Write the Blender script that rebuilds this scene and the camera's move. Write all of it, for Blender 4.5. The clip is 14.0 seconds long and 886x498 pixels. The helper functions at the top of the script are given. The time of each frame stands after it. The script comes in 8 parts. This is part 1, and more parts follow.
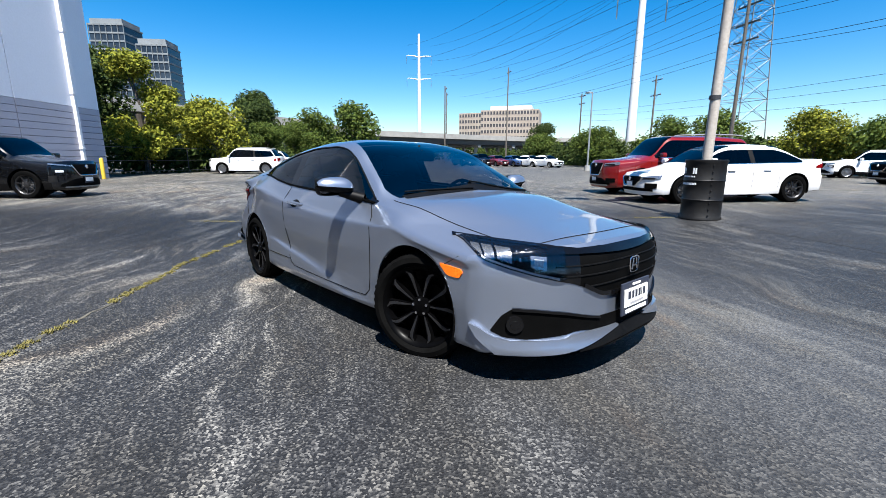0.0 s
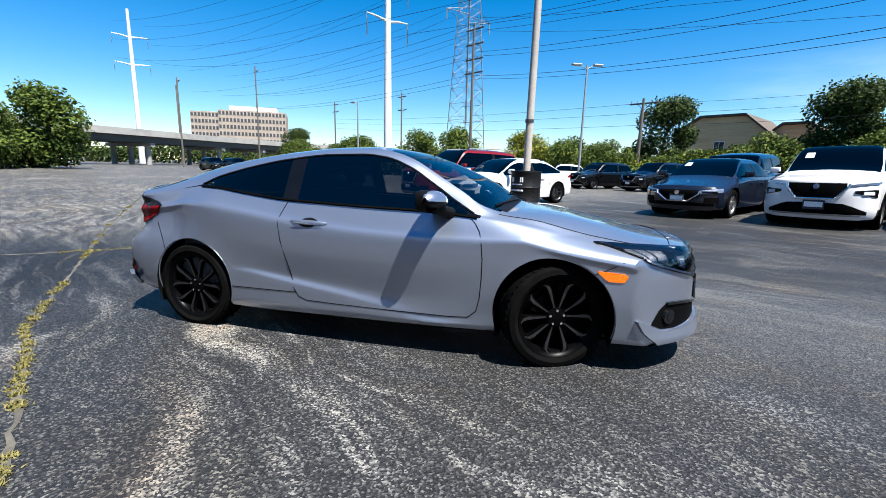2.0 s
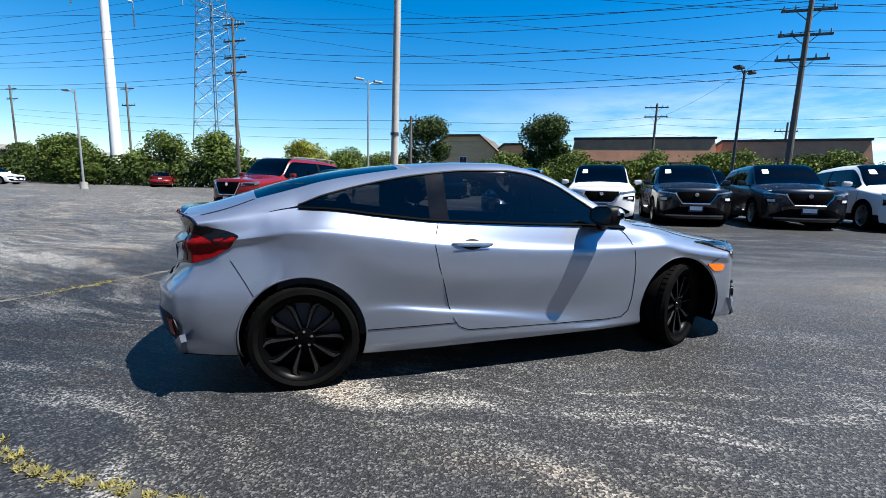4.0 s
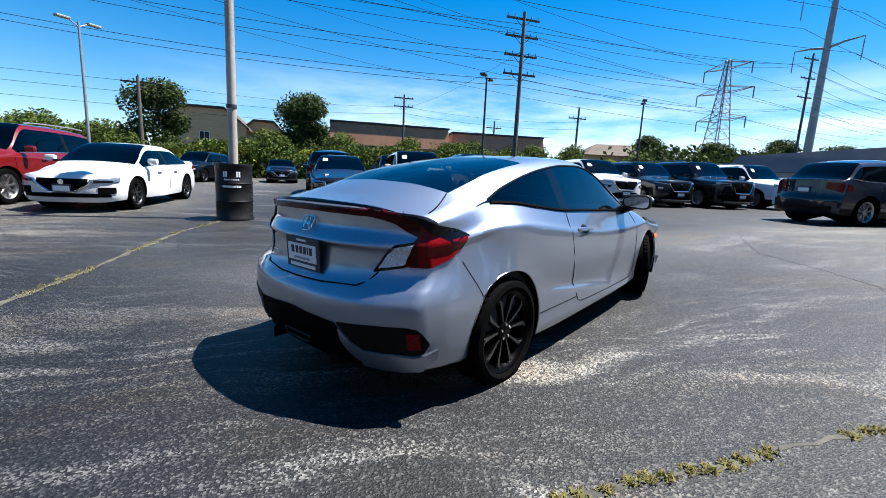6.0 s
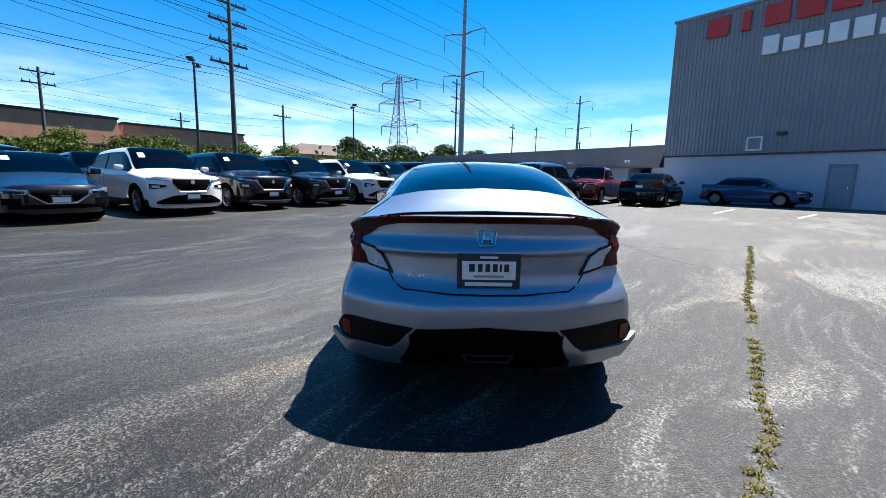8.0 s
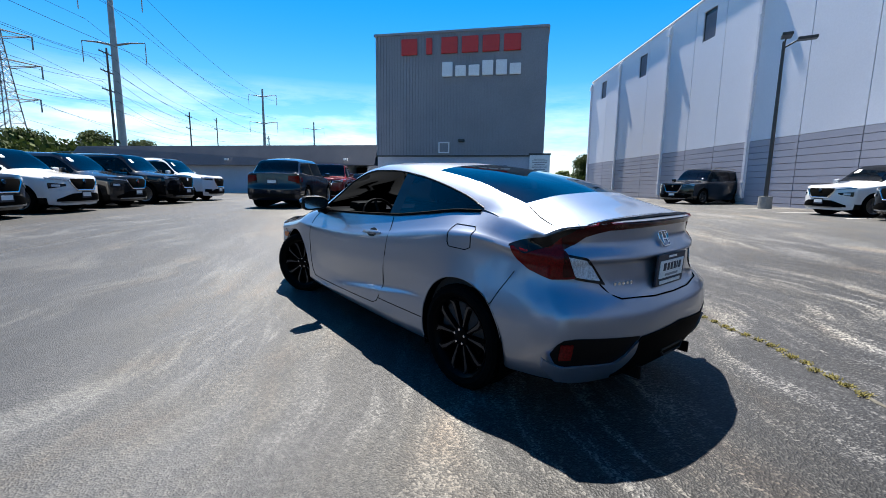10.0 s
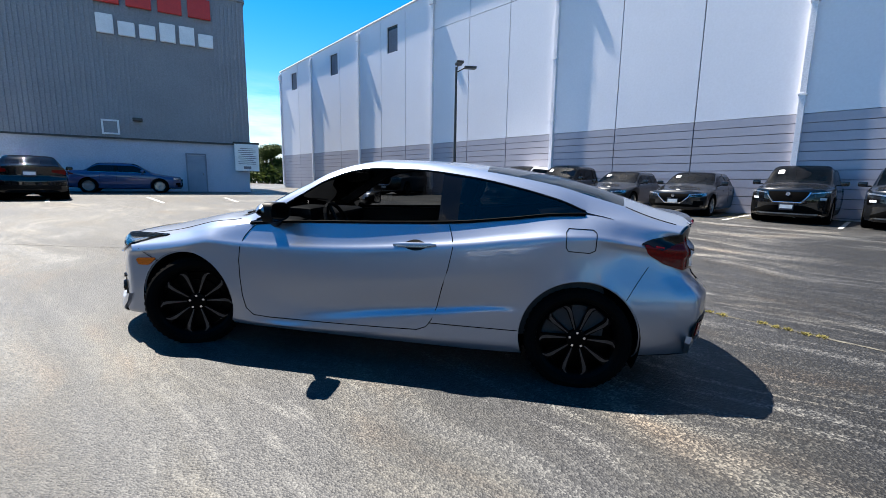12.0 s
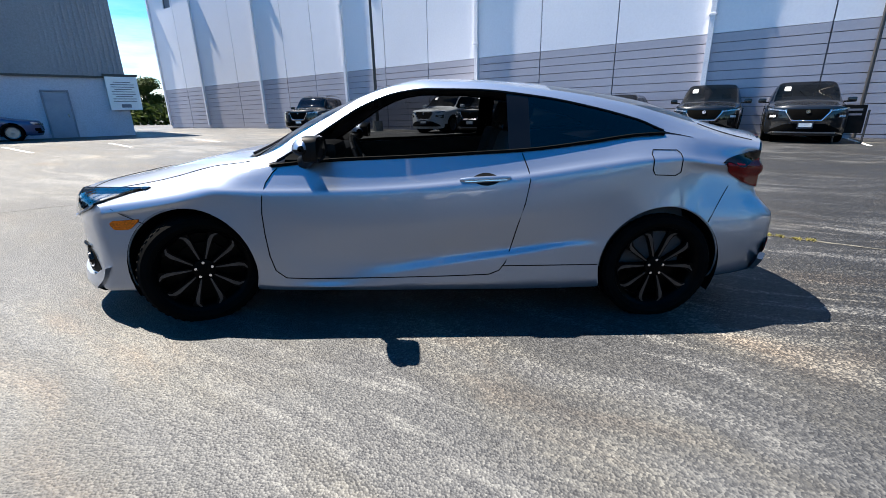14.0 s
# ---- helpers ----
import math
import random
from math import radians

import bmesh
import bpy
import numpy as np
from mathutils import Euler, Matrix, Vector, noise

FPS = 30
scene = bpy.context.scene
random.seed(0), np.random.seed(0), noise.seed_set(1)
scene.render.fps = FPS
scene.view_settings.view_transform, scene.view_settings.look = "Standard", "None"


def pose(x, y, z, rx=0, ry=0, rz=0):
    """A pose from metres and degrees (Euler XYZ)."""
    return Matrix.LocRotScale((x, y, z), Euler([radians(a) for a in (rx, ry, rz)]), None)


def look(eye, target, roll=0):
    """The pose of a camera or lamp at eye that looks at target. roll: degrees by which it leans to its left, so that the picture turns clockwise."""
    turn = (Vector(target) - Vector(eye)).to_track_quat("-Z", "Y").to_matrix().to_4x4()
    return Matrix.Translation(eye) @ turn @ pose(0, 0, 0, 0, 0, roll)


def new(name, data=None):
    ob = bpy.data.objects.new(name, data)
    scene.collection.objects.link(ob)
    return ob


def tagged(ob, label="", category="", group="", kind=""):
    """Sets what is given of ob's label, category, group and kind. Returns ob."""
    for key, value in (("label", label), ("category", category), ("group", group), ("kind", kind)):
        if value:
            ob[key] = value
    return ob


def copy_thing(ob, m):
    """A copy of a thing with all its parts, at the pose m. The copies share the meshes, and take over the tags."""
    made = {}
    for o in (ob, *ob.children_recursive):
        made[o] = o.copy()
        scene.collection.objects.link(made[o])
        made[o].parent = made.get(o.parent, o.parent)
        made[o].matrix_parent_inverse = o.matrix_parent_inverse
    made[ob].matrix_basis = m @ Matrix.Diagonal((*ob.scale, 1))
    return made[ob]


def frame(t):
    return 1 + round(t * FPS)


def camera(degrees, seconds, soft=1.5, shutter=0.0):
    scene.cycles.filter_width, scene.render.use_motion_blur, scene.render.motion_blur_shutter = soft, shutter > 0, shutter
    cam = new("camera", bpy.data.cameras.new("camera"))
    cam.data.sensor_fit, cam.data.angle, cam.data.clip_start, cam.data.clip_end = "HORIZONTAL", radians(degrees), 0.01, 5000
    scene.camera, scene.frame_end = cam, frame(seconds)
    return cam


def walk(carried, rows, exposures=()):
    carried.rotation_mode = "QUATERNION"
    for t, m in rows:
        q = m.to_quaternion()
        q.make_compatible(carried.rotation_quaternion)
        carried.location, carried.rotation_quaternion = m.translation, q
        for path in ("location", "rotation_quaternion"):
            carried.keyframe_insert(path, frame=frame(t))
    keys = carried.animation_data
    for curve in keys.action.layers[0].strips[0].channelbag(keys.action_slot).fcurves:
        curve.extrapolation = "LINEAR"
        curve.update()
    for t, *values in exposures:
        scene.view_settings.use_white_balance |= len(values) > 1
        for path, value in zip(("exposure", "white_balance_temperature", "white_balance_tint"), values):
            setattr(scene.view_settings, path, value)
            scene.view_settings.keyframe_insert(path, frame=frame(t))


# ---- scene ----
from mathutils.bvhtree import BVHTree

cam = camera(92.0, 14.0, soft=0.8)
PATH = [
    (0, (3.293, -2.353, 1.255), (1.831, -1.055, 0.834), 0.2),
    (0.5, (3.042, -2.623, 1.289), (1.735, -1.171, 0.86), 0.5),
    (1, (2.592, -2.935, 1.279), (1.485, -1.323, 0.86), 0.1),
    (1.5, (2.016, -3.238, 1.262), (1.222, -1.449, 0.852), 1.3),
    (2, (1.376, -3.425, 1.26), (0.838, -1.536, 0.883), 1.5),
    (2.5, (0.695, -3.561, 1.251), (0.437, -1.611, 0.891), 2.2),
    (3, (0.032, -3.584, 1.243), (0.055, -1.613, 0.906), 2.4),
    (3.5, (-0.637, -3.507, 1.245), (-0.372, -1.551, 0.922), 2.5),
    (3.7, (-0.884, -3.464, 1.241), (-0.501, -1.525, 0.933), 1.9),
    (4.22, (-1.542, -3.315, 1.235), (-0.879, -1.454, 0.924), 1.9),
    (4.75, (-2.188, -3.078, 1.227), (-1.252, -1.341, 0.903), 2.0),
    (5.28, (-2.795, -2.738, 1.219), (-1.601, -1.169, 0.881), 2.2),
    (5.8, (-3.324, -2.294, 1.214), (-1.896, -0.937, 0.87), 2.4),
    (6, (-3.49, -2.133, 1.213), (-1.988, -0.858, 0.87), 2.8),
    (6.5, (-3.863, -1.62, 1.219), (-2.163, -0.62, 0.885), 2.8),
    (7, (-4.206, -1.066, 1.211), (-2.357, -0.376, 0.887), 2.4),
    (7.2, (-4.279, -0.818, 1.198), (-2.385, -0.259, 0.879), 1.9),
    (7.73, (-4.395, -0.145, 1.185), (-2.43, 0.072, 0.879), 1.6),
    (8.25, (-4.372, 0.538, 1.173), (-2.397, 0.412, 0.882), 1.3),
    (8.78, (-4.209, 1.205, 1.164), (-2.284, 0.738, 0.885), 1.1),
    (9.3, (-3.909, 1.831, 1.163), (-2.099, 1.026, 0.889), 0.9),
    (9.5, (-3.727, 2.047, 1.188), (-1.976, 1.122, 0.909), 0.3),
    (10, (-3.26, 2.521, 1.182), (-1.715, 1.285, 0.894), 0.7),
    (10.5, (-2.717, 2.908, 1.182), (-1.405, 1.427, 0.893), -1.0),
    (11, (-2.135, 3.224, 1.151), (-1.128, 1.521, 0.857), 0.9),
    (11.5, (-1.526, 3.409, 1.176), (-0.874, 1.542, 0.873), 1.7),
    (12, (-0.962, 3.503, 1.222), (-0.627, 1.556, 0.916), 0.9),
    (12.5, (-0.452, 3.523, 1.225), (-0.346, 1.558, 0.869), 0.9),
    (13, (-0.101, 3.547, 1.26), (-0.169, 1.59, 0.853), 0.3),
    (13.5, (0.098, 3.558, 1.225), (0.022, 1.628, 0.708), 0.1),
    (14, (-0.009, 3.229, 1.173), (-0.07, 1.322, 0.573), -1.3),
]
EXPOSURES = ((0, 1.79, 6240, 10), (2.2, 1.83, 6290, 10), (3.0, 1.84, 6290, 10), (3.7, 1.70, 6260, 10), (6.5, 1.77, 6280, 10), (9.5, 1.89, 6530, 10), (11, 1.87, 6580, 10), (12, 2.14, 6730, 10), (12.5, 2.40, 6830, 10), (13, 2.42, 6730, 10), (14, 2.31, 6730, 10))
walk(cam, [(t, look(eye, target, roll)) for t, eye, target, roll in PATH], EXPOSURES)
SKY, SUN_POWER = 0.050, 5.0

# ---- light ----
SUN_TO = Vector((0.428, -0.264, 1.0)).normalized()
world = bpy.data.worlds.new("sky")
scene.world = world
world.use_nodes = True
wn, wl = world.node_tree.nodes, world.node_tree.links
sky = wn.new("ShaderNodeTexSky")
sky.sky_type, sky.sun_disc = "NISHITA", False
sky.sun_elevation, sky.sun_rotation = math.asin(SUN_TO.z), math.atan2(SUN_TO.x, SUN_TO.y)
sky.air_density, sky.dust_density, sky.ozone_density = 1.0, 0.12, 3.0
hsv = wn.new("ShaderNodeHueSaturation")
hsv.inputs["Hue"].default_value, hsv.inputs["Saturation"].default_value = 0.499, 1.50
wl.new(sky.outputs["Color"], hsv.inputs["Color"])
# thin cloud low over the horizon
tc = wn.new("ShaderNodeTexCoord")
mp = wn.new("ShaderNodeMapping")
mp.inputs["Scale"].default_value = (1.3, 1.3, 7.0)
wl.new(tc.outputs["Generated"], mp.inputs["Vector"])
cn = wn.new("ShaderNodeTexNoise")
cn.inputs["Scale"].default_value, cn.inputs["Detail"].default_value, cn.inputs["Roughness"].default_value = 2.2, 7.0, 0.62
wl.new(mp.outputs["Vector"], cn.inputs["Vector"])
cr = wn.new("ShaderNodeValToRGB")
cr.color_ramp.elements[0].position, cr.color_ramp.elements[1].position = 0.40, 0.62
wl.new(cn.outputs["Fac"], cr.inputs["Fac"])
sx = wn.new("ShaderNodeSeparateXYZ")
wl.new(tc.outputs["Generated"], sx.inputs["Vector"])
low = wn.new("ShaderNodeMapRange")
low.inputs["From Min"].default_value, low.inputs["From Max"].default_value = 0.22, 0.05
wl.new(sx.outputs["Z"], low.inputs["Value"])
east = wn.new("ShaderNodeMapRange")
east.inputs["From Min"].default_value, east.inputs["From Max"].default_value = 0.2, 0.75
wl.new(sx.outputs["X"], east.inputs["Value"])
m1 = wn.new("ShaderNodeMath"); m1.operation = "MULTIPLY"
wl.new(low.outputs["Result"], m1.inputs[0]); wl.new(east.outputs["Result"], m1.inputs[1])
m2 = wn.new("ShaderNodeMath"); m2.operation = "MULTIPLY"
wl.new(m1.outputs[0], m2.inputs[0]); wl.new(cr.outputs["Color"], m2.inputs[1])
mx = wn.new("ShaderNodeMixRGB")
mx.inputs["Color2"].default_value = (9.0, 9.6, 10.5, 1)
wl.new(m2.outputs[0], mx.inputs["Fac"]); wl.new(hsv.outputs["Color"], mx.inputs["Color1"])
wl.new(mx.outputs["Color"], wn["Background"].inputs["Color"])
wn["Background"].inputs["Strength"].default_value = SKY

sun = new("sun", bpy.data.lights.new("sun", "SUN"))
sun.data.energy, sun.data.angle, sun.data.color = SUN_POWER, radians(0.53), (1.0, 0.955, 0.88)
sun.rotation_mode = "QUATERNION"
sun.rotation_quaternion = SUN_TO.to_track_quat("Z", "Y")


# ---- materials ----
def mat(name):
    m = bpy.data.materials.new(name)
    m.use_nodes = True
    n, l = m.node_tree.nodes, m.node_tree.links
    return m, n, l, n["Principled BSDF"]


def noise_node(n, l, scale, detail=4.0, rough=0.55, vec=None, stretch=None, world_space=False):
    t = n.new("ShaderNodeTexNoise")
    t.inputs["Scale"].default_value, t.inputs["Detail"].default_value, t.inputs["Roughness"].default_value = scale, detail, rough
    if vec is None:
        vec = n.new("ShaderNodeNewGeometry").outputs["Position"] if world_space else n.new("ShaderNodeTexCoord").outputs["Object"]
    if stretch:
        mpn = n.new("ShaderNodeMapping")
        mpn.inputs["Scale"].default_value = stretch[:3]
        if len(stretch) > 3:
            mpn.inputs["Rotation"].default_value = (0, 0, stretch[3])
        l.new(vec, mpn.inputs["Vector"])
        vec = mpn.outputs["Vector"]
    l.new(vec, t.inputs["Vector"])
    return t.outputs["Fac"]


def ramp(n, l, fac, *stops):
    r = n.new("ShaderNodeValToRGB")
    e = r.color_ramp.elements
    while len(e) < len(stops):
        e.new(0.5)
    for k, (p, c) in zip(e, stops):
        k.position = p
        k.color = (*c, 1) if len(c) == 3 else c
    l.new(fac, r.inputs["Fac"])
    return r.outputs["Color"]


def mixc(n, l, fac, a, b, mode="MIX"):
    x = n.new("ShaderNodeMixRGB")
    x.blend_type = mode
    for s, v in (("Fac", fac), ("Color1", a), ("Color2", b)):
        if isinstance(v, bpy.types.NodeSocket):
            l.new(v, x.inputs[s])
        else:
            x.inputs[s].default_value = v if s == "Fac" else (*v, 1)
    return x.outputs["Color"]


def bumpn(n, l, b, height, strength, dist):
    k = n.new("ShaderNodeBump")
    k.inputs["Strength"].default_value, k.inputs["Distance"].default_value = strength, dist
    l.new(height, k.inputs["Height"])
    l.new(k.outputs["Normal"], b.inputs["Normal"])


def surface(name, c1, c2, scale=3.0, fine=40.0, rough=0.6, metal=0.0, bump=0.15, dist=0.004, coat=0.0, spec=0.5, vary=0.0, world_space=False, stretch=None, grainy=1.0):
    """A two-scale surface: broad drift between two colours, fine grain and a little relief."""
    m, n, l, b = mat(name)
    broad = noise_node(n, l, scale, 5, stretch=stretch, world_space=world_space)
    grain = noise_node(n, l, fine, 3, world_space=world_space)
    c = ramp(n, l, broad, (0.3, c1), (0.7, c2))
    g = ramp(n, l, grain, (0.25, (1 - 0.18 * grainy,) * 3), (0.75, (1 + 0.12 * grainy,) * 3))
    c = mixc(n, l, 1.0, c, g, "MULTIPLY")
    if vary:
        oi = n.new("ShaderNodeObjectInfo")
        v = ramp(n, l, oi.outputs["Random"], (0.0, (1 - vary,) * 3), (1.0, (1 + vary,) * 3))
        c = mixc(n, l, 1.0, c, v, "MULTIPLY")
    l.new(c, b.inputs["Base Color"])
    r = n.new("ShaderNodeMapRange")
    r.inputs["To Min"].default_value, r.inputs["To Max"].default_value = max(0.02, rough - 0.08), min(1.0, rough + 0.08)
    l.new(broad, r.inputs["Value"])
    l.new(r.outputs["Result"], b.inputs["Roughness"])
    b.inputs["Metallic"].default_value = metal
    b.inputs["Specular IOR Level"].default_value = spec
    b.inputs["Coat Weight"].default_value = coat
    b.inputs["Coat Roughness"].default_value = 0.04
    if bump:
        bumpn(n, l, b, grain, bump, dist)
    return m


def paint(name, colour, metal=0.0, rough=0.32, dusty=0.012):
    """Car paint: base with fine flake and a clear coat, a little road dust."""
    m, n, l, b = mat(name)
    flake = noise_node(n, l, 900.0, 2)
    dust = noise_node(n, l, 2.2, 6, 0.65)
    c = ramp(n, l, flake, (0.3, tuple(0.9 * v for v in colour)), (0.7, tuple(min(1.0, 1.08 * v) for v in colour)))
    d = ramp(n, l, dust, (0.5, (0, 0, 0)), (0.95, (dusty,) * 3))
    c = mixc(n, l, d, c, (0.12, 0.115, 0.105))
    l.new(c, b.inputs["Base Color"])
    b.inputs["Metallic"].default_value, b.inputs["Roughness"].default_value = metal, rough
    b.inputs["Coat Weight"].default_value, b.inputs["Coat Roughness"].default_value = 1.0, 0.03
    b.inputs["Specular IOR Level"].default_value = 0.5 if metal > 0.5 else 0.1
    return m


def glass(name, tint, gloss=1.0, ior=1.52):
    """A thin pane: tinted see-through with a mirror-like sheen that grows towards the edge-on view."""
    m = bpy.data.materials.new(name)
    m.use_nodes = True
    n, l = m.node_tree.nodes, m.node_tree.links
    n.remove(n["Principled BSDF"])
    tr, gl, fr, mix = n.new("ShaderNodeBsdfTransparent"), n.new("ShaderNodeBsdfGlossy"), n.new("ShaderNodeFresnel"), n.new("ShaderNodeMixShader")
    tr.inputs["Color"].default_value = (*tint, 1)
    gl.inputs["Roughness"].default_value, gl.inputs["Color"].default_value = 0.015, (gloss, gloss, gloss, 1)
    fr.inputs["IOR"].default_value = ior
    l.new(fr.outputs[0], mix.inputs["Fac"]); l.new(tr.outputs[0], mix.inputs[1]); l.new(gl.outputs[0], mix.inputs[2])
    l.new(mix.outputs[0], n["Material Output"].inputs["Surface"])
    return m


def asphalt_material():
    """Sealed asphalt scuffed into meandering bands of bare stone, with a smoother stretch towards +y and +x, painted
    paler for sun sheen.
    """
    m, n, l, b = mat("asphalt")
    pos = n.new("ShaderNodeNewGeometry").outputs["Position"]

    def calc(op, a, c, d=None):
        k = n.new("ShaderNodeMath")
        k.operation = op
        for i, v in enumerate((a, c, d)):
            if isinstance(v, bpy.types.NodeSocket):
                l.new(v, k.inputs[i])
            elif v is not None:
                k.inputs[i].default_value = v
        return k.outputs[0]

    def span(v, a, c, to0=0.0, to1=1.0):
        k = n.new("ShaderNodeMapRange")
        for name, q in (("From Min", a), ("From Max", c), ("To Min", to0), ("To Max", to1)):
            k.inputs[name].default_value = q
        l.new(v, k.inputs["Value"])
        return k.outputs["Result"]

    # a slow warp bends the scuffs
    wv = n.new("ShaderNodeTexNoise")
    wv.inputs["Scale"].default_value, wv.inputs["Detail"].default_value = 0.30, 2.0
    l.new(pos, wv.inputs["Vector"])
    bend = n.new("ShaderNodeVectorMath")
    bend.operation = "MULTIPLY_ADD"
    bend.inputs[1].default_value = (2.2, 2.2, 0.0)
    l.new(wv.outputs["Color"], bend.inputs[0])
    l.new(pos, bend.inputs[2])

    def drawn(along, across, turn, detail, rough):
        """Noise drawn out along a direction, its sizes in metres."""
        k = n.new("ShaderNodeMapping")
        k.vector_type = "TEXTURE"
        k.inputs["Rotation"].default_value, k.inputs["Scale"].default_value = (0, 0, radians(turn)), (along, across, 1.0)
        l.new(bend.outputs["Vector"], k.inputs["Vector"])
        return noise_node(n, l, 1.0, detail, rough, vec=k.outputs["Vector"])

    broad = noise_node(n, l, 0.16, 4, 0.6, vec=pos)
    bands = drawn(2.6, 0.62, 143, 4, 0.60)
    lanes = drawn(5.0, 1.5, 136, 3, 0.55)
    wisps = drawn(0.85, 0.11, 147, 5, 0.62)
    fine = noise_node(n, l, 30.0, 4, 0.8, vec=pos)
    stone = n.new("ShaderNodeTexVoronoi")
    stone.inputs["Scale"].default_value = 105.0
    l.new(pos, stone.inputs["Vector"])
    cell = n.new("ShaderNodeSeparateColor")
    l.new(stone.outputs["Color"], cell.inputs["Color"])
    red = cell.outputs["Red"]
    sep = n.new("ShaderNodeSeparateXYZ")
    l.new(pos, sep.inputs["Vector"])

    band = calc("MULTIPLY", span(bands, 0.50, 0.59), span(lanes, 0.38, 0.54, 0.15, 1.0))
    wisp = calc("MULTIPLY", span(wisps, 0.50, 0.62), span(lanes, 0.36, 0.58, 0.10, 0.80))
    worn = calc("MAXIMUM", band, wisp)
    # the back of the lot, towards -x, is scuffed almost bare
    west = span(calc("MULTIPLY_ADD", sep.outputs["X"], -1.25, sep.outputs["Y"]), 5.0, 11.0)
    worn = calc("MAXIMUM", worn, calc("MULTIPLY", west, span(wisps, 0.42, 0.60, 0.2, 0.95)))
    worn = calc("MULTIPLY", worn, span(fine, 0.30, 0.58, 0.55, 1.0))
    worn = calc("MULTIPLY_ADD", span(broad, 0.35, 0.65, 0.0, 0.16), 1.0, calc("MULTIPLY", worn, 0.84))
    v = calc("MULTIPLY_ADD", red, 0.56, calc("MULTIPLY", worn, 0.44))
    rough_coat = ramp(n, l, v, (0.0, (0.0050, 0.0052, 0.0060)), (0.36, (0.0130, 0.0132, 0.0142)), (0.52, (0.030, 0.0296, 0.0300)), (0.66, (0.092, 0.088, 0.082)), (0.82, (0.185, 0.175, 0.157)), (1.0, (0.310, 0.292, 0.262)))
    v2 = calc("MULTIPLY_ADD", red, 0.56, calc("MULTIPLY", worn, 0.44))
    smooth_sheen_coat = ramp(n, l, v2, (0.0, (0.022, 0.022, 0.0232)), (0.25, (0.041, 0.0406, 0.0406)), (0.50, (0.068, 0.0654, 0.0614)), (0.75, (0.102, 0.098, 0.089)), (1.0, (0.150, 0.142, 0.126)))
    # the smoother stretch, coloured paler in place of the sheen seen towards the sun
    ux = calc("MULTIPLY_ADD", sep.outputs["X"], 0.42, sep.outputs["Y"])
    zone = calc("MULTIPLY", span(calc("MULTIPLY_ADD", broad, 2.4, ux), 1.0, 2.9, 0.04, 0.95), calc("MULTIPLY", span(ux, 2.6, 5.5, 1.0, 0.40), span(sep.outputs["X"], -3.0, -1.8, 0.05, 1.0)))
    # the same painted sheen again, towards +x and -y
    lane = span(calc("MULTIPLY_ADD", sep.outputs["Y"], -1.0, calc("MULTIPLY", sep.outputs["X"], 0.8)), 3.5, 7.5, 0.0, 0.85)
    c = mixc(n, l, calc("MAXIMUM", zone, lane), rough_coat, smooth_sheen_coat)
    drift = ramp(n, l, broad, (0.30, (0.80, 0.82, 0.86)), (0.70, (1.16, 1.14, 1.10)))
    c = mixc(n, l, 1.0, c, drift, "MULTIPLY")
    # darkening beyond the driver's side, painted in for light lost at that view angle
    view_dark = calc("MULTIPLY", span(calc("MULTIPLY_ADD", broad, 1.2, calc("MAXIMUM", ux, calc("MULTIPLY_ADD", sep.outputs["X"], -0.9, calc("MULTIPLY", sep.outputs["Y"], 0.55)))), 2.7, 3.9), calc("MULTIPLY", span(ux, 9.0, 14.0, 1.0, 0.3), span(calc("MULTIPLY_ADD", sep.outputs["X"], -1.25, sep.outputs["Y"]), 7.5, 10.5, 1.0, 0.0)))
    c = mixc(n, l, 1.0, c, ramp(n, l, view_dark, (0.0, (1, 1, 1)), (1.0, (0.50, 0.51, 0.53))), "MULTIPLY")
    bare = span(calc("MULTIPLY_ADD", sep.outputs["X"], -1.25, sep.outputs["Y"]), 8.0, 16.0)
    c = mixc(n, l, 1.0, c, ramp(n, l, bare, (0.0, (1, 1, 1)), (1.0, (1.26, 1.23, 1.15))), "MULTIPLY")
    rusty = drawn(1.6, 0.6, 143, 4, 0.6)
    c = mixc(n, l, 1.0, c, ramp(n, l, rusty, (0.44, (0.97, 1.0, 1.05)), (0.56, (1.0, 1.0, 0.98)), (0.70, (1.16, 1.02, 0.90))), "MULTIPLY")
    l.new(c, b.inputs["Base Color"])
    b.inputs["Roughness"].default_value = 0.55
    b.inputs["Specular IOR Level"].default_value = 0.22
    h = mixc(n, l, 0.4, stone.outputs["Distance"], fine)
    bumpn(n, l, b, h, 0.8, 0.006)
    return m


def leaf_material(name, a, c):
    m, n, l, b = mat(name)
    g = n.new("ShaderNodeNewGeometry")
    col = ramp(n, l, g.outputs["Random Per Island"], (0.0, a), (0.6, tuple((u + v) / 2 for u, v in zip(a, c))), (1.0, c))
    l.new(col, b.inputs["Base Color"])
    b.inputs["Roughness"].default_value, b.inputs["Specular IOR Level"].default_value = 0.75, 0.12
    tl = n.new("ShaderNodeBsdfTranslucent")
    l.new(col, tl.inputs["Color"])
    mixs = n.new("ShaderNodeMixShader")
    mixs.inputs["Fac"].default_value = 0.18
    l.new(b.outputs[0], mixs.inputs[1]); l.new(tl.outputs[0], mixs.inputs[2])
    l.new(mixs.outputs[0], n["Material Output"].inputs["Surface"])
    return m


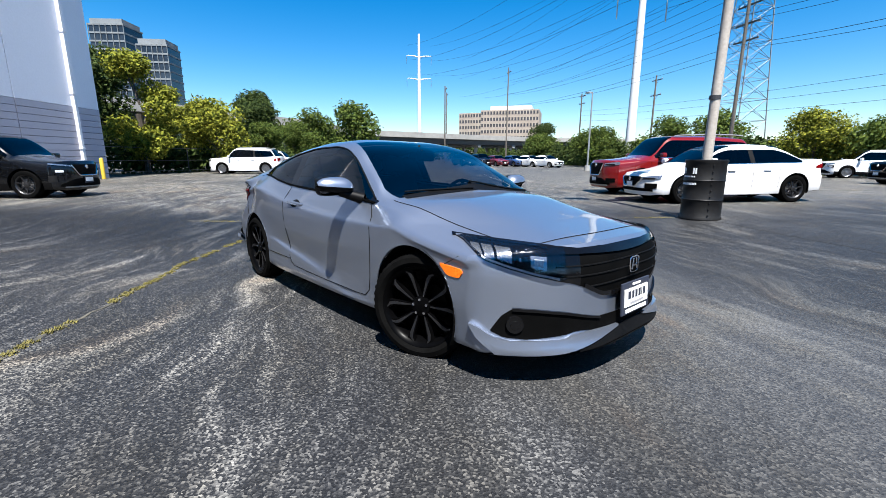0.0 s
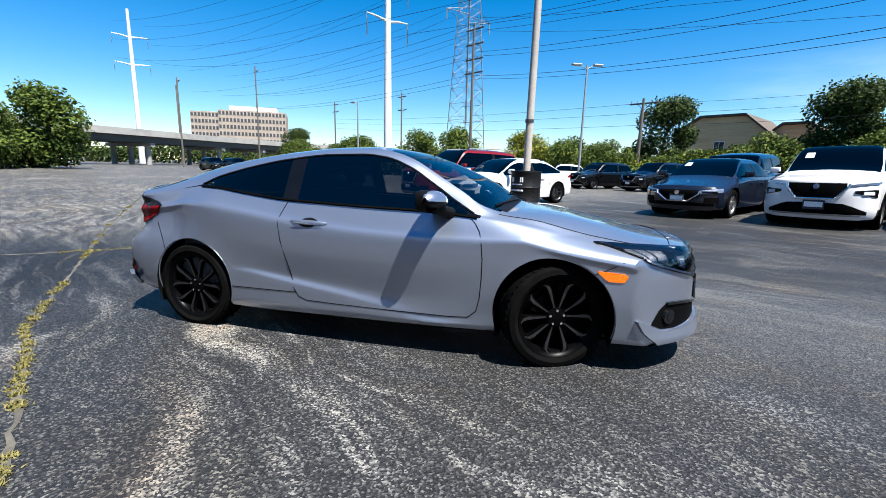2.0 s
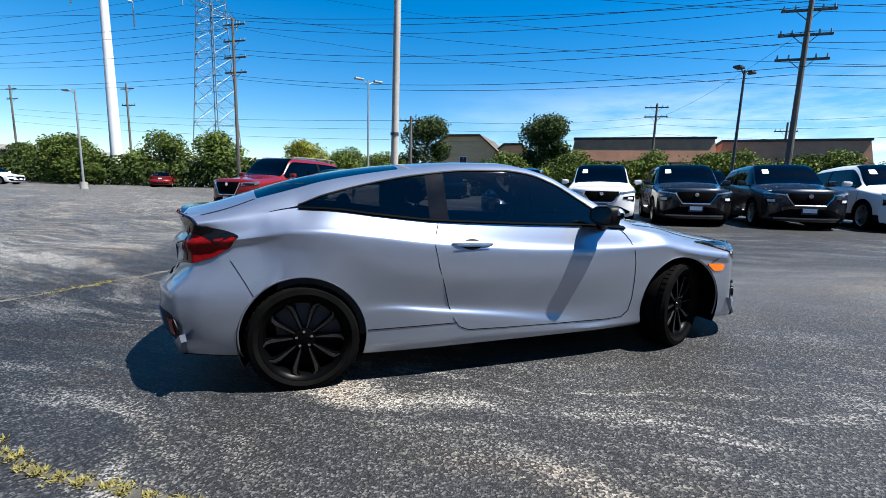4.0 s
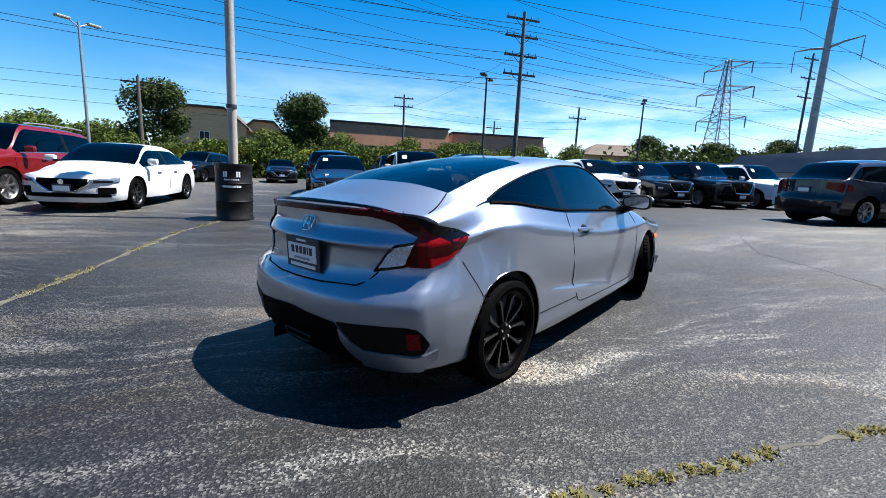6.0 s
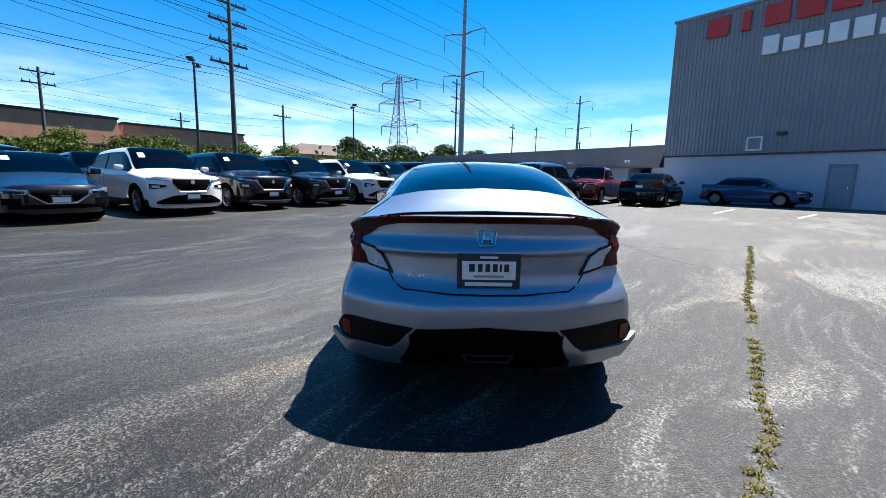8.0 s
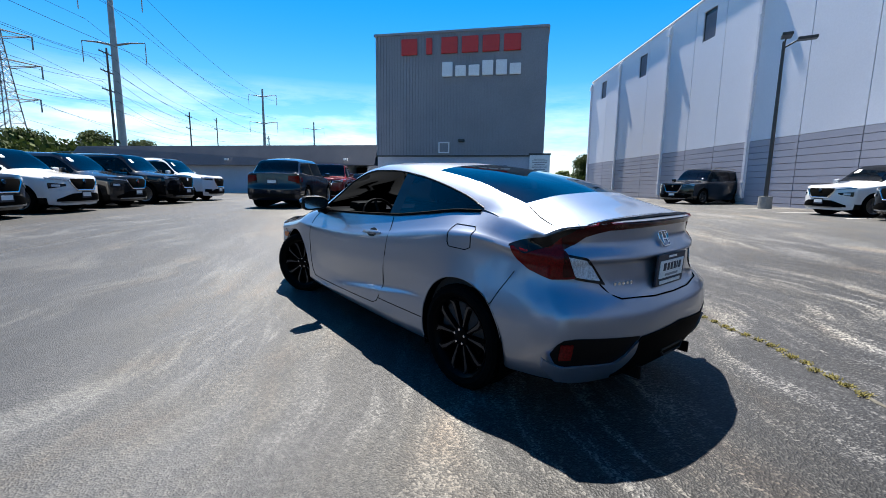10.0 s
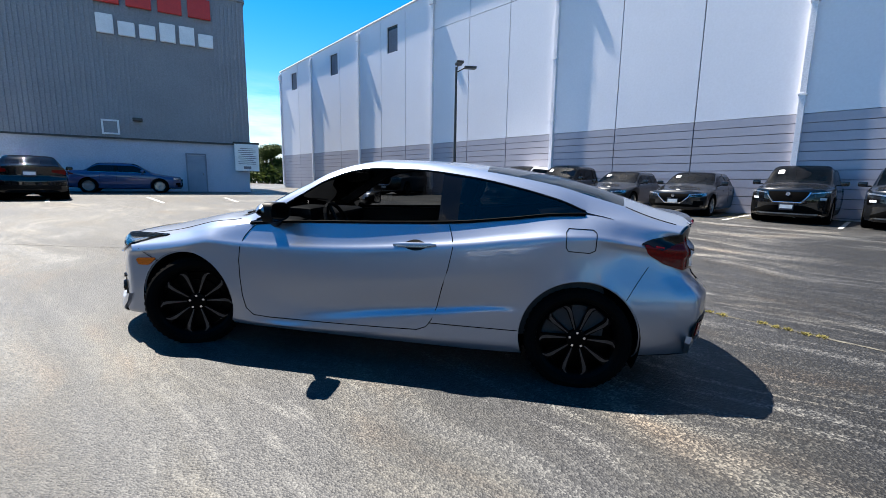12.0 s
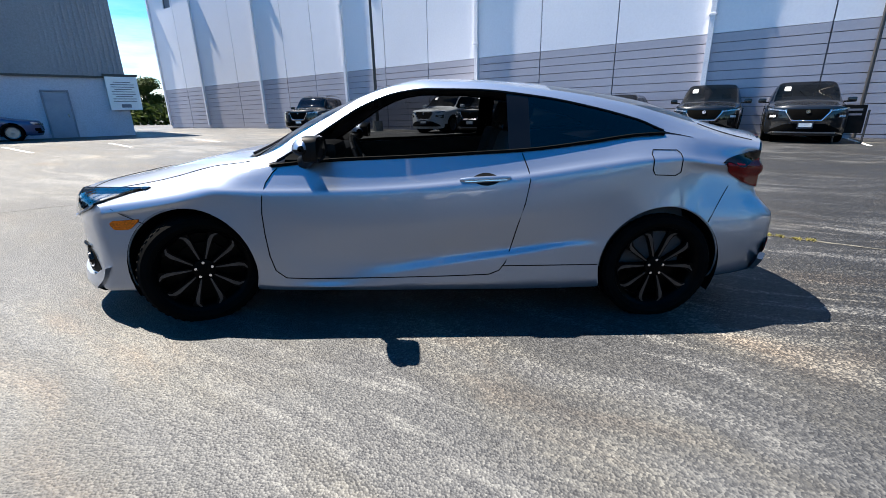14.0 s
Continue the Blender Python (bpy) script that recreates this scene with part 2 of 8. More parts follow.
def lamp_lens(name, colour, glow=0.0):
    m, n, l, b = mat(name)
    wv = noise_node(n, l, 120.0, 1)
    c = ramp(n, l, wv, (0.35, tuple(0.55 * v for v in colour)), (0.65, colour))
    l.new(c, b.inputs["Base Color"])
    b.inputs["Roughness"].default_value, b.inputs["Coat Weight"].default_value = 0.10, 0.05
    b.inputs["Specular IOR Level"].default_value = 0.16
    bumpn(n, l, b, wv, 0.3, 0.002)
    return m


ASPHALT = asphalt_material()
SILVER = paint("silver_paint", (0.258, 0.292, 0.362), 0.84, 0.36, 0.04)
BLACKP, WHITEP, GREYP = paint("black_paint", (0.0022, 0.0024, 0.003)), paint("white_paint", (0.60, 0.60, 0.60)), paint("grey_paint", (0.0075, 0.0085, 0.0105), 0.25)
NAVYP, REDP, SILVP = paint("navy_paint", (0.0045, 0.0065, 0.014)), paint("red_paint", (0.115, 0.005, 0.005)), paint("light_silver_paint", (0.45, 0.46, 0.47), 0.6)
BLUEP, MAROONP, PEARLP = paint("blue_paint", (0.025, 0.05, 0.13), 0.3), paint("maroon_paint", (0.10, 0.012, 0.018)), paint("pearl_paint", (0.62, 0.64, 0.68), 0.1)
GLASS = glass("tinted_glass", (0.12, 0.13, 0.14))
PRIV = glass("privacy_glass", (0.13, 0.135, 0.145), 0.75)
REARG = glass("heated_rear_glass", (0.10, 0.115, 0.14), 0.9, 1.75)
SHIELD = glass("windscreen_glass", (0.20, 0.22, 0.25), 0.9, 1.6)
DARKG = glass("parked_car_glass", (0.06, 0.065, 0.07), 0.7, 1.45)
CLEARG = glass("clear_lens", (0.85, 0.87, 0.9))
TRIM = surface("black_plastic_trim", (0.0016, 0.0016, 0.0018), (0.0032, 0.0032, 0.0034), 6, 300, 0.5, bump=0.2, dist=0.0008, spec=0.12)
GLOSSB = surface("gloss_black", (0.0022, 0.0022, 0.0026), (0.0034, 0.0034, 0.0038), 4, 60, 0.12, bump=0, coat=0.15, spec=0.2)
GRILLEB = surface("black_mesh_plastic", (0.0008, 0.0008, 0.0008), (0.0016, 0.0016, 0.0016), 6, 200, 0.7, bump=0.3, dist=0.001, spec=0.04)
LAMPCUP = surface("lamp_reflector", (0.28, 0.29, 0.31), (0.38, 0.39, 0.41), 14, 120, 0.26, metal=0.85, bump=0.3, dist=0.002)
RUBBER = surface("tyre_rubber", (0.002, 0.002, 0.002), (0.004, 0.004, 0.004), 9, 120, 0.82, bump=0.3, dist=0.001, spec=0.02)
RIMB = surface("rim_black", (0.0008, 0.0008, 0.0009), (0.0014, 0.0014, 0.0016), 8, 90, 0.32, metal=0.0, bump=0, coat=0.0, spec=0.04)
RIMCUT = surface("rim_machined", (0.050, 0.050, 0.053), (0.075, 0.075, 0.080), 20, 200, 0.34, metal=0.9, bump=0.1, dist=0.0003)
RIMD = surface("rim_dark_grey", (0.03, 0.03, 0.032), (0.05, 0.05, 0.053), 8, 90, 0.32, metal=0.7, bump=0)
RIMS = surface("rim_silver", (0.245, 0.245, 0.252), (0.315, 0.315, 0.322), 8, 90, 0.32, metal=0.85, bump=0)
CHROME = surface("chrome", (0.72, 0.72, 0.74), (0.80, 0.80, 0.82), 10, 90, 0.10, metal=1.0, bump=0)
MAROON_LENS = lamp_lens("maroon_lens", (0.045, 0.0012, 0.0018))
RED_LENS, AMBER, WHITE_LENS = lamp_lens("red_lens", (0.150, 0.0022, 0.0030)), lamp_lens("amber_lens", (0.85, 0.16, 0.01)), lamp_lens("white_lens", (0.62, 0.64, 0.68))
CLOTH = surface("seat_cloth", (0.018, 0.018, 0.020), (0.032, 0.032, 0.035), 12, 220, 0.85, bump=0.4, dist=0.001)
LINER = surface("wheel_well_liner", (0.001, 0.001, 0.001), (0.002, 0.002, 0.002), 12, 90, 0.9, spec=0.05)
WHITE = surface("white_card", (0.72, 0.72, 0.70), (0.80, 0.80, 0.78), 5, 90, 0.5, bump=0.05)
INK = surface("navy_ink", (0.015, 0.018, 0.03), (0.02, 0.024, 0.04), 5, 90, 0.5, bump=0)
SIGNGREY = surface("grey_ink", (0.25, 0.25, 0.26), (0.30, 0.30, 0.31), 5, 90, 0.5, bump=0)
CONCRETE = surface("concrete", (0.198, 0.192, 0.18), (0.27, 0.264, 0.246), 0.6, 14, 0.85, bump=0.3, dist=0.01)
GALV = surface("galvanised_steel", (0.216, 0.222, 0.228), (0.3, 0.306, 0.312), 1.5, 30, 0.5, metal=0.5, bump=0.05)
WHITESTEEL = surface("white_steel", (0.495, 0.5025, 0.51), (0.57, 0.5775, 0.585), 0.8, 20, 0.5, bump=0.05)
WOODPOLE = surface("weathered_pole_wood", (0.06, 0.051, 0.042), (0.114, 0.099, 0.084), 1.2, 22, 0.85, bump=0.5, dist=0.008, stretch=(4, 4, 0.3))
DARKSTEEL = surface("dark_bronze_steel", (0.022, 0.022, 0.024), (0.035, 0.034, 0.034), 2, 40, 0.45, bump=0.05)
LATTICE = surface("tower_steel", (0.156, 0.162, 0.168), (0.216, 0.222, 0.228), 1, 30, 0.55, metal=0.4, bump=0)
BARK = surface("bark", (0.036, 0.0288, 0.0228), (0.072, 0.06, 0.048), 2, 24, 0.9, bump=0.6, dist=0.02, stretch=(3, 3, 0.5))
LEAF_A = leaf_material("leaf_mid_green", (0.02475, 0.04675, 0.0088), (0.0935, 0.121, 0.0198))
LEAF_B = leaf_material("leaf_yellow_green", (0.045, 0.062, 0.007), (0.25, 0.25, 0.026))
LEAF_C = leaf_material("leaf_dark_green", (0.014, 0.0275, 0.007), (0.05, 0.07, 0.015))
WEED = leaf_material("weed", (0.075, 0.070, 0.022), (0.215, 0.185, 0.062))
GRIT = surface("crack_grit", (0.021, 0.0198, 0.0168), (0.084, 0.078, 0.06), 6, 60, 0.9, bump=0.6, dist=0.01, world_space=True)
DISC = surface("brake_disc_iron", (0.012, 0.012, 0.012), (0.024, 0.023, 0.022), 10, 90, 0.5, metal=0.6, bump=0.1, dist=0.0005)
LINEP = surface("worn_line_paint", (0.28, 0.273, 0.259), (0.462, 0.455, 0.434), 3, 60, 0.7, bump=0.2, world_space=True)
WALL_U = surface("warehouse_panel_light", (0.72, 0.72, 0.77), (0.77, 0.77, 0.82), 0.25, 14, 0.62, bump=0.06, dist=0.003, world_space=True, grainy=0.22)
WALL_L = surface("warehouse_panel_dark", (0.35, 0.34, 0.39), (0.40, 0.39, 0.445), 0.3, 14, 0.65, bump=0.08, dist=0.003, world_space=True, grainy=0.25)
JOINT = surface("panel_joint", (0.15, 0.15, 0.18), (0.19, 0.19, 0.22), 2, 30, 0.8, bump=0)
SPOUT = surface("downspout_white", (0.66, 0.66, 0.70), (0.74, 0.74, 0.78), 1, 20, 0.45, bump=0)
SIDING = surface("ribbed_grey_siding", (0.22, 0.225, 0.25), (0.27, 0.275, 0.30), 0.5, 14, 0.55, bump=0.05, world_space=True)
STUCCO = surface("pale_painted_block", (0.40, 0.42, 0.49), (0.47, 0.49, 0.56), 0.5, 18, 0.8, bump=0.25, dist=0.006, world_space=True)
ROOFING = surface("dark_roof_edge", (0.03, 0.03, 0.033), (0.048, 0.048, 0.051), 1, 20, 0.8)
SIGNRED = surface("sign_red", (0.50, 0.02, 0.015), (0.58, 0.03, 0.02), 3, 50, 0.35, bump=0)
SIGNWHITE = surface("sign_white", (0.75, 0.75, 0.76), (0.82, 0.82, 0.83), 3, 50, 0.35, bump=0)
BARRELM = surface("black_barrel", (0.004, 0.004, 0.0045), (0.009, 0.0088, 0.0085), 4, 50, 0.5, bump=0.2, dist=0.003, spec=0.25)
YELLOW = surface("safety_yellow", (0.434, 0.294, 0.021), (0.504, 0.35, 0.035), 4, 60, 0.5)
TANBRICK = surface("tan_facade", (0.25, 0.205, 0.165), (0.31, 0.26, 0.21), 0.4, 3, 0.8, world_space=True)
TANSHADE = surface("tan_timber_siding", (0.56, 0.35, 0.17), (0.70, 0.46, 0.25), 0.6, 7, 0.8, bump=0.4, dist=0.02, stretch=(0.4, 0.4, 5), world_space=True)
MANSARD = surface("red_brown_shingle", (0.34, 0.165, 0.095), (0.47, 0.24, 0.14), 0.8, 9, 0.9, bump=0.5, dist=0.02, world_space=True)
SHINGLE = surface("brown_shingle", (0.054, 0.0408, 0.03), (0.09, 0.069, 0.051), 1.2, 9, 0.9, bump=0.5, dist=0.02)
TOWERGLASS = surface("tower_glazing", (0.012, 0.018, 0.028), (0.03, 0.042, 0.058), 0.12, 2, 0.15, bump=0, world_space=True, spec=0.3)
TOWERBAND = surface("tower_concrete", (0.12, 0.135, 0.145), (0.17, 0.185, 0.195), 0.2, 3, 0.7, world_space=True)
OFFGLASS = surface("office_glazing", (0.035, 0.035, 0.04), (0.06, 0.06, 0.065), 0.3, 3, 0.2, bump=0, world_space=True)
TAR = surface("old_crack_tar", (0.008, 0.008, 0.008), (0.018, 0.018, 0.017), 4, 40, 0.7, world_space=True)
CABLE = surface("cable", (0.010, 0.010, 0.012), (0.016, 0.016, 0.018), 1, 5, 0.8, bump=0, spec=0.1)


# ---- mesh tools ----
def part(name, bm, material, parent=None, label="", smooth=False, angle=0.6):
    """Links a bmesh as one mesh object, under its thing or as a top-level thing."""
    bmesh.ops.remove_doubles(bm, verts=bm.verts, dist=1e-5)
    me = bpy.data.meshes.new(name)
    if smooth:
        for f in bm.faces:
            f.smooth = True
        for e in bm.edges:
            if len(e.link_faces) == 2 and e.calc_face_angle(0.0) > angle:
                e.smooth = False
    bm.to_mesh(me)
    bm.free()
    me.materials.append(material)
    ob = new(name, me)
    if parent is not None:
        ob.parent = parent
    if label:
        ob["label"] = label
    return ob


def box(bm, c, s, m=None, bevel=0.0):
    r = bmesh.ops.create_cube(bm, size=1.0, matrix=(m or Matrix()) @ Matrix.Translation(c) @ Matrix.Diagonal((*s, 1)))
    if bevel:
        es = list({e for v in r["verts"] for e in v.link_edges})
        bmesh.ops.bevel(bm, geom=es, offset=bevel, segments=2, affect="EDGES", profile=0.6)


def cyl(bm, p0, p1, r0, r1=None, n=12, caps=True):
    p0, p1 = Vector(p0), Vector(p1)
    r1 = r0 if r1 is None else r1
    d = p1 - p0
    q = d.to_track_quat("Z", "Y").to_matrix()
    a = [bm.verts.new(p0 + q @ Vector((r0 * math.cos(k * math.tau / n), r0 * math.sin(k * math.tau / n), 0))) for k in range(n)]
    b = [bm.verts.new(p1 + q @ Vector((r1 * math.cos(k * math.tau / n), r1 * math.sin(k * math.tau / n), 0))) for k in range(n)]
    for k in range(n):
        bm.faces.new((a[k], a[(k + 1) % n], b[(k + 1) % n], b[k]))
    if caps:
        bm.faces.new(a[::-1]); bm.faces.new(b)


def tube(bm, pts, r, n=6):
    """One continuous pipe along a line of points."""
    pts = [Vector(p) for p in pts]
    pts = [p for k, p in enumerate(pts) if k == 0 or (p - pts[k - 1]).length > 1e-6]
    rings, side = [], None
    for k, p in enumerate(pts):
        d = (pts[min(k + 1, len(pts) - 1)] - pts[max(k - 1, 0)]).normalized()
        if d.length < 0.5:
            d = (pts[min(k + 1, len(pts) - 1)] - p).normalized()
        side = d.orthogonal().normalized() if side is None else (side - d * side.dot(d)).normalized()
        up = d.cross(side)
        rings.append([bm.verts.new(p + (side * math.cos(q * math.tau / n) + up * math.sin(q * math.tau / n)) * r) for q in range(n)])
    for a, b in zip(rings, rings[1:]):
        for q in range(n):
            bm.faces.new((a[q], a[(q + 1) % n], b[(q + 1) % n], b[q]))
    bm.faces.new(rings[0][::-1]); bm.faces.new(rings[-1])


def sheet(bm, rows, flip=False):
    """A quad sheet from rows of points."""
    vs = [[bm.verts.new(p) for p in row] for row in rows]
    for a, b in zip(vs, vs[1:]):
        for i in range(len(a) - 1):
            q = (a[i], a[i + 1], b[i + 1], b[i])
            try:
                bm.faces.new(q[::-1] if flip else q)
            except ValueError:
                pass
    return vs


def revolve(bm, profile, n=32, axis="Y"):
    """Turns (radius, offset) pairs about an axis."""
    rows = []
    for r, o in profile:
        row = []
        for k in range(n + 1):
            a = math.tau * k / n
            p = (r * math.cos(a), o, r * math.sin(a)) if axis == "Y" else (r * math.cos(a), r * math.sin(a), o)
            row.append(Vector(p))
        rows.append(row)
    sheet(bm, rows)


def thing(name, m, label, category, group="", kind=""):
    ob = new(name)
    ob.empty_display_size = 0.2
    ob.matrix_world = m
    return tagged(ob, label, category, group, kind)


def lift(x, y):
    """Height of the lot: a gentle fall round the parked coupe, levelling out further off."""
    e, s = math.exp(-(x * x + y * y) / 49.0), 0.02561 * x - 0.01686 * y
    return s * e + (1 - e) * (0.28 + 0.25 * math.tanh(s / 0.5))


# ---- ground ----
def ground():
    bm = bmesh.new()
    ax = sorted({*(round(v, 2) for v in np.arange(-14, 14.01, 0.7)), *(s * v for s in (-1, 1) for v in (16, 19, 23, 28, 34, 42, 52, 65, 85, 120, 180, 300, 600, 1200, 2500))})
    sheet(bm, [[Vector((x, y, lift(x, y))) for x in ax] for y in ax])
    return tagged(part("ground", bm, ASPHALT, smooth=True), "worn grey asphalt lot with pale scuffed streaks", "ground", kind="structure")


ground()


# ---- vehicles ----
def pchip(xs, ys):
    """Monotone cubic through keys."""
    x, y = np.array(xs, float), np.array(ys, float)
    h, d = np.diff(x), np.diff(y) / np.diff(x)
    s = np.zeros_like(y)
    s[0], s[-1] = d[0], d[-1]
    for k in range(1, len(x) - 1):
        if d[k - 1] * d[k] > 0:
            w1, w2 = 2 * h[k] + h[k - 1], h[k] + 2 * h[k - 1]
            s[k] = (w1 + w2) / (w1 / d[k - 1] + w2 / d[k])

    def f(v):
        v = np.clip(np.asarray(v, float), x[0], x[-1])
        k = np.clip(np.searchsorted(x, v, side="right") - 1, 0, len(x) - 2)
        t = (v - x[k]) / h[k]
        return (2 * t**3 - 3 * t**2 + 1) * y[k] + (t**3 - 2 * t**2 + t) * h[k] * s[k] + (3 * t**2 - 2 * t**3) * y[k + 1] + (t**3 - t**2) * h[k] * s[k + 1]

    return f


def smooth01(t):
    t = min(1.0, max(0.0, t))
    return t * t * (3 - 2 * t)


class Shell:
    """A car body lofted from lengthwise feature lines, with ends that sweep back towards the corners."""

    def __init__(self, lines, x0, x1, wide, front, rear, nose, tail, pinch=0.0):
        self.ly = [pchip(x, y) for x, y, z in lines]
        self.lz = [pchip(x, z) for x, y, z in lines]
        self.n, self.x0, self.x1, self.wide = len(lines), x0, x1, wide
        self.fc, self.fs, self.rc, self.rs = *front, *rear
        self.nose, self.tail = pchip(*nose), pchip(*tail)
        self.pinch = pinch  # how much more the rear corners draw in above the bumper
        self.cache = {}

    def cross(self, x):
        k = round(float(x), 4)
        if k not in self.cache:
            i = np.arange(self.n)
            self.cache[k] = (pchip(i, [float(f(x)) for f in self.ly]), pchip(i, [float(f(x)) for f in self.lz]))
        return self.cache[k]

    def warp(self, x, y, z):
        q, f = (abs(y) / self.wide) ** 2.6, (abs(y) / self.wide) ** 3.3
        a, b = smooth01((x - self.fs) / (self.x1 - self.fs)), smooth01((self.rs - x) / (self.rs - self.x0))
        return Vector((x + a * (float(self.nose(z)) - self.fc * f) + b * (float(self.tail(z)) * (1 - 0.55 * q) + self.rc * q * (1 + self.pinch * smooth01((z - 0.66) / 0.12))), y, z))

    def at(self, x, v, side=1):
        fy, fz = self.cross(x)
        return self.warp(x, side * float(fy(v)), float(fz(v)))

    def front(self, y, z, out=0.0):
        p = self.warp(self.x1, y, z)
        ny = self.fc * 2.6 * (abs(y) / self.wide) ** 1.6 / self.wide * (1 if y > 0 else -1)
        return p + Vector((1, ny, 0)).normalized() * out

    def back(self, y, z, out=0.0):
        p = self.warp(self.x0, y, z)
        ny = self.rc * 2.6 * (abs(y) / self.wide) ** 1.6 / self.wide * (1 if y > 0 else -1)
        return p + Vector((-1, ny, 0)).normalized() * out

    def side(self, x, z, side=1, out=0.0, lo=2.0, hi=None):
        """The flank at a true length and height."""
        hi = self.n - 6 if hi is None else hi
        u = x
        for _ in range(4):
            fy, fz = self.cross(u)
            a, b = lo, hi
            for _ in range(22):
                m = (a + b) / 2
                a, b = (m, b) if float(fz(m)) < z else (a, m)
            p = self.warp(u, side * float(fy(a)), z)
            u += x - p.x
        return p + Vector((0, side * out, 0))

    def top(self, x, y, out=0.0, lo=None):
        """The upper surface at a length and a half-width."""
        fy, fz = self.cross(x)
        a, b = (self.n - 6 if lo is None else lo), self.n - 1
        for _ in range(22):
            m = (a + b) / 2
            a, b = (m, b) if float(fy(m)) > abs(y) else (a, m)
        return self.warp(x, y, float(fz(a)) + out)


def panels(sh, xs, vs, region, arches, flip_ok=True):
    """Splits the lofted skin into named groups of faces; arches are (x, z, radius) circles left open on the flanks."""
    groups = {}
    grids = {}
    for side in (1, -1):
        g = [[sh.at(x, v, side) for v in vs] for x in xs]
        inside = lambda p: any((p.x - ax) ** 2 + (p.z - az) ** 2 < ar * ar for ax, az, ar in arches) and abs(p.y) > sh.wide * 0.62
        keep = {}
        for i in range(len(xs) - 1):
            for j in range(len(vs) - 1):
                c = (g[i][j] + g[i + 1][j] + g[i + 1][j + 1] + g[i][j + 1]) / 4
                if inside(c):
                    continue
                keep[i, j] = region((xs[i] + xs[i + 1]) / 2, (vs[j] + vs[j + 1]) / 2)
        # draw the ragged rim of each opening onto its circle
        for i in range(len(xs)):
            for j in range(len(vs)):
                near = [(i + a, j + b) for a in (-1, 0) for b in (-1, 0)]
                have = [k in keep for k in near if 0 <= k[0] < len(xs) - 1 and 0 <= k[1] < len(vs) - 1]
                p = g[i][j]
                if have and any(have) and not all(have) and abs(p.y) > sh.wide * 0.62 and p.z > 0.2:
                    ax, az, ar = min(arches, key=lambda o: (p.x - o[0]) ** 2)
                    d = Vector((p.x - ax, 0, p.z - az))
                    if 1e-4 < d.length < ar * 1.5:
                        d *= ar / d.length
                        g[i][j] = Vector((ax + d.x, p.y, az + d.z))
        for (i, j), name in keep.items():
            q = [g[i][j], g[i + 1][j], g[i + 1][j + 1], g[i][j + 1]]
            groups.setdefault((name, side), []).append(q[::-1] if side == 1 else q)
        grids[side] = g
    return groups


def skin(quads):
    bm = bmesh.new()
    for q in quads:
        vs = [bm.verts.new(p) for p in q]
        bm.faces.new(vs)
    bmesh.ops.remove_doubles(bm, verts=bm.verts, dist=2e-4)
    bmesh.ops.dissolve_degenerate(bm, dist=1e-4, edges=bm.edges)
    return bm


def patch(place, us, lo, hi, out=0.006, rows=6, deep=0.02):
    """A raised plate on a surface: place(u, w, out), from lo(u) to hi(u), with sides that run in."""
    bm = bmesh.new()
    us = list(us)
    grid = [[place(u, lo(u) + (hi(u) - lo(u)) * k / rows, out) for u in us] for k in range(rows + 1)]
    sheet(bm, grid)
    rim = grid[0] + [r[-1] for r in grid[1:]] + grid[-1][::-1][1:] + [r[0] for r in grid[::-1][1:]]
    ins = [place(us[i], lo(us[i]), out - deep) for i in range(len(us))]
    inn = ins + [place(us[-1], lo(us[-1]) + (hi(us[-1]) - lo(us[-1])) * k / rows, out - deep) for k in range(1, rows + 1)]
    inn += [place(u, hi(u), out - deep) for u in us[::-1][1:]] + [place(us[0], lo(us[0]) + (hi(us[0]) - lo(us[0])) * k / rows, out - deep) for k in range(rows - 1, -1, -1)]
    sheet(bm, [rim, inn])
    bmesh.ops.remove_doubles(bm, verts=bm.verts, dist=1e-5)
    bmesh.ops.recalc_face_normals(bm, faces=bm.faces)
    return bm


class Caster:
    """Places points on a finished skin: seen from one end of the car, turned outwards by some degrees, or from above."""

    def __init__(self, tree):
        self.tree = tree

    def view(self, deg, s=1, end=-1):
        a = radians(deg)
        way = Vector((-end * math.cos(a), -s * math.sin(a), 0))
        across = Vector((-end * math.sin(a), s * math.cos(a), 0))
        reach = [4.0]

        def place(u, w, out=0.0):
            start = across * u + Vector((0, 0, w)) - way * 6
            p, n_, _, d = self.tree.ray_cast(start, way)
            if p is None:
                p, n_, _, _ = self.tree.find_nearest(start + way * reach[0])
            else:
                reach[0] = d
            if n_.dot(way) > 0:
                n_ = -n_
            return p + n_ * out
        return place

    def down(self, x, y, out=0.0):
        p, n_, _, _ = self.tree.ray_cast(Vector((x, y, 3.0)), Vector((0, 0, -1)))
        return p + Vector((0, 0, out))


def lin(a, b, n):
    return [a + (b - a) * k / n for k in range(n + 1)]


def interp(*keys):
    xs, ys = [k[0] for k in keys], [k[1] for k in keys]
    return lambda v: float(np.interp(v, xs, ys))


def ribbon(pts, r=0.003):
    bm = bmesh.new()
    tube(bm, pts, r, 5)
    return bm


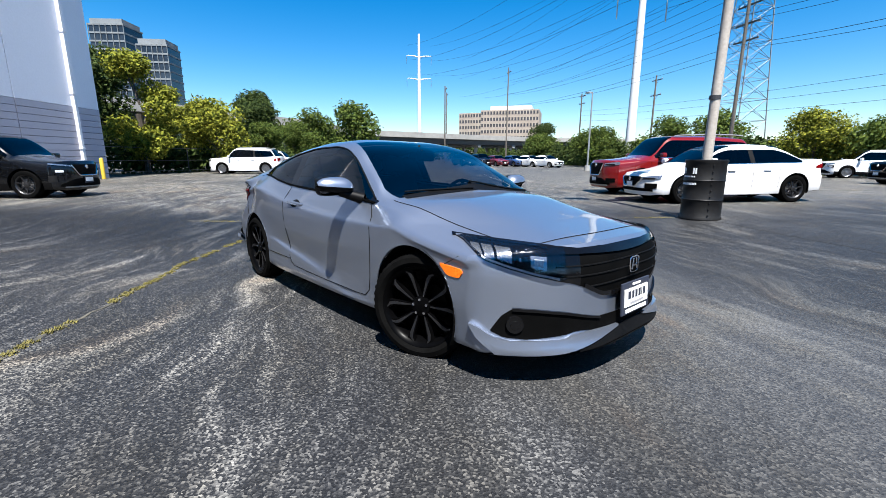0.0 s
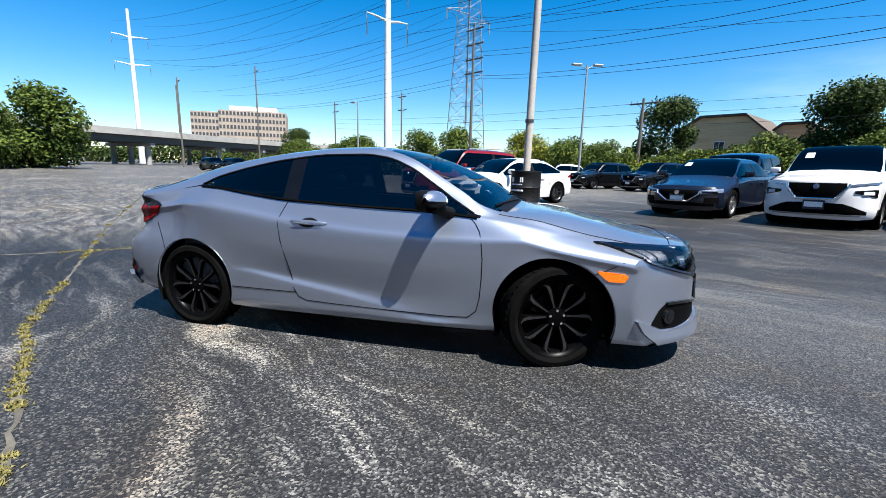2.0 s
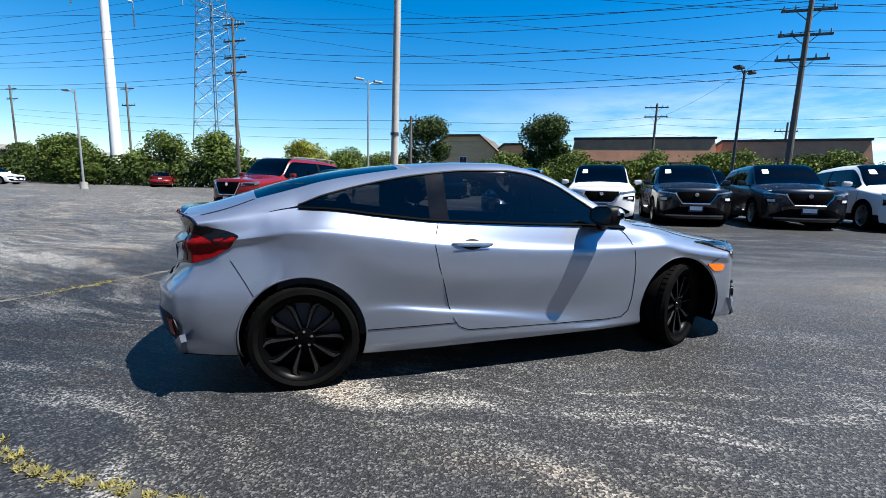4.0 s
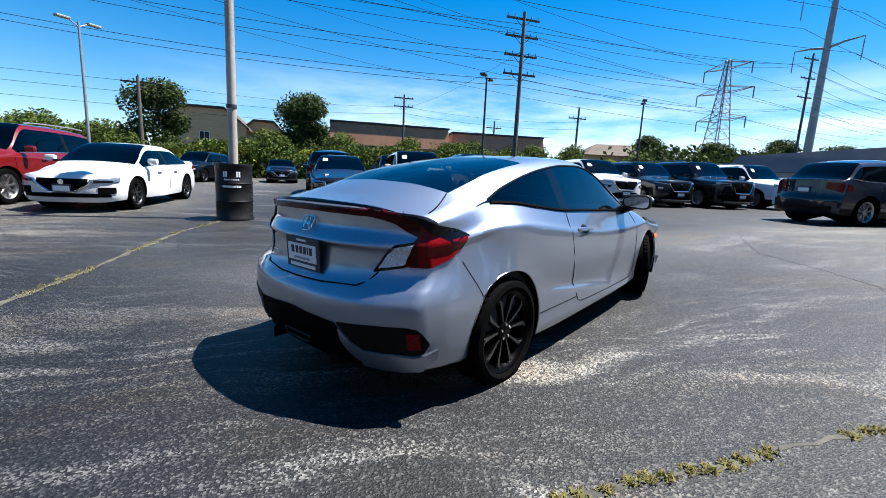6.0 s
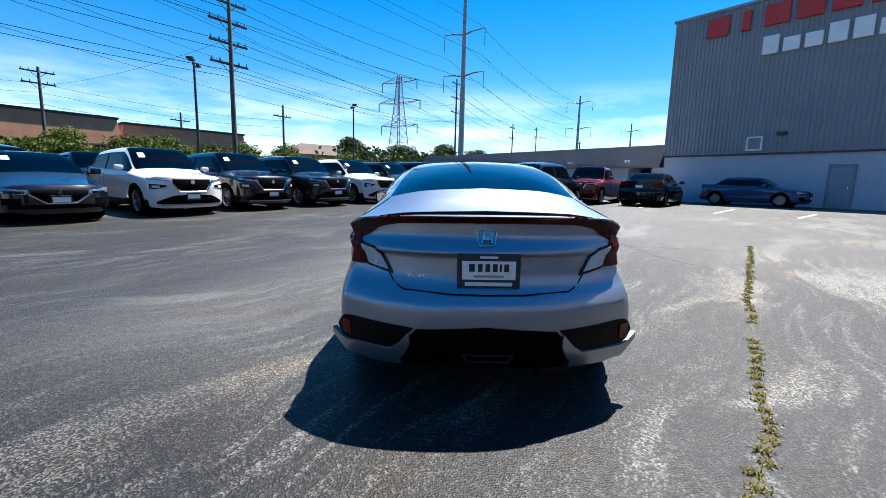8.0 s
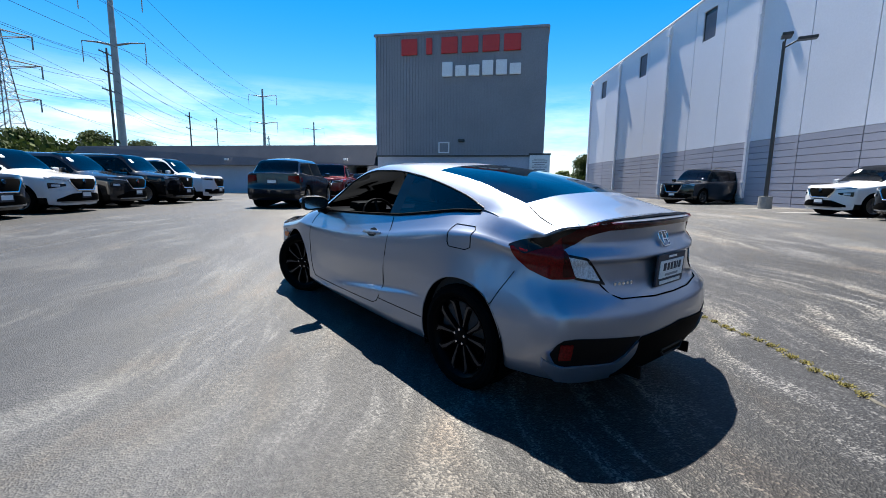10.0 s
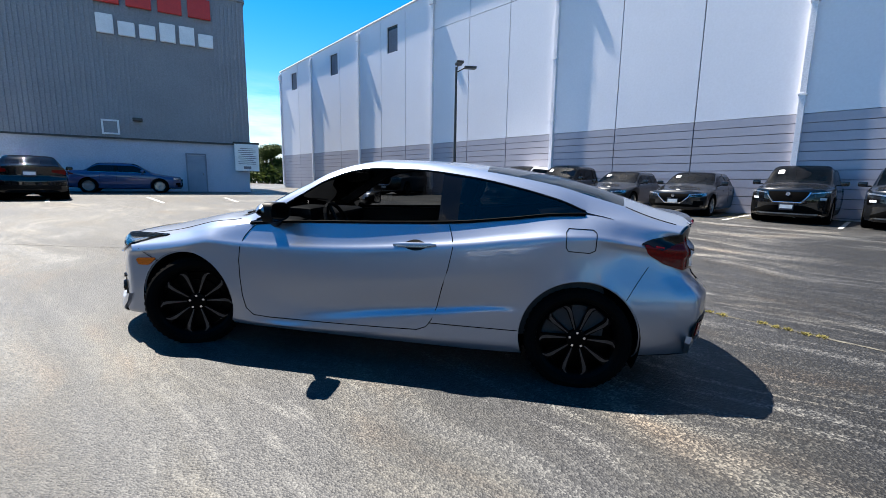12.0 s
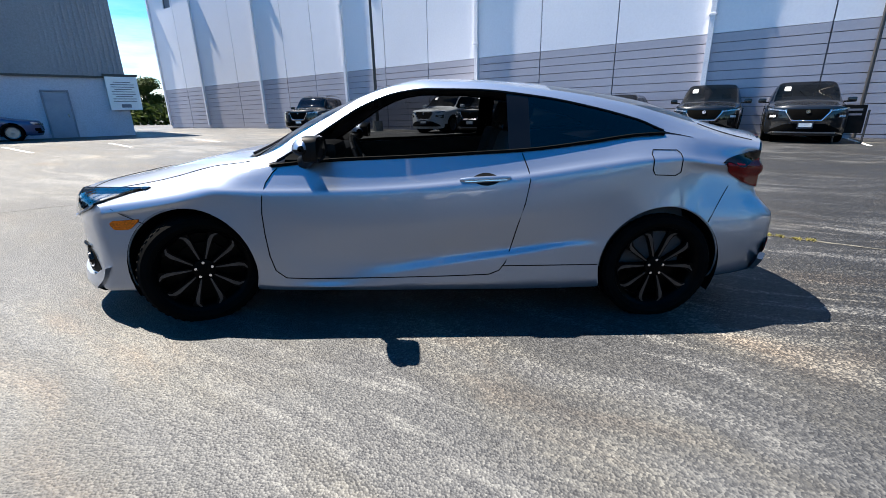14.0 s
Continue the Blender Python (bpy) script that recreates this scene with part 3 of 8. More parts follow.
def wheel(name, parent, at, turn, radius, width, rim_r, spokes, rim_mat, face_mat, side, twin=False, smooth_n=40):
    """A tyre with tread blocks on a spoked rim; side is +1 where the face looks to +y."""
    w = new(name)
    w.parent, w.matrix_parent_inverse = parent, Matrix()
    w.matrix_basis = pose(*at, 0, 0, turn) @ (Matrix() if side > 0 else pose(0, 0, 0, 0, 0, 180))
    hw = width / 2
    bm = bmesh.new()
    revolve(bm, [(rim_r, -hw * 0.80), (rim_r + 0.012, -hw * 0.92), (radius - 0.045, -hw), (radius - 0.015, -hw * 0.93), (radius, -hw * 0.74), (radius, -hw * 0.42), (radius - 0.008, -hw * 0.40), (radius - 0.008, -hw * 0.34), (radius, -hw * 0.32), (radius, hw * 0.32), (radius - 0.008, hw * 0.34), (radius - 0.008, hw * 0.40), (radius, hw * 0.42), (radius, hw * 0.74), (radius - 0.015, hw * 0.93), (radius - 0.045, hw), (rim_r + 0.012, hw * 0.92), (rim_r, hw * 0.80)], smooth_n)
    part("tyre", bm, RUBBER, w, smooth=True, angle=0.5)
    if twin:
        bm = bmesh.new()
        for k in range(46):
            a = math.tau * k / 46
            m = pose(0, 0, 0, 0, -math.degrees(a), 0)
            for s in (-1, 1):
                box(bm, (radius - 0.001, s * hw * 0.60, 0.004 * s), (0.010, hw * 0.30, 0.020), m)
        tagged(part("tread", bm, RUBBER, w), kind="stuff")
    bm = bmesh.new()
    revolve(bm, [(rim_r + 0.004, -hw * 0.8), (rim_r - 0.025, -hw * 0.6), (rim_r - 0.03, hw * 0.5), (rim_r - 0.014, hw * 0.78), (rim_r + 0.004, hw * 0.88), (rim_r + 0.004, hw * 0.78)], smooth_n)
    revolve(bm, [(rim_r - 0.03, -hw * 0.1), (0.0, -hw * 0.1)], smooth_n)
    part("barrel", bm, rim_mat, w, smooth=True)
    bm = bmesh.new()
    revolve(bm, [(0.15, -hw * 0.02), (0.15, hw * 0.12), (0.05, hw * 0.12)], 24)
    part("brake_disc", bm, RIMS if not twin else RIMB, w, smooth=True)
    def blade(tgt, c0, d, nrm, length, prof, y0, y1, th):
        """A spoke along d from c0: prof gives (share of length, low edge, high edge)."""
        up = [c0 + d * length * q + nrm * e + Vector((0, y0 + (y1 - y0) * q, 0)) for q, e, _ in prof] + [c0 + d * length * q + nrm * e + Vector((0, y0 + (y1 - y0) * q, 0)) for q, _, e in prof[::-1]]
        v = [tgt.verts.new(p) for p in up + [p - Vector((0, th, 0)) for p in up]]
        n_ = len(up)
        tgt.faces.new(v[:n_]); tgt.faces.new(v[:n_ - 1:-1])
        for i in range(n_):
            tgt.faces.new((v[i], v[n_ + i], v[n_ + (i + 1) % n_], v[(i + 1) % n_]))
        bmesh.ops.recalc_face_normals(tgt, faces=tgt.faces)
    for k in range(spokes):
        for tw in ((-1, 1) if twin else (0,)):
            a = math.tau * (k + 0.25) / spokes
            a1, a2 = a + 0.20 * tw, a + 0.30 * tw
            c0 = Vector((0.045 * math.cos(a1), 0, 0.045 * math.sin(a1)))
            c1 = Vector(((rim_r - 0.012) * math.cos(a2), 0, (rim_r - 0.012) * math.sin(a2)))
            d, ln = (c1 - c0).normalized(), (c1 - c0).length
            nrm = Vector((-d.z, 0, d.x))
            bm = bmesh.new()
            if twin:
                e = lambda lo_, hi_: (lo_, hi_) if tw > 0 else (-hi_, -lo_)
                blade(bm, c0, d, nrm, ln, [(0.0, *e(-0.010, 0.010)), (0.5, *e(-0.012, 0.014)), (0.80, *e(-0.014, 0.020)), (1.0, *e(-0.018, 0.046))], hw * 0.58, hw * 0.70, 0.030)
                part("spoke", bm, rim_mat, w)
                bm = bmesh.new()
                blade(bm, c0, d, nrm, ln, [(0.10, *e(-0.002, 0.004)), (0.45, *e(-0.006, 0.007)), (0.72, *e(-0.010, 0.010)), (0.88, *e(-0.002, 0.016)), (1.0, *e(0.030, 0.040))], hw * 0.58 + 0.004, hw * 0.70 + 0.004, 0.008)
                part("spoke_face", bm, face_mat, w, "machined grey spoke face")
            else:
                blade(bm, c0, d, nrm, ln, [(0.0, -0.014, 0.014), (1.0, -0.011, 0.011)], hw * 0.62, hw * 0.70, 0.03)
                part("spoke", bm, face_mat, w)
    bm = bmesh.new()
    revolve(bm, [(0.062, hw * 0.45), (0.060, hw * 0.66), (0.030, hw * 0.72), (0.0, hw * 0.74)], 20)
    part("hub_cap", bm, rim_mat if twin else face_mat, w, smooth=True)
    if twin:
        for k in range(5):
            a = math.tau * k / 5 + 0.3
            bm = bmesh.new()
            cyl(bm, (0.045 * math.cos(a), hw * 0.6, 0.045 * math.sin(a)), (0.045 * math.cos(a), hw * 0.76, 0.045 * math.sin(a)), 0.009, 0.008, 8)
            part("lug_nut", bm, CHROME, w)
    return w


def plate(parent, m, bars=True, size=(0.31, 0.16), frame_mat=None):
    """A dealer's plate: dark frame, pale card, its lettering as plain bars."""
    p = new("plate")
    p.parent, p.matrix_basis = parent, m
    w, h = size
    bm = bmesh.new()
    box(bm, (0, 0, 0), (0.012, w + 0.02, h + 0.02), bevel=0.004)
    part("plate_frame", bm, frame_mat or INK, p)
    bm = bmesh.new()
    box(bm, (0.008, 0, 0.004), (0.004, w * 0.90, h * 0.62))
    part("plate_card", bm, WHITE, p)
    def bar(m, *b):
        bm = bmesh.new()
        box(bm, *b)
        part("lettering_bar", bm, m, p)
    if bars:
        widths = (0.042, 0.034, 0.034, 0.034, 0.014, 0.036)
        x = -sum(widths) / 2 - 0.012
        for k in widths:
            bar(INK, (0.011, x + k / 2, 0.018), (0.002, k * 0.72, h * 0.26))
            x += k + 0.005
        bar(SIGNGREY, (0.011, 0, -0.028), (0.002, w * 0.5, h * 0.08))
        bar(WHITE, (0.0075, 0, -h * 0.44), (0.004, w * 0.8, h * 0.12))
        bar(WHITE, (0.0075, 0, h * 0.46), (0.004, w * 0.30, h * 0.07))
    return p


def seat(parent, x, y, z, material=None, wide=0.48, tall=0.60, head=True, name="seat"):
    bm = bmesh.new()
    box(bm, (0, 0, 0.08), (0.52, wide, 0.16), bevel=0.04)
    m = pose(-0.26, 0, 0.12, 0, -18, 0)
    box(bm, (0, 0, tall / 2), (0.13, wide, tall), m, bevel=0.045)
    if head:
        box(bm, (0.0, 0, tall + 0.12), (0.09, wide * 0.52, 0.17), m, bevel=0.035)
        for s in (-0.05, 0.05):
            cyl(bm, m @ Vector((0, s, tall - 0.02)), m @ Vector((0, s, tall + 0.06)), 0.008, n=6)
    o = part(name, bm, material or CLOTH, parent, smooth=True, angle=0.9)
    o.location = (x, y, z)
    return o


# ---- the silver coupe ----
def coupe_shell():
    E = (-2.26, -1.75, -1.35, -0.5, 0.5, 1.35, 1.75, 2.25)
    R = (-2.26, -1.75, -1.35, -0.88, -0.5, -0.1, 0.3, 0.6, 1.35, 1.75, 2.25)
    crease_x = (-2.26, -1.85, -1.65, -1.45, -1.25, -0.94, -0.58, -0.22, 0.14, 0.50, 0.90, 1.35, 1.75, 2.25)
    crease_z = (0.905, 0.930, 0.945, 0.952, 0.950, 0.915, 0.862, 0.822, 0.792, 0.776, 0.772, 0.775, 0.735, 0.665)
    crease_y = (0.798, 0.810, 0.828, 0.850, 0.868, 0.876, 0.879, 0.881, 0.882, 0.883, 0.884, 0.889, 0.885, 0.865)
    # the doors swell a hand below the crease
    swell = ((0.045, -0.013), (0.045, -0.013), (0.055, -0.008), (0.08, 0.002), (0.12, 0.008), (0.17, 0.013), (0.18, 0.014), (0.18, 0.014), (0.17, 0.013), (0.16, 0.011), (0.13, 0.007), (0.07, 0.0), (0.045, -0.010), (0.045, -0.013))
    dn = lambda k: tuple(v - k for v in crease_z)
    top_x = (-2.26, -1.9, -1.42, -1.2, -0.93, -0.625, -0.24, 0.0, 0.176, 0.369, 0.566, 0.766, 0.87, 1.05, 1.35, 1.7, 2.25)
    lines = [
        (E, (0,) * 8, (0.24, 0.20, 0.17, 0.16, 0.16, 0.17, 0.17, 0.17)),
        (E, (0.60, 0.62, 0.62, 0.66, 0.66, 0.62, 0.62, 0.60), (0.24, 0.20, 0.17, 0.16, 0.16, 0.17, 0.17, 0.17)),
        (E, (0.78, 0.81, 0.81, 0.82, 0.82, 0.81, 0.82, 0.80), (0.26, 0.22, 0.19, 0.175, 0.175, 0.19, 0.185, 0.185)),
        (E, (0.81, 0.85, 0.862, 0.894, 0.894, 0.862, 0.86, 0.84), (0.29, 0.25, 0.23, 0.235, 0.230, 0.23, 0.215, 0.205)),
        (R, (0.835, 0.868, 0.878, 0.886, 0.890, 0.890, 0.888, 0.882, 0.878, 0.872, 0.855), (0.38, 0.36, 0.35, 0.455, 0.410, 0.352, 0.292, 0.262, 0.35, 0.34, 0.32)),
        (R, (0.848, 0.876, 0.898, 0.876, 0.869, 0.868, 0.869, 0.875, 0.900, 0.885, 0.862), (0.53, 0.53, 0.54, 0.515, 0.468, 0.425, 0.385, 0.38, 0.52, 0.48, 0.44)),
        (crease_x, tuple(v + k[1] for v, k in zip(crease_y, swell)), tuple(v - k[0] for v, k in zip(crease_z, swell))),
        (crease_x, crease_y, crease_z),
        (crease_x, tuple(v - k for v, k in zip(crease_y, (0.022, 0.030, 0.036, 0.040, 0.038, 0.034, 0.028, 0.024, 0.022, 0.020, 0.020, 0.020, 0.020, 0.020))), dn(-0.036)),
        ((-2.26, -1.9, -1.65, -1.40, -1.2, -0.89, -0.55, -0.23, 0.14, 0.51, 0.83, 1.05, 1.35, 1.7, 2.25),
         (0.775, 0.745, 0.725, 0.705, 0.735, 0.775, 0.790, 0.798, 0.802, 0.804, 0.806, 0.808, 0.800, 0.792, 0.785),
         (1.005, 1.040, 1.065, 1.084, 1.078, 1.040, 1.000, 0.981, 0.962, 0.946, 0.918, 0.897, 0.868, 0.812, 0.715)),
        (top_x, (0.745, 0.715, 0.690, 0.672, 0.650, 0.630, 0.612, 0.610, 0.618, 0.650, 0.698, 0.755, 0.782, 0.775, 0.755, 0.735, 0.70),
         (1.030, 1.068, 1.100, 1.165, 1.232, 1.287, 1.322, 1.323, 1.302, 1.232, 1.112, 0.985, 0.935, 0.915, 0.884, 0.828, 0.730)),
        (top_x, (0.710, 0.672, 0.632, 0.612, 0.594, 0.578, 0.562, 0.562, 0.574, 0.614, 0.664, 0.720, 0.745, 0.735, 0.715, 0.690, 0.65),
         (1.045, 1.090, 1.158, 1.218, 1.272, 1.317, 1.350, 1.352, 1.331, 1.266, 1.152, 1.034, 0.972, 0.932, 0.902, 0.840, 0.740)),
        (top_x, (0.640, 0.600, 0.572, 0.556, 0.540, 0.525, 0.512, 0.512, 0.528, 0.574, 0.626, 0.684, 0.708, 0.690, 0.650, 0.610, 0.56),
         (1.055, 1.108, 1.198, 1.250, 1.299, 1.339, 1.369, 1.370, 1.349, 1.287, 1.176, 1.060, 0.995, 0.945, 0.914, 0.852, 0.748)),
        (top_x, (0.36, 0.34, 0.32, 0.31, 0.30, 0.30, 0.29, 0.29, 0.30, 0.33, 0.36, 0.40, 0.42, 0.42, 0.40, 0.37, 0.33),
         (1.072, 1.140, 1.262, 1.302, 1.343, 1.374, 1.394, 1.394, 1.370, 1.313, 1.226, 1.128, 1.065, 0.968, 0.938, 0.874, 0.753)),
        ((-2.26, -2.0, -1.76, -1.48, -1.15, -0.78, -0.41, -0.08, 0.153, 0.388, 0.626, 0.867, 1.03, 1.10, 1.35, 1.7, 2.03, 2.25),
         (0,) * 18,
         (1.075, 1.118, 1.188, 1.264, 1.330, 1.377, 1.400, 1.401, 1.379, 1.322, 1.232, 1.118, 1.010, 0.975, 0.942, 0.874, 0.800, 0.755)),
    ]
    # the rear corners turn in over the last hand's width
    def tuck(line):
        x, y, z = line
        return (x[0], -2.13, *x[1:]), (y[0] - 0.038, y[0] + 0.004, *y[1:]), (z[0], z[0] + (z[1] - z[0]) * 0.25, *z[1:])
    lines[2:9] = [tuck(k) for k in lines[2:9]]
    return Shell(lines, -2.26, 2.25, 0.90, (0.50, 0.75), (0.30, -1.15),
                 ((0.10, 0.17, 0.21, 0.28, 0.45, 0.58, 0.66, 0.72, 0.76, 0.82), (-0.10, -0.05, 0.03, 0.01, 0.0, 0.0, -0.015, -0.045, -0.085, -0.14)),
                 ((0.20, 0.28, 0.40, 0.52, 0.62, 0.665, 0.70, 0.80, 0.858, 0.880, 0.97, 1.03, 1.075, 1.15), (0.13, 0.08, 0.02, 0.0, 0.005, 0.04, 0.103, 0.118, 0.122, 0.096, 0.155, 0.155, 0.13, 0.08)), pinch=0.36)


def coupe():
    sh = coupe_shell()
    tilt = Matrix(((0.99967, 0.00043, -0.0256), (0.0, 0.99986, 0.01687), (0.02561, -0.01686, 0.99953))).to_4x4()
    car = thing("coupe", tilt, "silver two-door coupe with black alloy wheels on the asphalt", "car")
    xs = sorted({round(v, 4) for v in (*np.linspace(-2.26, 2.25, 150), -1.70, -1.39, -0.72, -0.565, -0.44, 0.17, 0.80, 0.90, -0.525, 1.03)})
    sub = (1, 2, 2, 4, 7, 9, 6, 3, 4, 6, 2, 2, 4, 5)
    vs = [k + i / s for k, s in enumerate(sub) for i in range(s)] + [14.0]
    arches = ((-1.35, 0.335, 0.365), (1.35, 0.335, 0.365))

    def region(x, v):
        if v < 2.4:
            return "underbody"
        if v < 3.6 and -1.0 < x < 1.0:
            return "sill"
        if v < 7 and (x < -1.80 or x > 1.74):
            return "rear_bumper" if x < 0 else "front_bumper"
        if v < 9:
            return "front_fender" if x > 0.90 else "door" if x > -0.525 else "rear_quarter"
        if v < 10 and -1.39 < x < 0.80:
            return "quarter_window" if x < -0.565 else "centre_pillar" if x < -0.44 else "door_window"
        if v < 10 and 0.80 < x < 0.90:
            return "mirror_sail"
        if v > 12 and 0.17 < x < 1.03:
            return "windscreen"
        if v > 12 and -1.70 < x < -0.72:
            return "rear_window"
        if x > 1.03:
            return "bonnet" if v > 11 else "front_fender"
        if x < -1.70:
            return "boot_lid" if v > 11 else "rear_quarter"
        return "roof"

    g = panels(sh, xs, vs, region, arches)
    mats = {"underbody": LINER, "quarter_window": PRIV, "door_window": GLASS, "centre_pillar": GLOSSB, "windscreen": SHIELD, "rear_window": REARG, "mirror_sail": GLOSSB}
    whole = ("windscreen", "rear_window", "roof", "bonnet", "boot_lid", "underbody")
    for key in sorted(g):
        name, s = key
        if name in whole:
            if s == 1:
                part(name, skin(g[key] + g[(name, -1)]), mats.get(name, SILVER), car, smooth=True, angle=0.8)
        elif name.endswith("bumper"):
            continue
        elif key != ("door_window", 1):  # the driver's window is wound down
            part(name, skin(g[key]), mats.get(name, SILVER), car, "dark tinted glass" if "window" in name else "", smooth=True, angle=0.8)
    # bumper skins close the ends
    outer = [q for (name, _), qs in g.items() if name != "underbody" for q in qs]
    for name, x in (("front_bumper", sh.x1), ("rear_bumper", sh.x0)):
        bm = skin(g[(name, 1)] + g[(name, -1)])
        fy, fz = sh.cross(x)
        rows = [[sh.warp(x, float(fy(v)) * s, float(fz(v))) for s in lin(-1, 1, 40)] for v in vs]
        sheet(bm, rows)
        outer += [[a[i], a[i + 1], b[i + 1], b[i]] for a, b in zip(rows, rows[1:]) for i in range(len(a) - 1)]
        bmesh.ops.remove_doubles(bm, verts=bm.verts, dist=6e-4)
        bmesh.ops.recalc_face_normals(bm, faces=bm.faces)
        part(name, bm, SILVER, car, smooth=True, angle=1.25)

    caster = Caster(BVHTree.FromPolygons([p for q in outer for p in q], [[4 * k + i for i in range(4)] for k in range(len(outer))]))

    # inner tub: floor, door cards, rear shelf
    bm = bmesh.new()
    tub = [[sh.at(x, v, 1) * 1 for v in lin(0, 9, 18)] for x in lin(-1.62, 1.0, 20)]
    for s in (1, -1):
        rows = [[Vector((p.x, s * max(0.0, p.y - 0.07), max(p.z + (0.10 if p.z < 0.3 else -0.012), 0.25))) for p in r] for r in tub]
        sheet(bm, rows, flip=s < 0)
    sheet(bm, [[Vector((-1.62, y, z)) for y in lin(-0.68, 0.68, 4)] for z in (0.25, 1.08)])
    sheet(bm, [[Vector((1.0, y, z)) for y in lin(-0.72, 0.72, 4)] for z in (0.25, 0.90)])
    part("cabin_lining", bm, CLOTH, car, "dark cabin lining", smooth=True)
    bm = bmesh.new()
    rows = [[sh.at(x, v, s) - Vector((0, 0, 0.03)) for v, s in [(q, 1) for q in (11.5, 12, 13, 14)] + [(q, -1) for q in (13, 12, 11.5)]] for x in lin(-0.78, 0.20, 8)]
    sheet(bm, rows)
    part("headliner", bm, surface("headliner_cloth", (0.10, 0.10, 0.10), (0.14, 0.14, 0.135), 5, 90, 0.9), car, smooth=True)
    bm = bmesh.new()
    sheet(bm, [[Vector((x, y, z)) for y in lin(-0.60, 0.60, 6)] for x, z in ((-1.66, 1.12), (-1.35, 1.05), (-1.12, 1.02))])
    part("parcel_shelf", bm, CLOTH, car)
    bm = bmesh.new()
    box(bm, (0.80, 0, 0.86), (0.42, 1.40, 0.18), bevel=0.06)
    box(bm, (0.60, 0, 0.70), (0.30, 1.36, 0.22), bevel=0.06)
    box(bm, (0.66, 0.37, 0.97), (0.20, 0.34, 0.10), bevel=0.04)
    box(bm, (0.30, 0, 0.46), (0.8, 0.24, 0.30), bevel=0.04)
    part("dashboard", bm, TRIM, car, smooth=True, angle=0.9)
    bm = bmesh.new()
    m = pose(0.42, 0.37, 0.88, 0, -66, 0)
    for k in range(20):
        a, b = math.tau * k / 20, math.tau * (k + 1) / 20
        cyl(bm, m @ Vector((0.18 * math.cos(a), 0.18 * math.sin(a), 0)), m @ Vector((0.18 * math.cos(b), 0.18 * math.sin(b), 0)), 0.015, n=7)
    for a in (0.1, math.pi - 0.1, -math.pi / 2):
        cyl(bm, m @ Vector((0, 0, 0)), m @ Vector((0.18 * math.cos(a), 0.18 * math.sin(a), 0)), 0.02, 0.014, 6)
    cyl(bm, m @ Vector((0, 0, -0.16)), m @ Vector((0, 0, 0.02)), 0.05, 0.06, 10)
    part("steering_wheel", bm, TRIM, car, smooth=True)
    for y in (-0.37, 0.37):
        seat(car, -0.10, y, 0.36, tall=0.62)
    for y in (-0.33, 0.33):
        seat(car, -0.98, y, 0.42, wide=0.58, tall=0.50, name="rear_seat")
    bm = bmesh.new()
    box(bm, (0.36, 0, 1.255), (0.03, 0.24, 0.065), bevel=0.015)
    cyl(bm, (0.36, 0, 1.28), (0.33, 0, 1.34), 0.012)
    part("rear_view_mirror", bm, TRIM, car)
    bm = bmesh.new()
    box(bm, (0.44, -0.02, 1.25), (0.07, 0.16, 0.09), bevel=0.02)
    part("camera_housing", bm, TRIM, car)

    # trim along the windows, and the shut lines
    for s in (1, -1):
        part("belt_trim", ribbon([sh.at(x, 9.0, s) + Vector((0, s * 0.004, 0.004)) for x in lin(-1.39, 0.88, 60)], 0.010), GRILLEB, car)
        part("window_trim", ribbon([sh.at(x, 10.0, s) + Vector((0, s * 0.002, 0.0)) for x in lin(-1.39, 0.85, 60)], 0.007), TRIM, car)
        bm = patch(lambda u, w, o, s=s: sh.at(u, w, s) + Vector((0, s * o, 0)), lin(-1.66, -1.37, 8), lambda u: 9.15, lambda u: 9.15 + 0.8 * max(0.03, (u + 1.66) / 0.29), 0.003, 3, 0.004)
        part("quarter_garnish", bm, GLOSSB, car, "glossy dark tip behind the quarter window", smooth=True)
        door = [(-0.515, 0.985), (-0.545, 0.90), (-0.553, 0.85), (-0.53, 0.72), (-0.497, 0.60), (-0.465, 0.46), (-0.435, 0.375), (-0.40, 0.325), (-0.34, 0.300), (-0.1, 0.292), (0.3, 0.284), (0.70, 0.278), (0.83, 0.285), (0.885, 0.33), (0.907, 0.42), (0.918, 0.55), (0.921, 0.67), (0.912, 0.76), (0.895, 0.83), (0.862, 0.88), (0.835, 0.905)]
        part("door_gap", ribbon([sh.side(x, z, s, 0.0005) for x, z in door], 0.0030), LINER, car)
        part("bumper_gap", ribbon([sh.side(x, z, s, 0.0008) for x, z in ((1.565, 0.60), (1.62, 0.625), (1.70, 0.665), (1.74, 0.69))], 0.0022), LINER, car)
        part("bumper_gap", ribbon([sh.side(x, z, s, 0.0008) for x, z in ((-1.615, 0.60), (-1.66, 0.68), (-1.71, 0.755), (-1.735, 0.80))], 0.0022), LINER, car)
        part("bonnet_gap", ribbon([sh.at(x, 11.0, s) + Vector((0, 0, 0.0005)) for x in lin(1.03, 2.20, 40)], 0.0030), LINER, car)
        part("boot_gap", ribbon([sh.at(x, 11.0 + 1.0 * k / 12, s) + Vector((0, 0, 0.0005)) for k, x in enumerate(lin(-2.2, -1.72, 12))], 0.0035), LINER, car)
        part("sill_line", ribbon([sh.side(x, 0.352 - 0.01 * (x > -0.4), s, 0.0008) for x in lin(-0.98, -0.42, 20)], 0.003), LINER, car)
        # door handle; a raised black patch stands for the shade in its scoop
        h = new("door_handle")
        h.parent = car
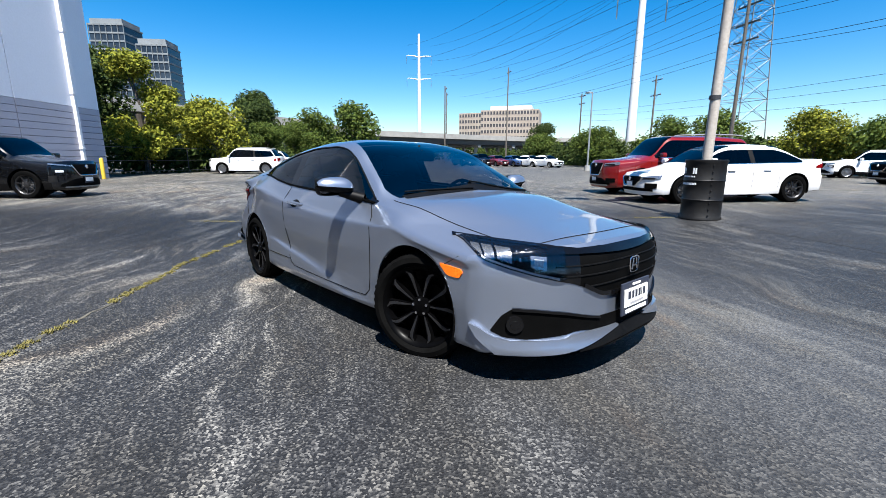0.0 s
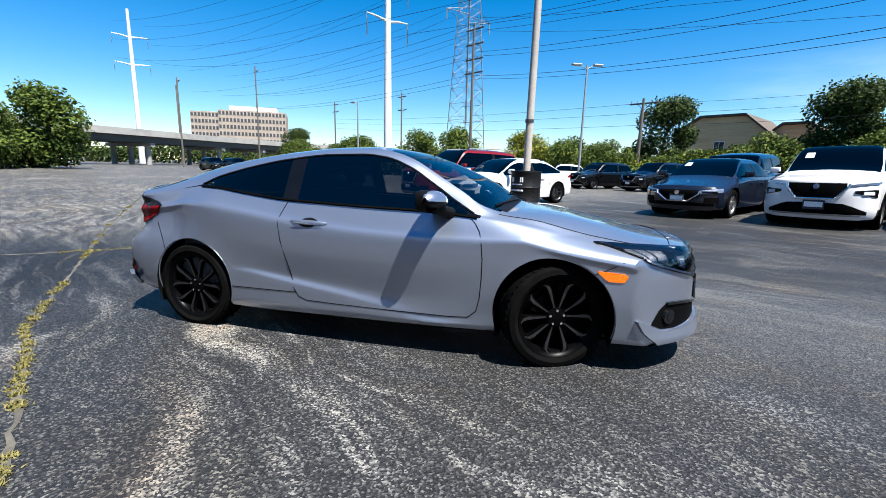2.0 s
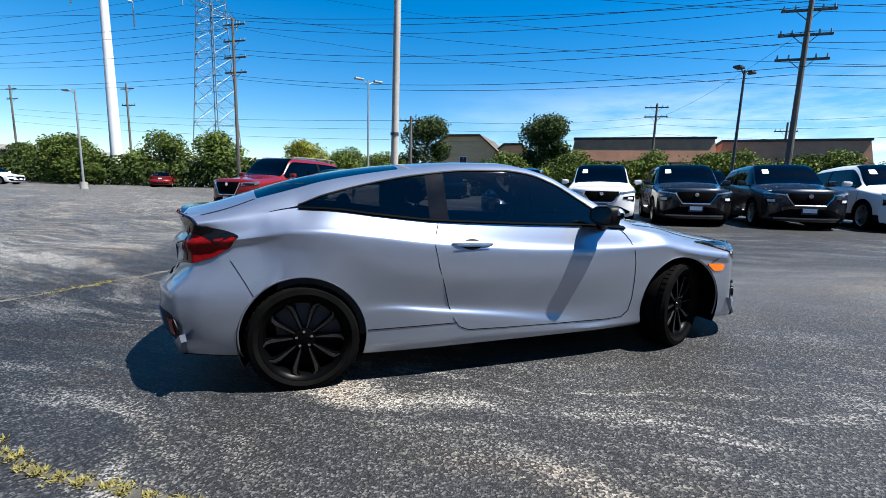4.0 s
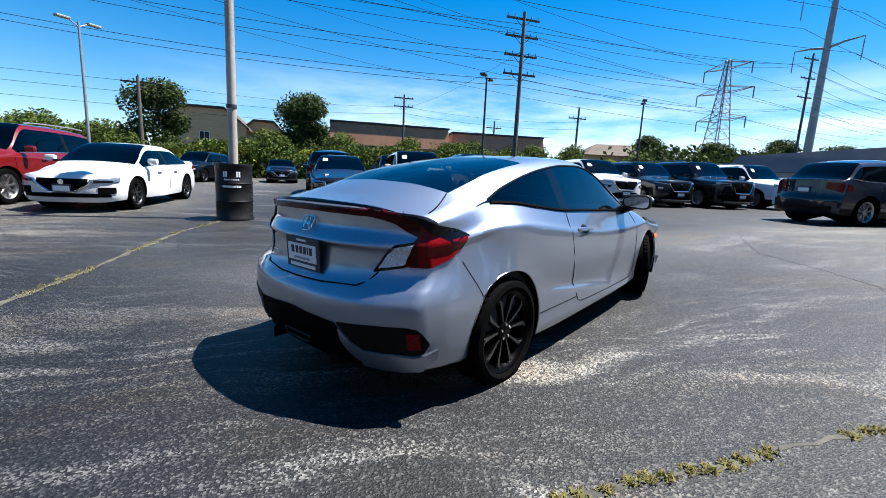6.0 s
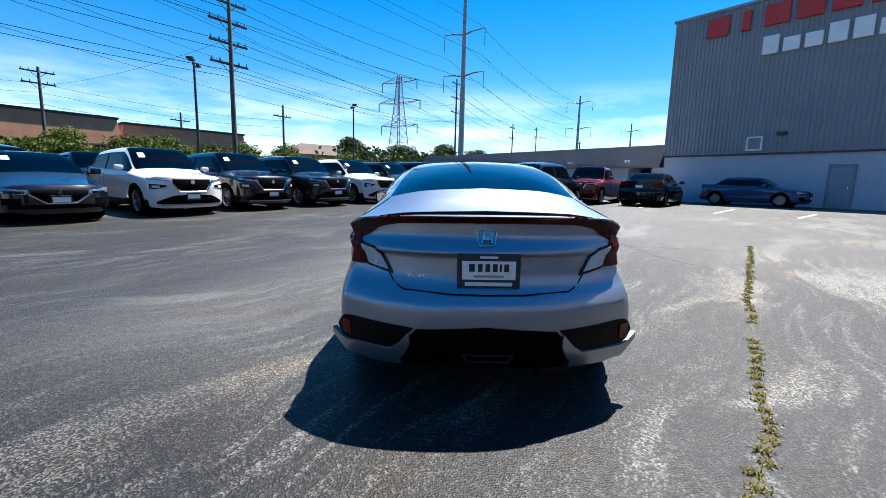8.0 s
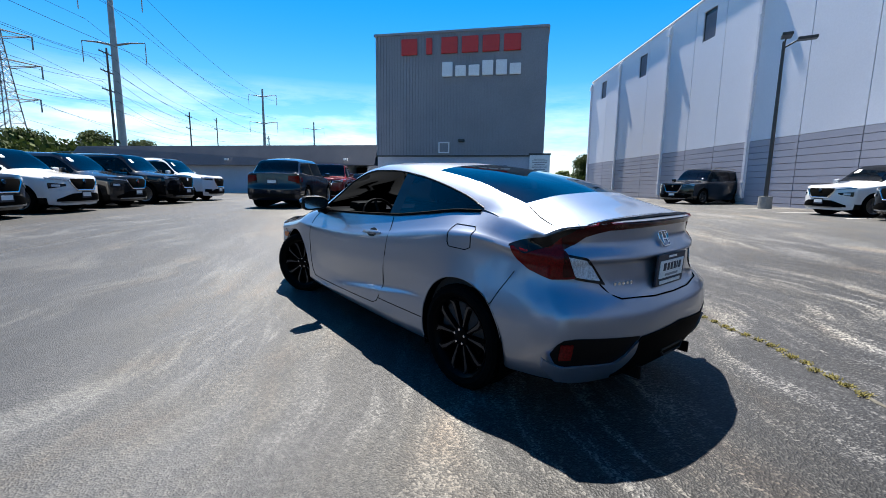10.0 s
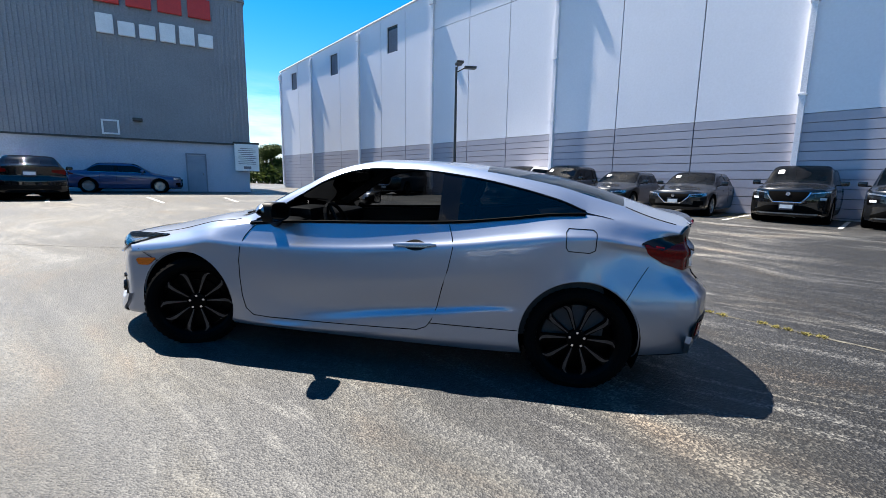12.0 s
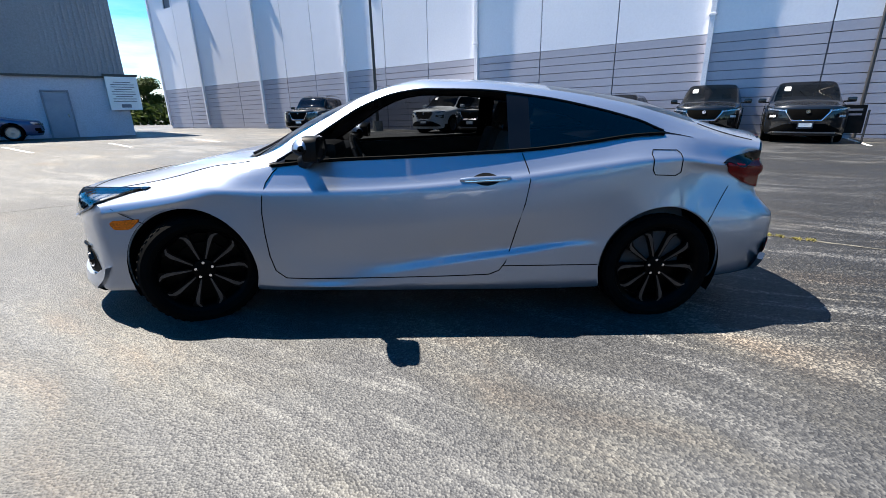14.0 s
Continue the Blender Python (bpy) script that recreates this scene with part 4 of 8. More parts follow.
        bm = patch(lambda u, w, o, s=s: sh.side(u, w, s, o), lin(-0.40, -0.22, 12), lambda u: 0.848 - 0.030 * math.sin(math.pi * (u + 0.40) / 0.18), lambda u: 0.852 + 0.032 * math.sin(math.pi * (u + 0.40) / 0.18), 0.002, 4, 0.004)
        part("scoop", bm, TRIM, h, "shaded hollow behind the grip", smooth=True)
        bm = bmesh.new()
        rows = []
        for u in lin(-0.445, -0.165, 14):
            e = 1 - abs((u + 0.305) / 0.14) ** 4
            p = sh.side(u, 0.853 - 0.05 * (u + 0.305), s, 0.004 + 0.010 * e)
            r = 0.017 * max(0.25, e) ** 0.5
            rows.append([p + Vector((0, s * r * 0.6 * math.cos(a), r * math.sin(a))) for a in lin(0, math.tau, 10)])
        sheet(bm, rows)
        bmesh.ops.recalc_face_normals(bm, faces=bm.faces)
        part("grip", bm, SILVER, h, smooth=True)
        part("grip_strip", ribbon([sh.side(u, 0.847 - 0.05 * (u + 0.305), s, 0.021) for u in lin(-0.42, -0.19, 8)], 0.003), CHROME, h)
        # side marker lamp behind the front bumper edge
        bm = patch(lambda u, w, o, s=s: sh.side(u, w, s, o), lin(1.605, 1.765, 10), interp((1.605, 0.622), (1.66, 0.575), (1.745, 0.572), (1.765, 0.600)), interp((1.605, 0.634), (1.75, 0.622), (1.765, 0.610)), 0.006, 4, 0.012)
        part("side_marker", bm, AMBER, car, "amber side marker lamp", smooth=True)
        # mirror
        mr = new("door_mirror")
        mr.parent = car
        def pod(a0, a1, rise):
            rows = []
            for t in lin(0.02, 0.98, 14):
                w = (1 - abs(2 * t - 1) ** 3.2) ** 0.5
                tip = 1 - 0.45 * t
                y, zc = 0.835 + 0.265 * t, 1.008 + 0.022 * t
                rows.append([Vector((0.615 + (0.105 if math.cos(a) > 0 else 0.055) * w * tip * math.cos(a), s * y, zc + rise * w * (1 - 0.3 * t) * math.sin(a))) for a in lin(a0, a1, 12)])
            bm = bmesh.new()
            sheet(bm, rows)
            return bm
        part("mirror_cap", pod(0, math.pi, 0.080), SILVER, mr, smooth=True)
        bm = pod(math.pi, math.tau, 0.045)
        cyl(bm, (0.62, s * 0.93, 0.985), (0.69, s * 0.79, 0.935), 0.030, 0.042, 10)
        part("mirror_base", bm, TRIM, mr, "black lower mirror shell", smooth=True, angle=0.9)
        def oval(x, ry, rz):
            return [Vector((x, s * (0.962 + ry * math.copysign(abs(math.cos(a)) ** 0.6, math.cos(a))), 1.024 + (rz + 0.012 * math.cos(a)) * math.copysign(abs(math.sin(a)) ** 0.6, math.sin(a)))) for a in lin(0, math.tau, 28)]
        bm = bmesh.new()
        sheet(bm, [oval(x, ry, rz) for x, ry, rz in ((0.62, 0.118, 0.062), (0.565, 0.122, 0.064), (0.552, 0.116, 0.058), (0.556, 0.106, 0.048))])
        bmesh.ops.recalc_face_normals(bm, faces=bm.faces)
        part("mirror_rim", bm, TRIM, mr, "black mirror rim", smooth=True)
        bm = bmesh.new()
        bm.faces.new([bm.verts.new(p) for p in oval(0.557, 0.108, 0.050)[:-1]])
        bmesh.ops.solidify(bm, geom=bm.faces[:], thickness=0.003)
        part("mirror_glass", bm, CHROME, mr, "mirror glass")
        # rear lamp: wraps from the flank onto the boot
        lamp = new("rear_lamp")
        lamp.parent = car
        on_back = lambda u, w, o, s=s: sh.back(s * u, w, o)
        corner = caster.view(40, s, -1)
        edge = interp((-1.35, 1.098), (-1.12, 1.092), (-0.94, 1.084), (-0.826, 1.068), (-0.731, 1.041), (-0.62, 1.000), (-0.53, 0.966), (-0.468, 0.930))
        lo = interp((-0.779, 0.790), (-0.750, 0.787), (-0.662, 0.787), (-0.625, 0.798), (-0.560, 0.822), (-0.505, 0.868), (-0.472, 0.922))
        hi = interp((-0.779, 0.796), (-0.768, 0.842), (-0.754, 0.886), (-0.735, 0.917), (-0.714, 0.936), (-0.706, 1.008), (-0.62, 0.976), (-0.53, 0.948), (-0.472, 0.926))
        bm = patch(corner, lin(-0.779, -0.472, 44), lo, hi, 0.010, 14, 0.03)
        part("outer_lens", bm, RED_LENS, lamp, "dark red lens", smooth=True, angle=0.8)
        bm = patch(corner, lin(-0.772, -0.716, 6), lambda u: lo(u) + 0.012, lambda u: hi(u) - 0.012, 0.013, 6, 0.01)
        part("light_guide", bm, MAROON_LENS, lamp, "darker inner light guide", smooth=True, angle=0.8)
        bm = patch(corner, lin(-1.372, -0.700, 46), interp((-1.38, 1.040), (-1.2, 1.036), (-1.09, 1.034), (-0.964, 1.028), (-0.895, 1.016), (-0.829, 0.998), (-0.776, 0.962), (-0.714, 0.934), (-0.706, 1.000)), lambda u: min(edge(u) - 0.014, 1.068), 0.009, 5, 0.02)
        part("light_bar", bm, MAROON_LENS, lamp, "thin red bar under the spoiler", smooth=True, angle=0.8)
        bm = patch(corner, lin(-0.80, -0.466, 28), lambda u: edge(u) - 0.003 - 0.026 * smooth01((-0.468 - u) / 0.08) * smooth01((u + 0.81) / 0.07) - 0.036 * smooth01((u + 0.72) / 0.10) * smooth01((-0.468 - u) / 0.08), lambda u: edge(u) + 0.003 - 0.010 * smooth01((-0.74 - u) / 0.06), 0.012, 3, 0.03)
        part("lamp_fin", bm, GLOSSB, lamp, "gloss black fin above the lens", smooth=True, angle=0.8)
        bm = patch(corner, lin(-0.945, -0.722, 18), interp((-0.945, 0.752), (-0.79, 0.782), (-0.772, 0.79), (-0.755, 0.85), (-0.74, 0.882), (-0.722, 0.905)), interp((-0.945, 0.760), (-0.868, 0.872), (-0.838, 0.896), (-0.722, 0.916)), 0.006, 6, 0.03)
        part("lens_bezel", bm, GLOSSB, lamp, smooth=True, angle=0.8)
        bm = patch(corner, lin(-0.915, -0.728, 18), interp((-0.915, 0.772), (-0.79, 0.796), (-0.782, 0.80), (-0.765, 0.85), (-0.749, 0.882), (-0.728, 0.897)), interp((-0.915, 0.777), (-0.859, 0.863), (-0.833, 0.884), (-0.728, 0.902)), 0.011, 6, 0.03)
        part("reversing_lens", bm, WHITE_LENS, lamp, "clear reversing lens", smooth=True, angle=0.8)
        # lower rear vents and reflectors
        bm = patch(on_back, lin(0.385, 0.835, 18), interp((0.385, 0.485), (0.415, 0.462), (0.461, 0.402), (0.515, 0.360), (0.674, 0.364), (0.775, 0.362), (0.815, 0.385), (0.835, 0.43)), interp((0.385, 0.495), (0.557, 0.506), (0.729, 0.513), (0.79, 0.505), (0.82, 0.475), (0.835, 0.440)), 0.004, 5, 0.006)
        part("rear_vent", bm, TRIM, car, "black lower vent", smooth=True)
        bm = patch(on_back, lin(0.745, 0.80, 4), lambda u: 0.40, lambda u: 0.485, 0.010, 3, 0.01)
        part("rear_reflector", bm, RED_LENS, car, "red reflector", smooth=True)
        bm = patch(on_back, lin(0.40, 0.865, 24), interp((0.40, 0.40), (0.43, 0.325), (0.47, 0.285), (0.55, 0.272), (0.78, 0.272), (0.865, 0.37)), interp((0.40, 0.470), (0.43, 0.440), (0.465, 0.392), (0.515, 0.354), (0.674, 0.358), (0.77, 0.354), (0.82, 0.378), (0.865, 0.412)), 0.016, 3, 0.03)
        part("rear_winglet", bm, SILVER, car, smooth=True)
        # headlamp
        hl = new("headlamp")
        hl.parent = car
        quarter = caster.view(35, s, 1)
        lo = interp((-0.90, 0.552), (-0.847, 0.567), (-0.752, 0.587), (-0.652, 0.609), (-0.529, 0.643), (-0.421, 0.678), (-0.382, 0.706), (-0.335, 0.759), (-0.290, 0.782))
        hi = interp((-0.90, 0.731), (-0.80, 0.744), (-0.677, 0.755), (-0.561, 0.764), (-0.428, 0.774), (-0.290, 0.786))
        bm = patch(quarter, lin(-0.90, -0.290, 40), lo, hi, 0.005, 10, 0.012)
        part("housing", bm, GLOSSB, hl, smooth=True, angle=0.8)
        for u0, u1, dz in ((-0.545, -0.475, 0.030), (-0.462, -0.415, 0.020), (-0.405, -0.365, 0.012)):
            bm = patch(quarter, lin(u0, u1, 6), lambda u: lo(u) + dz, lambda u: max(lo(u) + dz + 0.006, hi(u) - 0.030), 0.009, 4, 0.006)
            part("reflector", bm, LAMPCUP, hl, "chrome reflector", smooth=True, angle=0.8)
        for u0, u1 in ((-0.715, -0.635), (-0.605, -0.565)):
            bm = patch(quarter, lin(u0, u1, 6), lambda u: lo(u) + 0.038, lambda u: hi(u) - 0.052, 0.010, 4, 0.008)
            part("projector", bm, LAMPCUP if u0 < -0.7 else GLOSSB, hl, "square projector lamp", smooth=True, angle=0.8)
            bm = patch(quarter, lin(u0 + 0.016, u1 - 0.016, 4), lambda u: lo(u) + 0.052, lambda u: hi(u) - 0.066, 0.013, 3, 0.008)
            part("projector_lens", bm, WHITE_LENS, hl, smooth=True, angle=0.8)
        bm = patch(quarter, lin(-0.78, -0.40, 24), lambda u: lo(u) + 0.006, lambda u: lo(u) + 0.017, 0.010, 2, 0.006)
        part("daytime_strip", bm, WHITE_LENS, hl, "pale light strip", smooth=True, angle=0.8)
        bm = patch(quarter, lin(-0.81, -0.305, 30), lambda u: lo(u) + 0.002 + 0.3 * max(0.0, -0.76 - u), lambda u: hi(u) - 0.010, 0.018, 8, 0.012)
        part("lens_cover", bm, CLEARG, hl, "clear outer lens", smooth=True, angle=0.8)
        bm = patch(quarter, lin(-1.05, -0.286, 44), lambda u: hi(u) - 0.010, lambda u: hi(u) + 0.001, 0.009, 2, 0.012)
        part("lamp_brow", bm, GLOSSB, hl, "black brow under the bonnet edge", smooth=True, angle=0.8)
        # front side intake and fog lamp
        on_front = lambda u, w, o, s=s: sh.front(s * u, w, o)
        bm = patch(on_front, lin(0.30, 0.80, 30), interp((0.30, 0.296), (0.454, 0.310), (0.517, 0.297), (0.62, 0.287), (0.686, 0.280), (0.762, 0.287), (0.80, 0.316)), interp((0.30, 0.368), (0.383, 0.386), (0.517, 0.419), (0.642, 0.438), (0.723, 0.445), (0.765, 0.402), (0.80, 0.324)), 0.004, 5, 0.006)
        part("front_intake", bm, GRILLEB, car, "black side intake", smooth=True)
        bm = patch(on_front, lin(0.30, 0.73, 18), interp((0.30, 0.355), (0.383, 0.373), (0.517, 0.405), (0.642, 0.424), (0.73, 0.430)), interp((0.30, 0.368), (0.383, 0.386), (0.517, 0.419), (0.642, 0.438), (0.73, 0.445)), 0.014, 2, 0.014)
        part("intake_brow", bm, GLOSSB, car, "gloss black upper edge of the intake", smooth=True)
        fg = new("fog_lamp")
        fg.parent = car
        p = sh.front(s * 0.722, 0.358, 0.0)
        ax = (sh.front(s * 0.722, 0.358, 1.0) - p).normalized()
        bm = bmesh.new()
        cyl(bm, p - ax * 0.01, p + ax * 0.018, 0.050, 0.044, 18)
        part("bezel", bm, GLOSSB, fg, smooth=True, angle=0.9)
        bm = bmesh.new()
        cyl(bm, p + ax * 0.010, p + ax * 0.021, 0.026, 0.022, 14)
        part("fog_lens", bm, GLOSSB, fg, smooth=True, angle=0.9)
        # winglet above the lip
        bm = patch(on_front, lin(0.15, 0.862, 40), interp((0.15, 0.287), (0.30, 0.258), (0.452, 0.228), (0.53, 0.214), (0.652, 0.204), (0.795, 0.200), (0.84, 0.27), (0.862, 0.345)), interp((0.15, 0.297), (0.343, 0.302), (0.480, 0.298), (0.519, 0.281), (0.62, 0.277), (0.745, 0.274), (0.797, 0.294), (0.837, 0.340), (0.862, 0.352)), 0.024, 4, 0.035)
        part("front_winglet", bm, SILVER, car, smooth=True)
        # wheel wells
        for x in (-1.35, 1.35):
            bm = bmesh.new()
            rows = [[Vector((x + 0.366 * math.cos(a), s * y, 0.335 + 0.366 * math.sin(a))) for a in lin(-0.45, math.pi + 0.45, 28)] for y in (0.50, 0.70, 0.872)]
            sheet(bm, rows)
            sheet(bm, [[Vector((x + r * math.cos(a), s * 0.50, 0.335 + r * math.sin(a))) for a in lin(-0.45, math.pi + 0.45, 28)] for r in (0.366, 0.02)])
            part("wheel_well", bm, LINER, car, smooth=True)
            bm = bmesh.new()
            rows = []
            for q in lin(-0.30, math.pi + 0.30, 48):
                c = sh.side(x + 0.364 * math.cos(q), max(0.21, 0.335 + 0.364 * math.sin(q)), s, -0.004)
                rows.append([c + Vector((0.005 * math.cos(q) * math.cos(r), s * 0.005 * math.sin(r), 0.005 * math.sin(q) * math.cos(r))) for r in lin(0, math.tau, 6)])
            sheet(bm, rows)
            bmesh.ops.recalc_face_normals(bm, faces=bm.faces)
            part("arch_lip", bm, SILVER, car, smooth=True)

    # upper grille band, lower grille, lip
    ahead = caster.view(0, 1, 1)
    sill_lo = interp((0, 0.467), (0.112, 0.469), (0.281, 0.48), (0.328, 0.497), (0.411, 0.539), (0.494, 0.566), (0.57, 0.584))
    sill_hi = interp((0, 0.731), (0.251, 0.730), (0.419, 0.731), (0.502, 0.741), (0.57, 0.748))
    bm = patch(ahead, lin(-0.57, 0.57, 60), lambda u: sill_lo(abs(u)), lambda u: sill_hi(abs(u)), 0.004, 12, 0.02)
    part("grille", bm, GRILLEB, car, "black grille band", smooth=True, angle=0.8)
    for w in (0.54, 0.60, 0.65):
        wide = 0.56 if w > 0.59 else 0.30 + (w - 0.50) * 1.9
        part("grille_bar", ribbon([ahead(u, w, 0.006) for u in lin(-wide, wide, 26)], 0.0045), TRIM, car)
    bm = patch(ahead, lin(-0.58, 0.58, 44), lambda u: 0.688 + 0.02 * smooth01(abs(u) / 0.58), lambda u: sill_hi(abs(u)) - 0.002, 0.016, 4, 0.02)
    part("grille_wing", bm, GLOSSB, car, "gloss black bar across the grille", smooth=True, angle=0.8)
    bm = patch(ahead, lin(-0.42, 0.42, 34), lambda u: sill_lo(abs(u)) - 0.004, lambda u: sill_lo(abs(u)) + 0.020, 0.013, 3, 0.02)
    part("grille_sill", bm, GLOSSB, car, "gloss black lower edge of the grille", smooth=True, angle=0.8)
    part("bonnet_gap", ribbon([caster.down(x, y, 0.0005) for x, y in [(2.018 + 0.049 * (1 - (k / 12) ** 2.2), s_ * 0.593 * k / 12) for s_, ks in ((-1, range(12, -1, -1)), (1, range(1, 13))) for k in ks]], 0.0030), LINER, car)
    bm = patch(lambda u, w, o: sh.front(u, w, o), lin(-0.32, 0.32, 26), lambda u: 0.292, lambda u: 0.358 + 0.03 * abs(u), 0.005, 5, 0.01)
    part("lower_grille", bm, GRILLEB, car, "black lower grille", smooth=True)
    chin = interp((0, 0.292), (0.16, 0.286), (0.30, 0.258), (0.46, 0.226))
    bm = patch(lambda u, w, o: sh.front(u, w, o), lin(-0.46, 0.46, 30), lambda u: 0.200, lambda u: chin(abs(u)), 0.014, 4, 0.03)
    part("chin", bm, TRIM, car, "black chin under the lower grille", smooth=True)
    bm = patch(lambda u, w, o: sh.front(u, w, o), lin(-0.80, 0.80, 40), interp((-0.8, 0.19), (-0.4, 0.180), (0.4, 0.180), (0.8, 0.19)), interp((-0.8, 0.200), (0, 0.208), (0.8, 0.200)), 0.016, 2, 0.04)
    part("front_lip", bm, TRIM, car, "black front lip", smooth=True)
    bm = bmesh.new()
    for s in (-1, 1):
        box(bm, (0, s * 0.022, 0), (0.010, 0.011, 0.066), pose(0, 0, 0, 10 * s, 0, 0), bevel=0.002)
    box(bm, (0, 0, -0.004), (0.010, 0.040, 0.010), bevel=0.002)
    ring = [Vector((0, (0.052 if math.sin(a) > 0 else 0.044) * math.copysign(abs(math.cos(a)) ** 0.35, math.cos(a)), 0.043 * math.copysign(abs(math.sin(a)) ** 0.35, math.sin(a)))) for a in lin(0, math.tau, 28)]
    tube(bm, ring, 0.0038, 5)
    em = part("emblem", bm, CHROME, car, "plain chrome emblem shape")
    em.matrix_basis = pose(2.274, 0, 0.612)
    em2 = new("emblem", em.data)
    em2.parent = car
    em2.matrix_basis = pose(-2.128, 0, 0.962, 0, -26, 180)
    plate(car, pose(2.292, 0.0, 0.432, 0, -3, 0))
    bm = bmesh.new()
    box(bm, (2.270, 0.0, 0.432), (0.034, 0.20, 0.12))
    part("plate_bracket", bm, TRIM, car)
    plate(car, pose(-2.172, -0.01, 0.795, 0, 2, 180))
    # boot: shelf line, spoiler, badge bars, diffuser, exhaust
    part("boot_gap", ribbon([sh.back(u, w, 0.001) for u, w in [(-0.530, 0.757), (-0.49, 0.705), (-0.44, 0.683), (-0.2, 0.674), (0, 0.672), (0.2, 0.674), (0.44, 0.683), (0.49, 0.705), (0.530, 0.757)]], 0.0045), LINER, car)
    bm = bmesh.new()
    rows = []
    lip = interp((0, 1.097), (0.28, 1.091), (0.45, 1.084), (0.60, 1.068), (0.73, 1.036))
    for u in lin(-0.64, 0.64, 44):
        q = caster.down(-2.045 + 0.05 * (abs(u) / 0.64) ** 2.5, u)
        q.z = min(max(q.z, lip(abs(u)) - 0.02), lip(abs(u)) + 0.004)
        e = max(0.02, 1 - (abs(u) / 0.64) ** 4)
        rows.append([q + (v - q) * e for v in [q + Vector((0.055, 0, 0.002)), Vector((q.x, u, max(q.z, lip(abs(u)) * e + q.z * (1 - e)))), Vector((q.x - 0.045 * e, u, lip(abs(u)) + 0.004 * e)), Vector((q.x - 0.050 * e, u, lip(abs(u)) - 0.008 * e)), Vector((q.x - 0.012, u, lip(abs(u)) - 0.036)), Vector((q.x + 0.05, u, lip(abs(u)) - 0.044))]])
    sheet(bm, rows)
    bmesh.ops.recalc_face_normals(bm, faces=bm.faces)
    part("spoiler", bm, GLOSSB, car, "dark lip spoiler on the boot edge", smooth=True, angle=0.9)
    for k in range(5):
        bm = bmesh.new()
        box(bm, sh.back(0.44 - 0.028 * k, 0.752, 0.003), (0.006, 0.020, 0.018), bevel=0.002)
        part("badge_bar", bm, CHROME, car, "small chrome badge bar")
    bm = patch(lambda u, w, o: sh.back(u, w, o), lin(-0.46, 0.46, 30), lambda u: 0.248, lambda u: interp((0, 0.515), (0.385, 0.487), (0.46, 0.300))(abs(u)), 0.006, 6, 0.008)
    part("diffuser", bm, GRILLEB, car, "black rear diffuser", smooth=True)
    bm = bmesh.new()
    prof = [(-0.145, 0.348), (-0.115, 0.312), (0.095, 0.312), (0.125, 0.348)]
    for (y0, z0), (y1, z1) in zip(prof, prof[1:] + prof[:1]):
        cyl(bm, (-2.228, y0, z0), (-2.228, y1, z1), 0.0055, n=8)
    part("exhaust_surround", bm, DISC, car, "metal trapezoid exhaust trim", smooth=True)
    for y in (-0.30, 0.30):
        bm = bmesh.new()
        box(bm, (-2.14, y, 0.255), (0.14, 0.014, 0.07), bevel=0.004)
        part("diffuser_fin", bm, TRIM, car)
    # fuel door on the driver's rear quarter
    loop = [(-1.42, 0.985), (-1.40, 1.003), (-1.25, 1.006), (-1.235, 0.985), (-1.235, 0.90), (-1.25, 0.875), (-1.38, 0.868), (-1.415, 0.885), (-1.42, 0.985)]
    loop = [(x0 + (x1 - x0) * k / 6, z0 + (z1 - z0) * k / 6) for (x0, z0), (x1, z1) in zip(loop, loop[1:]) for k in range(7)]
    part("fuel_door_gap", ribbon([sh.side(x, z, 1, 0.0018) for x, z in loop], 0.0026), LINER, car)
    # wipers and cowl
    for a, b in (((1.06, 0.60), (0.98, -0.02)), ((1.06, -0.05), (0.97, -0.62))):
        bm = bmesh.new()
        pts = [sh.top(a[0] + (b[0] - a[0]) * k / 8, a[1] + (b[1] - a[1]) * k / 8, 0.012) for k in range(9)]
        tube(bm, pts, 0.007, 6)
        part("wiper", bm, TRIM, car)
    bm = bmesh.new()
    sheet(bm, [[sh.top(x, y, 0.004) for y in lin(-0.66, 0.66, 20)] for x in lin(1.00, 1.075, 4)])
    part("cowl", bm, TRIM, car, smooth=True)
    # wheels; the front pair is steered
    for x, y, turn in ((-1.35, 0.775, 0), (-1.35, -0.775, 0), (1.35, 0.765, 28), (1.35, -0.765, 24)):
        wheel("wheel", car, (x, y, 0.322), turn, 0.322, 0.225, 0.246, 5, RIMB, RIMCUT, 1 if y > 0 else -1, twin=True, smooth_n=56)
    return car


coupe()


